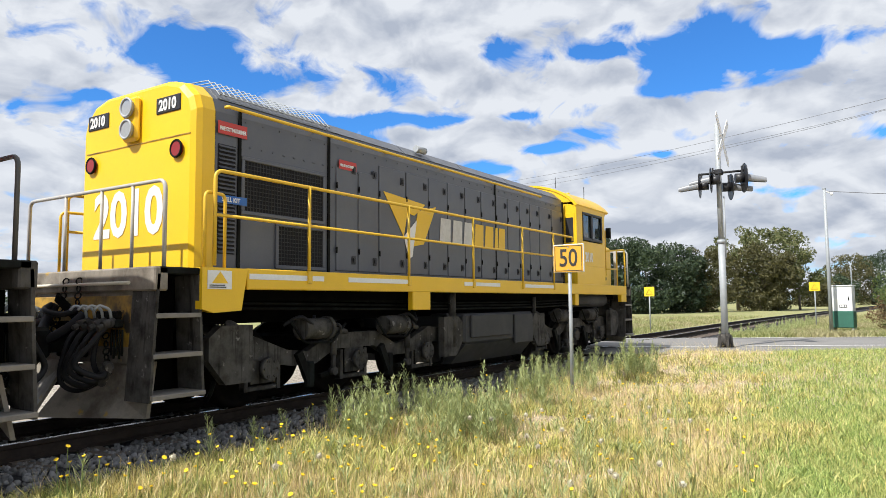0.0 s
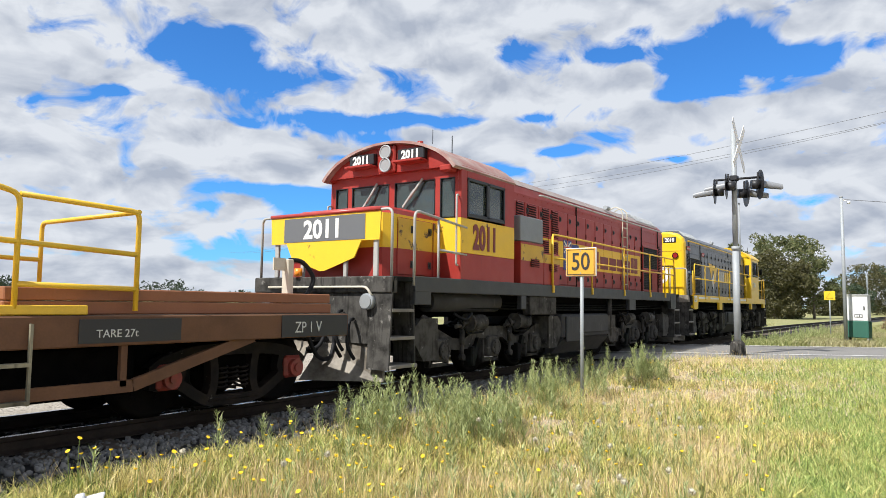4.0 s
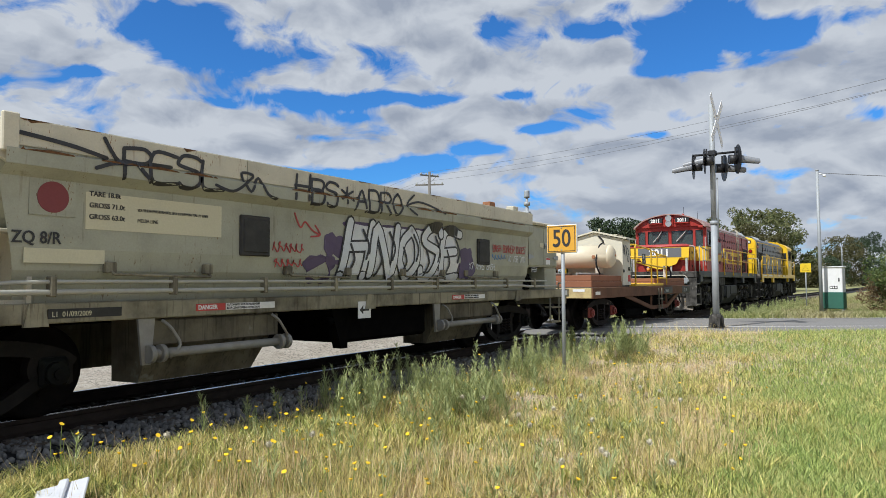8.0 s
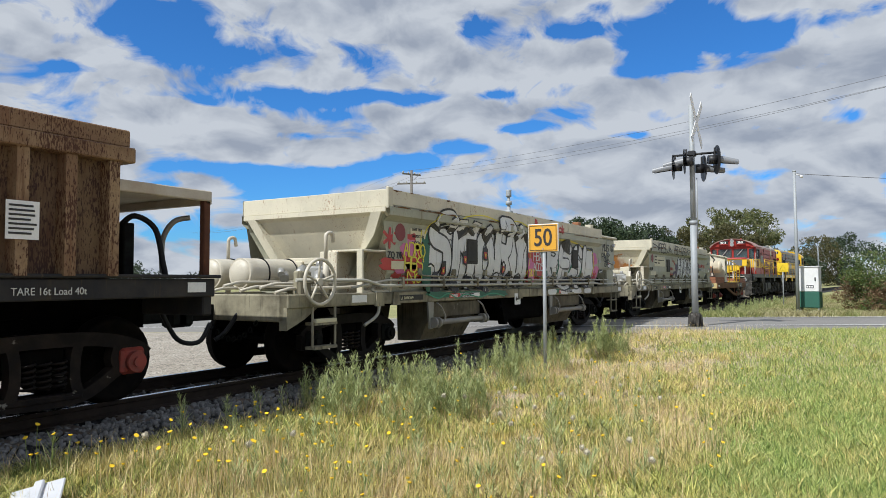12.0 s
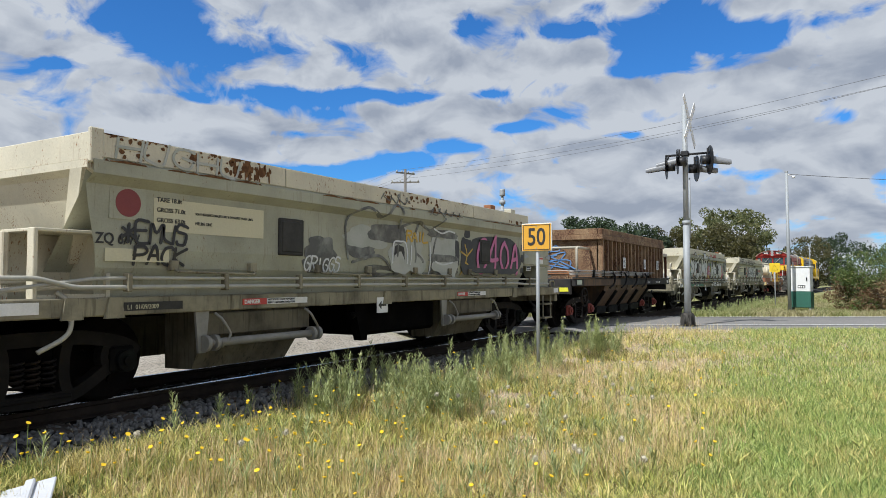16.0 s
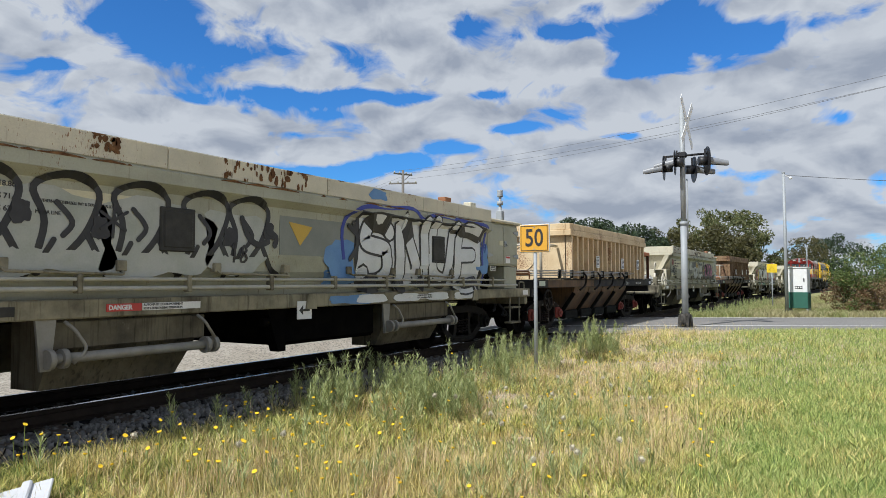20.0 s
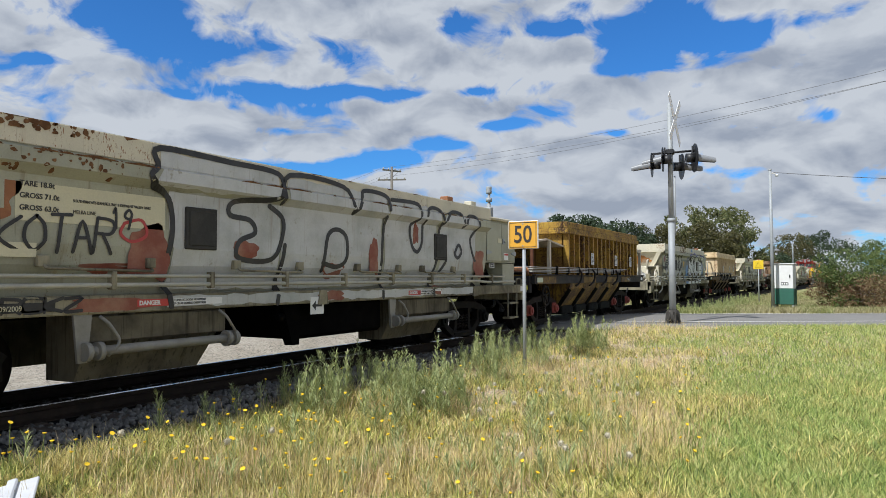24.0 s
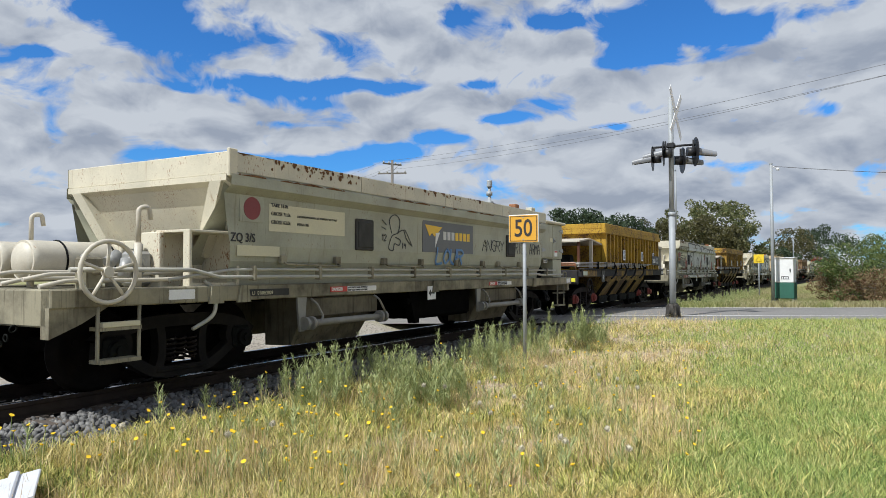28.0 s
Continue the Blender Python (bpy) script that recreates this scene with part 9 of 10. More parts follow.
def crossing_signal():
    x, y = 19.0, 3.71
    R = Vector((0.192, -0.981, 0))        # square to the line of sight along the road
    F = Vector((0.981, 0.192, 0))
    w = thing("crossing_signal", "galvanised level crossing signal mast with black flashing lights", "railway signal", m=pose(x, y, 0))
    part("lower_post", Geo().tube([(0, 0, 0.1), (0, 0, 2.7)], 0.085, 18), M_SILVER, w)
    part("upper_post", Geo().tube([(0, 0, 2.7), (0, 0, 5.85)], 0.068, 18), M_SILVER, w)
    col = Geo().disc((0, 0, 2.72), (0, 0, 1), 0.1, 0.1, 18)
    part("collar", col, M_SILVER, w)
    part("base_plate", Geo().box(-0.25, 0.25, -0.25, 0.25, -0.06, 0.0, 0.01), M_DARKGREY, w)
    for k in range(4):
        a = k * math.pi / 2 + 0.5
        part("base_fin", Geo().prism([(0.06, 0.0), (0.2, 0.0), (0.17, 0.28), (0.1, 0.36), (0.06, 0.36)], -0.03, 0.03, "y"), M_SAND, w, at=pose(0, 0, 0, 0, 0, math.degrees(a)))
    part("base_cap", Geo().disc((0, 0, 0.17), (0, 0, 1), 0.12, 0.34, 18), M_SAND, w)
    part("conduit", Geo().tube([(0.02, -0.1, 2.3), (0.02, -0.1, 3.9)], 0.02, 8), M_SILVER, w)
    z = 4.22
    arm = Geo().tube([tuple(R * -0.5 + F * 0.12 + Vector((0, 0, z + 0.32))), tuple(R * 0.62 - F * 0.05 + Vector((0, 0, z + 0.32)))], 0.03, 10)
    arm.box(-0.1, 0.1, -0.1, 0.1, z + 0.26, z + 0.4, 0.02)
    part("cross_arm", arm, M_BLACKP, w, "black lamp cross arm")
    dl = (-R + F * 0.09).normalized()
    dr = (R + F * 0.22).normalized()
    lamp_head(w, -R * 0.42 - F * 0.15 + Vector((0, 0, z - 0.02)), dl, 0.33)
    lamp_head(w, -R * 0.14 - F * 0.2 + Vector((0, 0, z + 0.1)), dl, 0.33)
    lamp_head(w, R * 0.24 + F * 0.25 + Vector((0, 0, z - 0.04)), dr, 0.35)
    lamp_head(w, R * 0.56 - F * 0.1 + Vector((0, 0, z + 0.12)), dr, 0.38)
    # crossbuck, seen nearly edge on
    nrm = (R * 0.97 - F * 0.22).normalized()
    side = Vector((0, 0, 1)).cross(nrm).normalized()
    for sgn in (-1, 1):
        b = Geo()
        c = Vector(nrm) * 0.13 + Vector((0, 0, 5.4))
        ax = (side * sgn * 0.72 + Vector((0, 0, 0.69))).normalized()
        off = nrm * (0.012 if sgn > 0 else 0.0)
        b.beam(c - ax * 0.84 + off, c + ax * 0.84 + off, 0.19, 0.012, nrm)
        part("crossbuck_arm", b, M_WHITE, w, "white crossbuck board")
    part("crossbuck_bracket", Geo().tube([(0, 0, 5.52), tuple(Vector(nrm) * 0.15 + Vector((0, 0, 5.52)))], 0.03, 8), M_SILVER, w)


def far_mast():
    x, y = 22.6, 10.8
    w = thing("crossing_signal", "grey crossing signal mast with a bell on top beyond the track", "railway signal", m=pose(x, y, 0))
    part("post", Geo().tube([(0, 0, -0.25), (0, 0, 3.9)], 0.065, 14), M_SILVER, w)
    part("bell", Geo().tube([(0, 0, 4.25), (0, 0, 4.3), (0, 0, 4.46), (0, 0, 4.5)], 0.1, 16), M_SILVER, w, "warning bell")
    part("bell_stem", Geo().tube([(0, 0, 3.9), (0, 0, 4.26)], 0.05, 12).disc((0, 0, 4.02), (0, 0, 1), 0.11, 0.14, 16), M_SILVER, w)
    part("bracket_box", Geo().box(-0.12, 0.12, -0.12, 0.12, 3.2, 3.75, 0.03), M_SILVER, w)
    lamp_head(w, -R * 0.3 + Vector((0, 0, 2.75)), -R - F * 0.2, 0.24)
    lamp_head(w, R * 0.3 + Vector((0, 0, 2.75)), R + F * 0.2, 0.24)
    part("cross_arm", Geo().tube([tuple(-R * 0.4 + Vector((0, 0, 3.05))), tuple(R * 0.4 + Vector((0, 0, 3.05)))], 0.03, 8), M_BLACKP, w)


def warning_sign(x, y, z, group):
    w = thing("warning_sign", "small yellow square warning sign with a black triangle on a post", "sign", group, pose(x, y, 0))
    part("post", Geo().tube([(0.02, 0, -0.4), (0.02, 0, z)], 0.028, 10), M_SILVER, w)
    part("panel", Geo().box(-0.012, 0, -0.24, 0.24, z - 0.44, z, 0.006), M_SIGNY, w)
    t = Geo()
    a, b, c = Vector((-0.016, 0.15, z - 0.35)), Vector((-0.016, -0.15, z - 0.35)), Vector((-0.016, 0, z - 0.1))
    for p, q in ((a, b), (b, c), (c, a)):
        t.beam(p, q, 0.004, 0.022, (1, 0, 0))
    part("triangle", t, M_TEXT, w)


def thin_pole():
    x, y = 31.4, 2.15
    w = thing("service_pole", "slim grey steel pole with a wire bracket at the roadside", "pole", m=pose(x, y, 0))
    part("shaft", Geo().tube([(0.04, 0, -0.3), (-0.06, 0.0, 5.6)], 0.075, 14, True, 0.055), M_SILVER, w)
    part("cap", Geo().disc((-0.06, 0, 5.62), (0, 0, 1), 0.065, 0.05, 14), M_SILVER, w)
    part("insulator", Geo().tube([tuple(R * 0.05 + Vector((-0.06, 0, 5.5))), tuple(R * 0.3 + Vector((-0.06, 0, 5.42)))], 0.02, 8).disc(tuple(R * 0.28 + Vector((-0.06, 0, 5.4))), (0, 0, 1), 0.06, 0.1, 10), M_WHITE, w)
    e = R * 22 + F * 2 + Vector((-0.06, 0, 5.75))
    pts = []
    for k in range(13):
        q = k / 12
        pts.append(Vector((-0.06, 0, 5.52)).lerp(e, q) - Vector((0, 0, 0.35 * 4 * q * (1 - q))))
    part("service_wire", Geo().tube([tuple(p) for p in pts], 0.012, 5), M_WIRE, w)


def cabinet():
    x, y = 32.2, 1.75
    w = thing("trackside_cabinet", "white and green trackside equipment cabinet on legs", "cabinet", m=pose(x, y, 0, 0, 0, -8))
    part("upper_box", Geo().box(-0.3, 0.3, -0.38, 0.38, 0.72, 1.72, 0.02), M_WHITE, w, "white upper cabinet")
    part("lower_box", Geo().box(-0.32, 0.32, -0.40, 0.40, 0.06, 0.72, 0.02), M_GREENBOX, w, "green lower cabinet")
    part("roof", Geo().box(-0.34, 0.34, -0.42, 0.42, 1.72, 1.76, 0.012), M_WHITE, w)
    lg = Geo().box(-0.28, 0.28, -0.38, -0.32, -0.3, 0.06).mesh("leg", M_CONC)
    for k in (0, 0.7):
        part("leg", lg, None, w, at=pose(0, k, 0))
    part("label_plate", Geo().box(-0.306, -0.3, -0.2, 0.08, 0.86, 0.98), M_TEXT, w)
    bb = Geo()
    for k in range(3):
        bb.box(-0.31, -0.306, -0.17 + 0.085 * k, -0.11 + 0.085 * k, 0.885, 0.955)
    part("label_bar", bb, M_WHITE, w)
    part("handle", Geo().box(-0.33, -0.3, -0.28, -0.24, 1.15, 1.3, 0.008), M_DARK, w)
    part("aerial", Geo().tube([(0.2, -0.3, 1.75), (0.2, -0.3, 2.55)], 0.02, 8), M_SILVER, w)


def hv_line():
    """Timber power pole across the road and its three wires."""
    x, y = 50.1, 33.3
    w = thing("power_pole", "tall timber power pole with two cross arms and insulators", "power pole", m=pose(x, y, 0))
    part("shaft", Geo().tube([(0, 0, -0.4), (0, 0, 10.9)], 0.17, 14, True, 0.11), M_POLEWOOD, w)
    da = Vector((0.72, -0.69, 0)).normalized()
    dirs = (R * 22.0 - F * 31.0).normalized()
    cross = Vector((-dirs.y, dirs.x, 0))
    ins = Geo().disc((0, 0, 0.06), (0, 0, 1), 0.06, 0.12, 10).disc((0, 0, 0.13), (0, 0, 1), 0.04, 0.06, 10).mesh("insulator", M_CONC)
    for z, hw, dv in ((10.55, 0.95, cross), (9.75, 1.25, (cross + dirs * 0.9).normalized())):
        a = part("cross_arm", Geo().beam(tuple(-dv * hw + Vector((0, 0, z))), tuple(dv * hw + Vector((0, 0, z))), 0.1, 0.12), M_POLEWOOD, w)
        for k in (-0.9, -0.35, 0.35, 0.9):
            p = dv * hw * k
            part("insulator", ins, None, a, at=pose(p.x, p.y, z + 0.06))
    part("stay", Geo().tube([tuple(cross * 0.7 + Vector((0, 0, 10.5))), (0, 0, 9.9)], 0.015, 5), M_DARK, w)
    here = Vector((x, y, 0))
    for k, off in enumerate((-0.85, 0.0, 0.85)):
        z0 = 10.75 if off else 10.1
        for sense, length in ((1, 62.0), (-1, 70.0)):
            a = here + cross * off + Vector((0, 0, z0))
            b = here + cross * off + dirs * (sense * length) + Vector((0, 0, 10.9 if sense > 0 else 9.6))
            pts = [tuple(a.lerp(b, i / 24) - Vector((0, 0, 1.3 * 4 * (i / 24) * (1 - i / 24)))) for i in range(25)]
            tagged(new("overhead_wire", Geo().tube(pts, 0.009, 5).mesh("overhead_wire", M_WIRE)), "thin dark overhead power wire strung between poles", "wire", "overhead wires")
    e = here + dirs * 62.0
    v = thing("power_pole", "tall timber power pole carrying the overhead wires", "power pole", m=pose(e.x, e.y, 0))
    part("shaft", Geo().tube([(0, 0, -0.4), (0, 0, 11.0)], 0.17, 14, True, 0.11), M_POLEWOOD, v)
    part("cross_arm", Geo().beam(tuple(-cross * 1.1 + Vector((0, 0, 10.75))), tuple(cross * 1.1 + Vector((0, 0, 10.75))), 0.1, 0.12), M_POLEWOOD, v)


def white_cover():
    """A bent white plastic cover lying in the grass by the track."""
    w = thing("plastic_cover", "bent white plastic cover lying in the grass", "cover", m=pose(2.5, 4.55, -0.19, 10, -12, -38))
    part("panel", Geo().box(-0.16, 0.16, -0.2, 0.2, 0.0, 0.02, 0.006), M_PLASTIC, w)
    part("side_flap", Geo().prism([(-0.2, 0.02), (-0.23, -0.12), (-0.215, -0.13), (-0.185, 0.0)], -0.16, 0.16), M_PLASTIC, w)
    part("ridge", Geo().box(-0.02, 0.04, -0.2, 0.2, 0.02, 0.05, 0.008), M_PLASTIC, w)
    part("end_flap", Geo().prism([(-0.16, 0.02), (-0.21, -0.1), (-0.2, -0.105), (-0.15, 0.0)], -0.2, 0.2, "y"), M_PLASTIC, w)


M_PLASTIC = material("white_plastic", (0.62, 0.63, 0.66), 0.4, second=(0.52, 0.53, 0.55), scale=8, bump=0.02)

speed_sign()
crossing_signal()
far_mast()
warning_sign(32.4, 9.6, 1.85, "yellow warning signs")
warning_sign(38.8, 3.3, 2.05, "yellow warning signs")
thin_pole()
cabinet()
hv_line()
white_cover()


# ---- trees and bushes ----
def leaf_material(name, a, b, c, trans=0.25):
    mat = bpy.data.materials.new(name)
    mat.use_nodes = True
    N, L = mat.node_tree.nodes, mat.node_tree.links
    bs = N["Principled BSDF"]
    geo = N.new("ShaderNodeNewGeometry")
    r = N.new("ShaderNodeValToRGB")
    r.color_ramp.elements[0].color, r.color_ramp.elements[1].color = (*a, 1), (*c, 1)
    e = r.color_ramp.elements.new(0.55)
    e.color = (*b, 1)
    L.new(geo.outputs["Random Per Island"], r.inputs[0])
    L.new(r.outputs[0], bs.inputs["Base Color"])
    bs.inputs["Roughness"].default_value = 0.6
    tr = N.new("ShaderNodeBsdfTranslucent")
    L.new(r.outputs[0], tr.inputs[0])
    mx = N.new("ShaderNodeMixShader")
    mx.inputs[0].default_value = trans
    L.new(bs.outputs[0], mx.inputs[1])
    L.new(tr.outputs[0], mx.inputs[2])
    L.new(mx.outputs[0], N["Material Output"].inputs[0])
    return mat


def fast_mesh(name, verts, tri_or_quad, mat):
    """Mesh from arrays: vertices (n, 3) and faces (m, k)."""
    me = bpy.data.meshes.new(name)
    m, k = tri_or_quad.shape
    me.vertices.add(len(verts))
    me.vertices.foreach_set("co", np.ascontiguousarray(verts, dtype=np.float32).ravel())
    me.loops.add(m * k)
    me.loops.foreach_set("vertex_index", np.ascontiguousarray(tri_or_quad, dtype=np.int32).ravel())
    me.polygons.add(m)
    me.polygons.foreach_set("loop_start", np.arange(0, m * k, k, dtype=np.int32))
    me.update(calc_edges=True)
    me.materials.append(mat)
    return me


def leaf_cloud(centres, radii, n, size, rng, flat=0.8, shell=0.55):
    """Leaves scattered in the outer part of many small clumps."""
    which = rng.integers(0, len(centres), n)
    d = rng.normal(size=(n, 3))
    d /= np.linalg.norm(d, axis=1, keepdims=True)
    rr = (shell + (1 - shell) * rng.random(n)) ** 0.7
    p = centres[which] + d * (radii[which] * rr)[:, None] * np.array([1, 1, flat])
    a = rng.normal(size=(n, 3))
    a /= np.linalg.norm(a, axis=1, keepdims=True)
    b = np.cross(a, rng.normal(size=(n, 3)))
    b /= np.linalg.norm(b, axis=1, keepdims=True)
    s = size * rng.uniform(0.6, 1.3, n)[:, None]
    v = np.stack([p - a * s, p - b * s * 0.4, p + a * s, p + b * s * 0.4], 1).reshape(-1, 3)
    return v, np.arange(n * 4).reshape(n, 4)


M_BARK = material("grey_brown_bark", (0.15, 0.125, 0.10), 0.9, second=(0.22, 0.2, 0.17), scale=5, bump=0.5)


def tree(x, y, height, spread, leafmat, label, seed, leaves=5000, size=0.16, clumps=30, base=0.25, limbs=9, name="tree", shape=1.0, group="trees beyond the road"):
    rng = np.random.default_rng(seed)
    w = thing(name, label, name, group, pose(x, y, ground_z(x, y) - 0.1))
    g = Geo()
    lean = rng.normal(size=2) * 0.04 * height
    tr = [(lean[0] * t * t, lean[1] * t * t, height * 0.75 * t) for t in (0, 0.25, 0.5, 0.75, 1)]
    g.tube(tr, height * 0.022, 9, True, height * 0.006)
    cs, rs = [], []
    for i in range(limbs):
        t = rng.uniform(base, 0.95)
        a = rng.uniform(0, 6.28)
        s = np.array([lean[0] * t * t, lean[1] * t * t, height * 0.75 * t])
        out = spread / 2 * rng.uniform(0.5, 0.95) * (1 - 0.35 * max(t - 0.5, 0))
        e = s + np.array([math.cos(a) * out, math.sin(a) * out, height * rng.uniform(0.08, 0.24)])
        e[2] = min(e[2], height * 0.95)
        mid = (s + e) / 2 + np.array([0, 0, height * 0.03])
        g.tube([tuple(s), tuple(mid), tuple(e)], height * 0.009, 6, True, height * 0.003)
        cs.append(e)
        rs.append(spread * rng.uniform(0.10, 0.19))
    while len(cs) < clumps:
        t = rng.uniform(base, 1.0)
        prof = math.sin(math.pi * min(max((t - base * 0.6) / (1.08 - base * 0.6), 0.02), 0.98)) ** (0.6 * shape)
        a, q = rng.uniform(0, 6.28), math.sqrt(rng.random())
        cs.append(np.array([math.cos(a) * q * spread / 2 * prof, math.sin(a) * q * spread / 2 * prof, height * t * 0.95]))
        rs.append(spread * rng.uniform(0.08, 0.17))
    part("trunk", g, M_BARK, w)
    v, f = leaf_cloud(np.array(cs), np.array(rs), leaves, size, rng)
    v[:, 2] = np.maximum(v[:, 2], 0.05)
    part("crown", fast_mesh("crown", v, f, leafmat), None, w)
    return w


L_EUC = leaf_material("eucalypt_leaves", (0.06, 0.075, 0.025), (0.13, 0.15, 0.05), (0.24, 0.23, 0.10))
L_DARK = leaf_material("dark_conifer_leaves", (0.02, 0.036, 0.018), (0.04, 0.066, 0.03), (0.075, 0.105, 0.045))
L_OLIVE = leaf_material("olive_shrub_leaves", (0.05, 0.05, 0.016), (0.085, 0.08, 0.025), (0.13, 0.115, 0.04))
L_BUSH = leaf_material("bush_leaves", (0.05, 0.085, 0.02), (0.10, 0.15, 0.035), (0.2, 0.22, 0.06))
L_TWIG = leaf_material("dry_twig_leaves", (0.12, 0.05, 0.025), (0.2, 0.13, 0.06), (0.3, 0.24, 0.12))
L_FAR = leaf_material("far_tree_leaves", (0.02, 0.035, 0.02), (0.032, 0.05, 0.028), (0.05, 0.07, 0.035))


def spot(px, depth):
    """World place at a sideways slope px and a distance ahead across the view."""
    return depth * CT + px * depth * ST, depth * ST - px * depth * CT


def woods():
    for px, d, h, sp, mat, lab, k, n in (
        (0.37, 96, 12.2, 7.0, L_EUC, "tall open eucalypt tree with a broken grey-green crown", 1, 3600), (0.42, 99, 11.6, 9.0, L_EUC, "tall green eucalypt tree with a dense lower crown", 2, 6500),
        (0.40, 93, 9.0, 8.0, L_OLIVE, "bushy green tree below taller eucalypts", 3, 6500), (0.455, 97, 8.2, 6.5, L_EUC, "spreading green eucalypt at the edge of the trees", 4, 4500),
        (0.245, 78, 8.2, 7.0, L_DARK, "dark green conifer in a row of trees", 6, 6000), (0.285, 84, 8.4, 6.5, L_DARK, "dark green conifer in a row of trees", 7, 6000), (0.205, 80, 8.9, 6.5, L_DARK, "dark green conifer in a row of trees", 8, 6000),
        (0.165, 84, 6.4, 6.0, L_DARK, "dark green conifer in a row of trees", 9, 4500), (0.315, 105, 6.2, 6.0, L_DARK, "dark green tree behind the others", 10, 4000),
        (0.525, 165, 12.0, 10.0, L_OLIVE, "olive green tree beside the distant track", 11, 5000), (0.555, 172, 12.8, 9.0, L_DARK, "dark green tree beside the distant track", 12, 5000),
        (0.50, 150, 6.5, 9.0, L_DARK, "low dark shrubbery tree in the distance", 13, 3500), (0.475, 140, 5.0, 8.0, L_OLIVE, "low olive shrubbery tree in the distance", 14, 3000)):
        if k in (1, 4):
            tree(*spot(px, d), h, sp, mat, lab, k, n, 0.16 + d * 0.0006, 24, 0.32)
        else:
            tree(*spot(px, d), h, sp * 1.08, mat, lab, k, int(n * 1.7), 0.16 + d * 0.0006, 80, 0.03, 16, "tree", 0.5)
    x, y = spot(0.325, 86)
    tree(x, y, 7.9, 6.6, L_OLIVE, "round dense olive-green shrub standing in dry grass", 20, 17000, 0.15, 110, 0.0, 8, "shrub", 0.4)
    # bushes by the near roadside
    for px, d, h, sp, mat, k, n, s in ((0.63, 28.5, 2.5, 3.6, L_BUSH, 31, 9000, 0.06), (0.60, 29.5, 1.7, 2.6, L_TWIG, 32, 6000, 0.05), (0.70, 30, 3.3, 4.2, L_BUSH, 33, 11000, 0.06), (0.645, 27.2, 1.5, 2.6, L_TWIG, 34, 5000, 0.05),
                                       (0.63, 40, 3.8, 5.0, L_DARK, 35, 7000, 0.08), (0.72, 27.0, 1.6, 3.0, L_TWIG, 36, 5000, 0.05)):
        lab = "leafy green roadside bush with yellowing tips" if mat is not L_TWIG else "dry reddish-brown twiggy undergrowth by the road"
        tree(*spot(px, d), h, sp, mat, lab, k, n, s, 44, 0.05, 12, "bush", 0.5, "bushes by the road")


def far_woods():
    """Low line of trees far across the fields."""
    rng = np.random.default_rng(77)
    cs, rs = [], []
    for i in range(420):
        px = rng.uniform(-1.1, 0.45)
        d = rng.uniform(230, 300)
        x, y = spot(px, d)
        h = 2.5 + 6 * max(0, math.sin(px * 23) * 0.5 + math.sin(px * 51 + 1) * 0.4 + 0.45) * rng.uniform(0.6, 1.0)
        for z in np.arange(0.8, h, 1.6):
            cs.append((x + rng.uniform(-1.5, 1.5), y + rng.uniform(-1.5, 1.5), z))
            rs.append(rng.uniform(1.2, 2.2))
    v, f = leaf_cloud(np.array(cs), np.array(rs), 26000, 0.6, rng)
    tagged(new("far_woods", fast_mesh("far_woods", v, f, L_FAR)), "distant dark line of trees across the fields", "woods", kind="stuff")


woods()
far_woods()


# ---- grass, weeds, flowers ----
def grass_material(name, one, two, scale=0.8):
    """Blades of two families of colours, in patches."""
    mat = leaf_material(name, *one, 0.16)
    N, L = mat.node_tree.nodes, mat.node_tree.links
    ramp = [n for n in N if n.type == "VALTORGB"][0]
    geo = [n for n in N if n.type == "NEW_GEOMETRY"][0]
    other = N.new("ShaderNodeValToRGB")
    other.color_ramp.elements[0].color, other.color_ramp.elements[1].color = (*two[0], 1), (*two[2], 1)
    other.color_ramp.elements.new(0.5).color = (*two[1], 1)
    L.new(geo.outputs["Random Per Island"], other.inputs[0])
    tc = N.new("ShaderNodeTexCoord")
    nz = N.new("ShaderNodeTexNoise")
    nz.inputs["Scale"].default_value, nz.inputs["Detail"].default_value, nz.inputs["Roughness"].default_value = scale, 5, 0.65
    L.new(tc.outputs["Object"], nz.inputs[0])
    mr = N.new("ShaderNodeMapRange")
    mr.inputs[1].default_value, mr.inputs[2].default_value = 0.47, 0.54
    L.new(nz.outputs[0], mr.inputs[0])
    mx = N.new("ShaderNodeMix")
    mx.data_type = "RGBA"
    L.new(mr.outputs[0], mx.inputs["Factor"])
    s = [i for i in mx.inputs if i.type == "RGBA"]
    L.new(ramp.outputs[0], s[0])
    L.new(other.outputs[0], s[1])
    out = [o for o in mx.outputs if o.type == "RGBA"][0]
    for n in N:
        if n.type == "BSDF_PRINCIPLED":
            L.new(out, n.inputs["Base Color"])
        if n.type == "BSDF_TRANSLUCENT":
            L.new(out, n.inputs[0])
    return mat


G_VERGE = grass_material("verge_grass", ((0.22, 0.1957, 0.09), (0.34, 0.309, 0.15), (0.48, 0.4326, 0.24)), ((0.16, 0.1957, 0.06), (0.28, 0.2987, 0.1), (0.42, 0.412, 0.18)), 0.35)
G_DRY = grass_material("dry_grass", ((0.35, 0.2348, 0.103), (0.783, 0.5871, 0.327), (0.93, 0.7828, 0.499)), ((0.206, 0.1669, 0.0602), (0.639, 0.5284, 0.206), (0.927, 0.8024, 0.396)), 2.6)
G_MID = grass_material("green_grass", ((0.0515, 0.08807, 0.0215), (0.288, 0.3523, 0.086), (0.803, 0.7334, 0.258)), ((0.144, 0.1463, 0.0344), (0.577, 0.5088, 0.163), (0.927, 0.7632, 0.344)), 3.0)
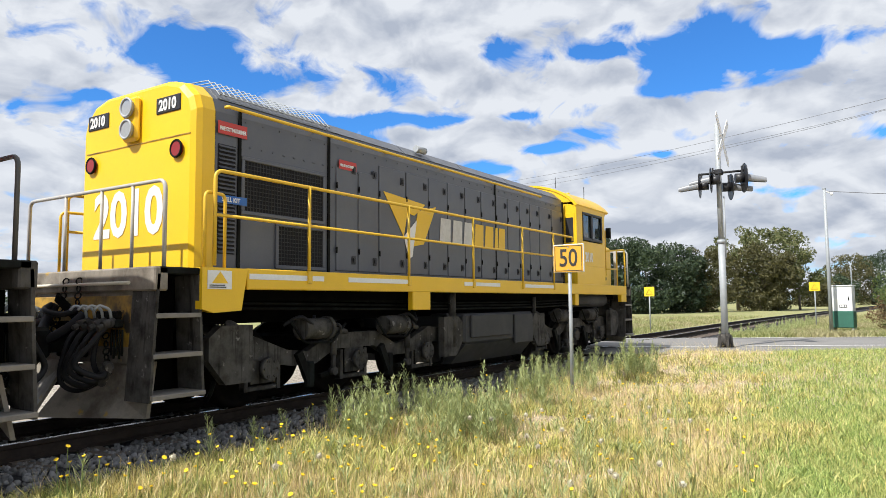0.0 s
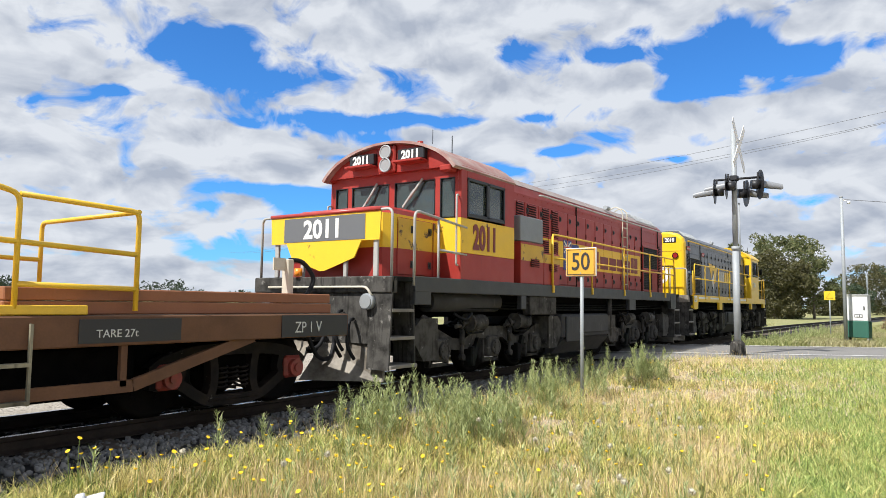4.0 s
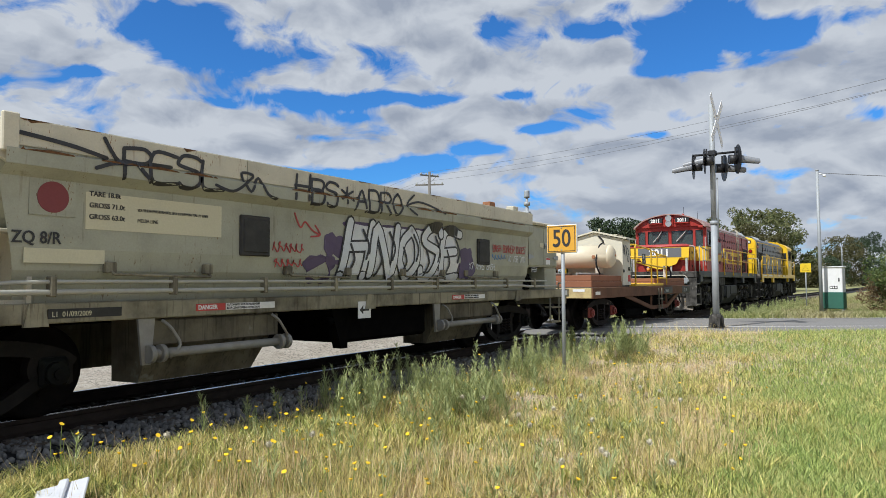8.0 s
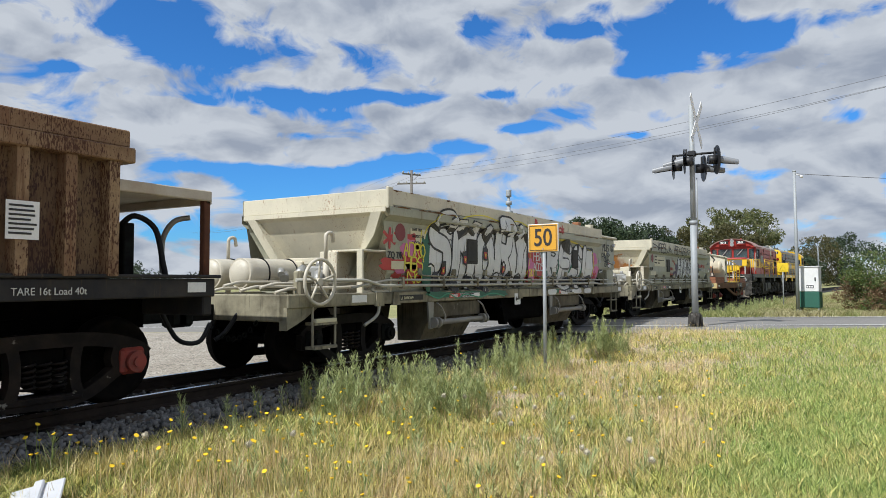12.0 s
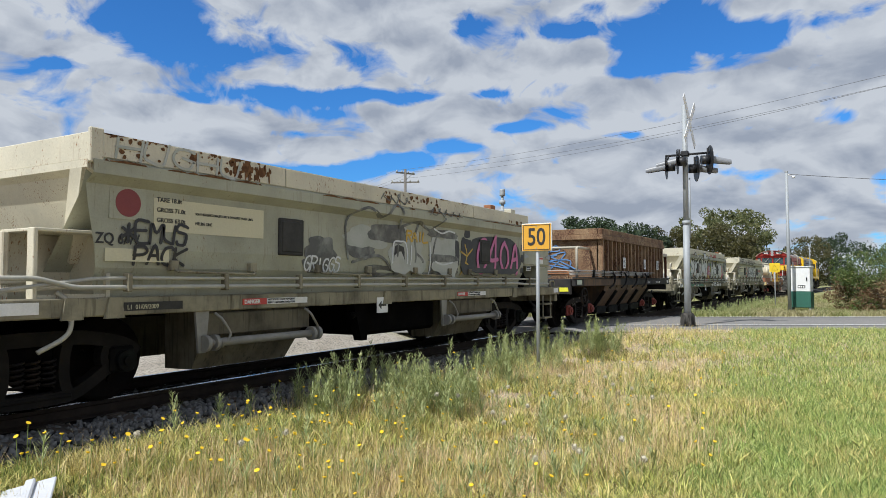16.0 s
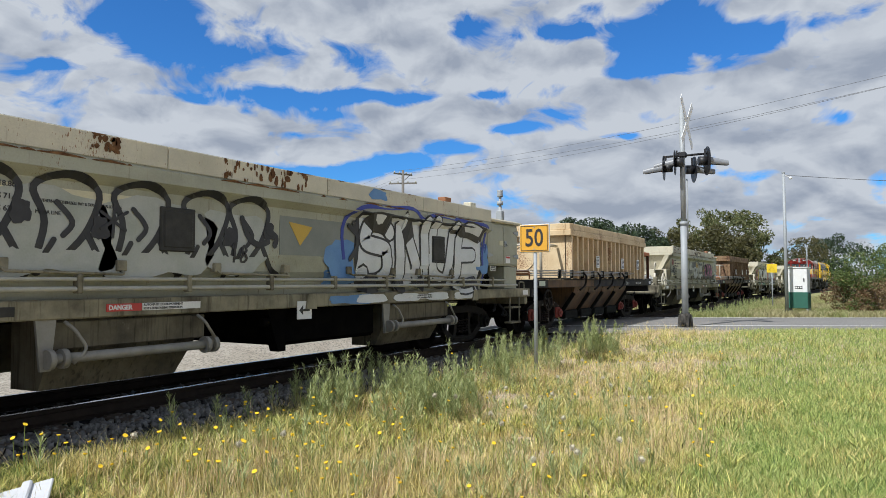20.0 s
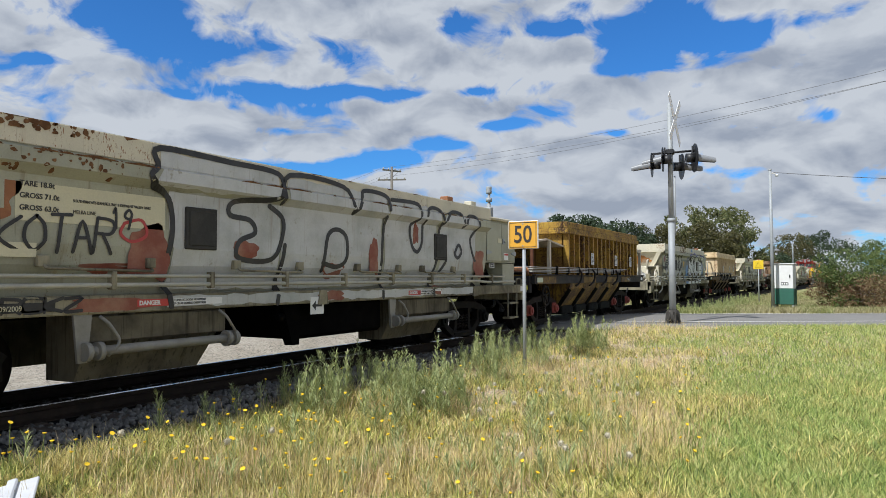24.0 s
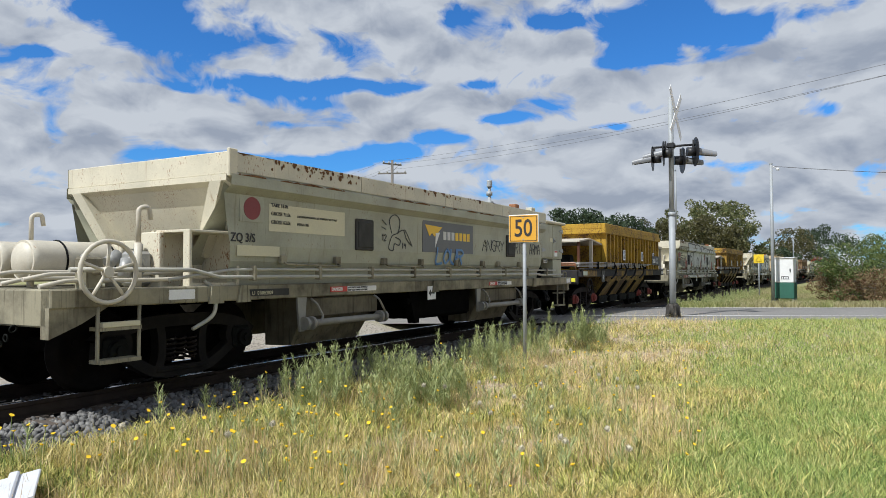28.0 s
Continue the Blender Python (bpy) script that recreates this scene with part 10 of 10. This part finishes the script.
G_LAWN = grass_material("lush_grass", ((0.0618, 0.1267, 0.0258), (0.34, 0.4326, 0.1), (0.618, 0.6747, 0.232)), ((0.113, 0.1761, 0.0387), (0.381, 0.4398, 0.12), (0.68, 0.6458, 0.249)), 2.2)
G_TUFT = grass_material("tuft_grass", ((0.0515, 0.07828, 0.0172), (0.433, 0.4697, 0.112), (0.865, 0.7828, 0.258)), ((0.103, 0.09785, 0.0258), (0.639, 0.5377, 0.172), (0.93, 0.7632, 0.344)), 4.0)
G_WEED = leaf_material("weed_leaves", (0.24, 0.29, 0.11), (0.38, 0.43, 0.18), (0.58, 0.59, 0.29), 0.3)
G_HERB = grass_material("herb_leaves", ((0.0309, 0.04893, 0.0129), (0.206, 0.2647, 0.0602), (0.639, 0.6067, 0.206)), ((0.103, 0.0685, 0.0258), (0.577, 0.4501, 0.189), (0.927, 0.7828, 0.43)), 3.5)


def blades(name, label, pts, height, width, mat, rng, lean=0.45, hvar=0.5):
    """Bent tapering blades, rooted on the ground at pts (n, 2)."""
    n = len(pts)
    z = np.array([ground_z(a, b) for a, b in pts])
    root = np.column_stack([pts, z - 0.01])
    h = height * rng.uniform(1 - hvar, 1 + hvar, n)[:, None]
    a = rng.uniform(0, 2 * np.pi, n)
    out = np.column_stack([np.cos(a), np.sin(a), np.zeros(n)])
    b = rng.uniform(0, 2 * np.pi, n)
    side = np.column_stack([np.cos(b), np.sin(b), np.zeros(n)]) * (width * rng.uniform(0.7, 1.3, n))[:, None]
    bend = (lean * rng.uniform(0.1, 1.0, n))[:, None] * h
    up = np.array([0, 0, 1.0])
    mid = root + up * h * 0.55 + out * bend * 0.3
    tip = root + up * h * 0.95 + out * bend
    v = np.stack([root - side, root + side, mid + side * 0.75, mid - side * 0.75, tip], 1).reshape(-1, 3)
    k = np.arange(n)[:, None] * 5
    f = np.concatenate([k + np.array([0, 1, 2]), k + np.array([0, 2, 3]), k + np.array([3, 2, 4])], 1).reshape(-1, 3)
    return tagged(new(name, fast_mesh(name, v, f, mat)), label, "grass", kind="stuff")


def scatter(n, rng, d0, d1, keep, wide=0.74):
    """Places on the near side, thinning with distance, where keep(x, y, d, px) is above chance."""
    got = []
    total = 0
    while total < n:
        d = d0 * (d1 / d0) ** rng.random(n)
        px = rng.uniform(-wide, wide, n)
        x, y = d * CT + px * d * ST, d * ST - px * d * CT
        ok = rng.random(n) < keep(x, y, d, px)
        got.append(np.column_stack([x, y])[ok])
        total += ok.sum()
        if len(got) > 60:
            break
    return np.concatenate(got)[:n]


def wave(x, y, s, k):
    return np.sin(x * s + k) * np.cos(y * s * 1.3 + 2 * k) + 0.5 * np.sin(x * s * 2.3 + y * s * 1.7 + k)


def tufts(name, label, centres, rng):
    pts = np.repeat(centres, 24, 0) + rng.normal(size=(len(centres) * 24, 2)) * np.repeat(rng.uniform(0.02, 0.07, (len(centres), 1)), 24, 0)
    return blades(name, label, pts, 0.125, 0.0052, G_TUFT, rng, 1.1, 0.6)


def meadow():
    rng = np.random.default_rng(5)
    clear = lambda x, y: np.clip((np.hypot(x - 2.4, y - 4.4) - 0.3) / 0.15, 0, 1)
    side = lambda y: np.clip((5.5 - y) / 0.35, 0, 1)
    lawn = lambda x, y, d, px: np.clip((px - 0.34 - 0.06 * wave(x, y, 1.1, 1)) / 0.1, 0, 1)
    bare = lambda x, y: np.clip(0.55 + 0.75 * wave(x, y, 1.9, 1.3) + 0.3 * wave(x, y, 5.3, 0.2), 0.05, 1)
    blades("dry_grass", "short straw-coloured dry grass beside the track", scatter(95000, rng, 3.6, 17.4, lambda x, y, d, px: clear(x, y) * side(y) * (1 - 0.92 * lawn(x, y, d, px)) * np.clip(0.45 + 0.6 * wave(x, y, 1.6, 0.3), 0.12, 1)), 0.07, 0.0032, G_DRY, rng, 1.5, 0.7)
    blades("straw_thatch", "flattened dead straw lying in the meadow", scatter(60000, rng, 3.6, 17.4, lambda x, y, d, px: clear(x, y) * side(y) * (1 - 0.95 * lawn(x, y, d, px)) * bare(x, y)), 0.028, 0.003, G_DRY, rng, 4.2, 0.6)
    blades("green_grass", "green grass growing among the dry grass", scatter(45000, rng, 3.6, 17.4, lambda x, y, d, px: clear(x, y) * side(y) * (1 - 0.7 * lawn(x, y, d, px)) * np.clip(0.12 + 0.8 * wave(x, y, 2.3, 2.0) + 0.45 * wave(x, y, 7.1, 0.7) + 0.9 * np.clip(-px - 0.05, 0, 1), 0.01, 1)), 0.11, 0.0038, G_MID, rng, 0.7, 0.7)
    tufts("grass_tufts", "long green grass tufts standing in the meadow", scatter(3000, rng, 3.9, 16, lambda x, y, d, px: clear(x, y) * side(y) * (1 - 0.8 * lawn(x, y, d, px)) * np.clip(0.2 + 0.5 * wave(x, y, 1.7, 5.0) + 1.2 * np.clip(-px, 0, 1), 0.06, 1)), rng)
    herb = scatter(2600, rng, 3.8, 16, lambda x, y, d, px: clear(x, y) * side(y) * (1 - 0.85 * lawn(x, y, d, px)) * np.clip(0.4 + 0.6 * wave(x, y, 2.9, 3.0), 0.08, 1))
    mid = np.column_stack([herb, [ground_z(a, b) + 0.03 for a, b in herb]])
    v, f = leaf_cloud(mid, rng.uniform(0.04, 0.13, len(mid)), 42000, 0.017, rng, 0.45, 0.1)
    tagged(new("low_herbs", fast_mesh("low_herbs", v, f, G_HERB)), "low leafy herbs and seedlings among the dry grass", "herbs", kind="stuff")
    blades("lush_grass", "lush bright green grass on the verge", scatter(120000, rng, 3.8, 17.4, lambda x, y, d, px: side(y) * lawn(x, y, d, px)), 0.085, 0.0042, G_LAWN, rng, 1.0, 0.7)
    blades("tall_grass", "tall thin grass stalks standing over the meadow", scatter(9000, rng, 4.0, 17.4, lambda x, y, d, px: side(y) * (1 - lawn(x, y, d, px)) * np.clip(0.3 + wave(x, y, 1.0, 4), 0.05, 1)), 0.26, 0.002, G_DRY, rng, 0.5)
    blades("verge_grass", "long pale grass along the road's far verge", scatter(60000, rng, 23.2, 60, lambda x, y, d, px: np.clip((np.abs(y - YC) - 2.0) / 0.5, 0, 1) * (px > -0.05)), 0.2, 0.012, G_VERGE, rng, 1.1)
    blades("verge_grass", "green grass mixed into the far verge", scatter(30000, rng, 23.2, 45, lambda x, y, d, px: np.clip((np.abs(y - YC) - 2.0) / 0.5, 0, 1) * (px > 0.1)), 0.2, 0.012, G_VERGE, rng, 1.0)
    return rng


def weeds(rng):
    """Tall feathery weeds in a band beside the ballast: curved stems set with narrow leaves."""
    V, F, S, FS = [], [], [], []
    nv = ns = 0
    spots = []
    hubs = [(rng.uniform(5.6, 13.0), rng.uniform(3.7, 5.2)) for _ in range(24)]
    while len(spots) < 250:
        hx, hy = hubs[rng.integers(0, len(hubs))]
        s, y = hx + rng.normal() * 0.2, hy + rng.normal() * 0.17
        if y < 5.4 and s > 4.9:
            spots.append((s, y, rng.uniform(0.75, 1.2)))
    while len(spots) < 360:
        d, px = rng.uniform(5, 13), rng.uniform(-0.6, 0.3)
        x, y = spot(px, d)
        if y < 5.6:
            spots.append((x, y, rng.uniform(0.4, 0.75)))
    while len(spots) < 520:
        x, y = rng.uniform(23, 46), rng.uniform(3.6, 5.2)
        if depth_of(x, y) > 23.6:
            spots.append((x, y, 0.8))
    for x, y, k in spots:
        h = rng.uniform(0.34, 0.66) * k
        z = ground_z(x, y)
        lean = rng.normal(size=2) * 0.12 * h
        n = int(80 * k)
        t = rng.uniform(0.12, 1.0, n)
        c = np.column_stack([x + lean[0] * t * t, y + lean[1] * t * t, z + h * t])
        a = rng.uniform(0, 6.28, n)
        out = np.column_stack([np.cos(a), np.sin(a), rng.uniform(0.5, 1.7, n)])
        ln = (0.035 + 0.075 * (1 - t))[:, None] * rng.uniform(0.7, 1.3, (n, 1))
        sd = np.column_stack([-np.sin(a), np.cos(a), np.zeros(n)]) * 0.0045
        v = np.stack([c, c + out * ln * 0.5 + sd, c + out * ln, c + out * ln * 0.5 - sd], 1).reshape(-1, 3)
        V.append(v)
        F.append(np.arange(n * 4).reshape(n, 4) + nv)
        nv += n * 4
        for q in range(int(5 * k) + 1):
            bt = rng.uniform(0.3, 0.9)
            b0 = np.array([x + lean[0] * bt * bt, y + lean[1] * bt * bt, z + h * bt])
            aa = rng.uniform(0, 6.28)
            b1 = b0 + np.array([math.cos(aa) * 0.05, math.sin(aa) * 0.05, h * 0.22])
            w_ = np.array([0.003, 0.003, 0])
            S.append(np.array([b0 - w_, b0 + w_, b1 + w_ * 0.5, b1 - w_ * 0.5]))
            FS.append(np.arange(4) + ns)
            ns += 4
        p0, p1 = np.array([x, y, z]), np.array([x + lean[0], y + lean[1], z + h])
        w_ = np.array([0.005, 0.002, 0])
        S.append(np.array([p0 - w_, p0 + w_, p1 + w_ * 0.5, p1 - w_ * 0.5]))
        FS.append(np.arange(4) + ns)
        ns += 4
    tagged(new("weeds", fast_mesh("weeds", np.concatenate(V + S), np.concatenate([np.concatenate(F), np.array(FS) + nv]), G_WEED)), "tall feathery grey-green weeds along the ballast edge", "weeds", kind="stuff")


M_PETAL = material("yellow_petals", (0.80, 0.52, 0.01), 0.8, bump=0.0)
M_STEM = material("flower_stem", (0.20, 0.26, 0.07), 0.8, bump=0.0, spec=0.05)
M_PUFF = material("seed_puff", (0.56, 0.51, 0.39), 0.9, bump=0.0, spec=0.05)


def flowers(rng):
    heads, stems, puffs = Geo(), Geo(), Geo()
    n = 0
    while n < 190:
        d, px = 4.6 * (14 / 4.6) ** rng.random(), rng.uniform(-0.66, 0.42)
        x, y = spot(px, d)
        if y > 5.4 or rng.random() > (1.0 if px < -0.05 else 0.4):
            continue
        n += 1
        z, h = ground_z(x, y), rng.uniform(0.2, 0.42)
        dx, dy = rng.normal(size=2) * 0.03
        top = Vector((x + dx, y + dy, z + h))
        stems.tube([(x, y, z), tuple(top)], 0.0025, 4, False)
        tilt = Vector((rng.normal() * 0.35, rng.normal() * 0.35 - 0.1, 1))
        heads.disc(top, tilt, 0.007, 0.011, 9, 0.0165 * rng.uniform(0.75, 1.2))
    n = 0
    while n < 24:
        d, px = 4.8 * (12 / 4.8) ** rng.random(), rng.uniform(-0.62, 0.3)
        x, y = spot(px, d)
        if y > 5.4:
            continue
        n += 1
        z, h = ground_z(x, y), rng.uniform(0.2, 0.36)
        stems.tube([(x, y, z), (x, y, z + h)], 0.0025, 4, False)
        puffs.ball((x, y, z + h + 0.02), 0.02, 0.02, 0.02, 10, 7)
        for k in range(44):
            v = Vector(rng.normal(size=3)).normalized()
            c = Vector((x, y, z + h + 0.02))
            puffs.tube([tuple(c + v * 0.004), tuple(c + v * 0.028)], 0.001, 3, False, 0.004)
    tagged(new("wild_flowers", heads.mesh("wild_flowers", M_PETAL)), "small yellow dandelion-like flowers in the grass", "flowers", kind="stuff")
    tagged(new("flower_stems", stems.mesh("flower_stems", M_STEM)), "thin green flower stems in the grass", "stems", kind="stuff")
    tagged(new("seed_puffs", puffs.mesh("seed_puffs", M_PUFF)), "round pale dandelion seed heads in the grass", "seed heads", kind="stuff")


rng_field = meadow()
weeds(rng_field)
flowers(rng_field)


# ---- sleepers and ballast stones ----
def sleepers():
    meshes = []
    for k in range(4):
        rnd = random.Random(k)
        g = Geo().box(-0.115, 0.115, -1.05 - rnd.uniform(0, 0.05), 1.05 + rnd.uniform(0, 0.05), -0.30, -0.158 + rnd.uniform(-0.006, 0.004), 0.012)
        for y in (-GAUGE, GAUGE):
            g.box(-0.09, 0.09, y - 0.13, y + 0.13, -0.16, -0.148)
        meshes.append(g.mesh("sleeper", M_WOOD))
    for i in range(150):
        part("sleeper", meshes[i % 4], None, ballast, at=along(-9 + i * 0.64))


def stones():
    rng = np.random.default_rng(9)
    t = (1 + 5 ** 0.5) / 2
    ico = np.array([(-1, t, 0), (1, t, 0), (-1, -t, 0), (1, -t, 0), (0, -1, t), (0, 1, t), (0, -1, -t), (0, 1, -t), (t, 0, -1), (t, 0, 1), (-t, 0, -1), (-t, 0, 1)]) / 1.9
    fac = np.array([(0, 11, 5), (0, 5, 1), (0, 1, 7), (0, 7, 10), (0, 10, 11), (1, 5, 9), (5, 11, 4), (11, 10, 2), (10, 7, 6), (7, 1, 8), (3, 9, 4), (3, 4, 2), (3, 2, 6), (3, 6, 8), (3, 8, 9), (4, 9, 5), (2, 4, 11), (6, 2, 10), (8, 6, 7), (9, 8, 1)])
    kinds = [ico * rng.uniform(0.6, 1.25, (12, 1)) * np.array([1.2, 0.95, 0.7]) for _ in range(10)]

    def bed_z(off):
        return float(np.interp(abs(off), (0, 1.25, 1.55, 2.3), (-0.175, -0.19, -0.25, -0.36)))
    near = [fast_mesh("stone", k * 0.032, fac, M_BALLAST) for k in kinds]
    for i in range(300):
        s, off = rng.uniform(1.5, 7.5), -rng.uniform(0.75, 1.75)
        part("stone", near[i % 10], None, ballast, at=pose(s, YC + off, bed_z(off) + 0.012, *rng.uniform(0, 360, 3)))
    n = 15000
    s = -3 + 27 * rng.random(n) ** 1.15
    off = np.where(rng.random(n) < 0.72, -rng.uniform(0.68, 2.0, n), rng.uniform(-0.5, 2.1, n))
    V, F = [], []
    for i in range(n):
        e = Euler(rng.uniform(0, 6.28, 3)).to_matrix()
        v = kinds[i % 10] @ np.array(e).T * rng.uniform(0.02, 0.042)
        V.append(v + np.array([s[i], line_y(s[i]) + off[i], bed_z(off[i]) + 0.01]))
        F.append(fac + 12 * i)
    tagged(part("loose_stones", fast_mesh("loose_stones", np.concatenate(V), np.concatenate(F), M_BALLAST), None, ballast), "grey crushed ballast stones", kind="stuff")


sleepers()
stones()


# ---- motion ----
def motions():
    times = [i * 0.5 for i in range(57)]
    for ob, u in TRAIN:
        turned = pose(0, 0, 0, 0, 0, 180) if ob.name == "red_locomotive" else Matrix()
        walk(ob, [(t, along(u + gone(t)) @ turned) for t in times])
    ticks = [i / 15 for i in range(421)]
    for w, r in WHEELS:
        p = w.location.copy()
        sense = -1 if w.parent.parent.name == "red_locomotive" else 1
        walk(w, [(t, pose(p.x, p.y, p.z, 0, sense * math.degrees(gone(t) / r))) for t in ticks])


motions()
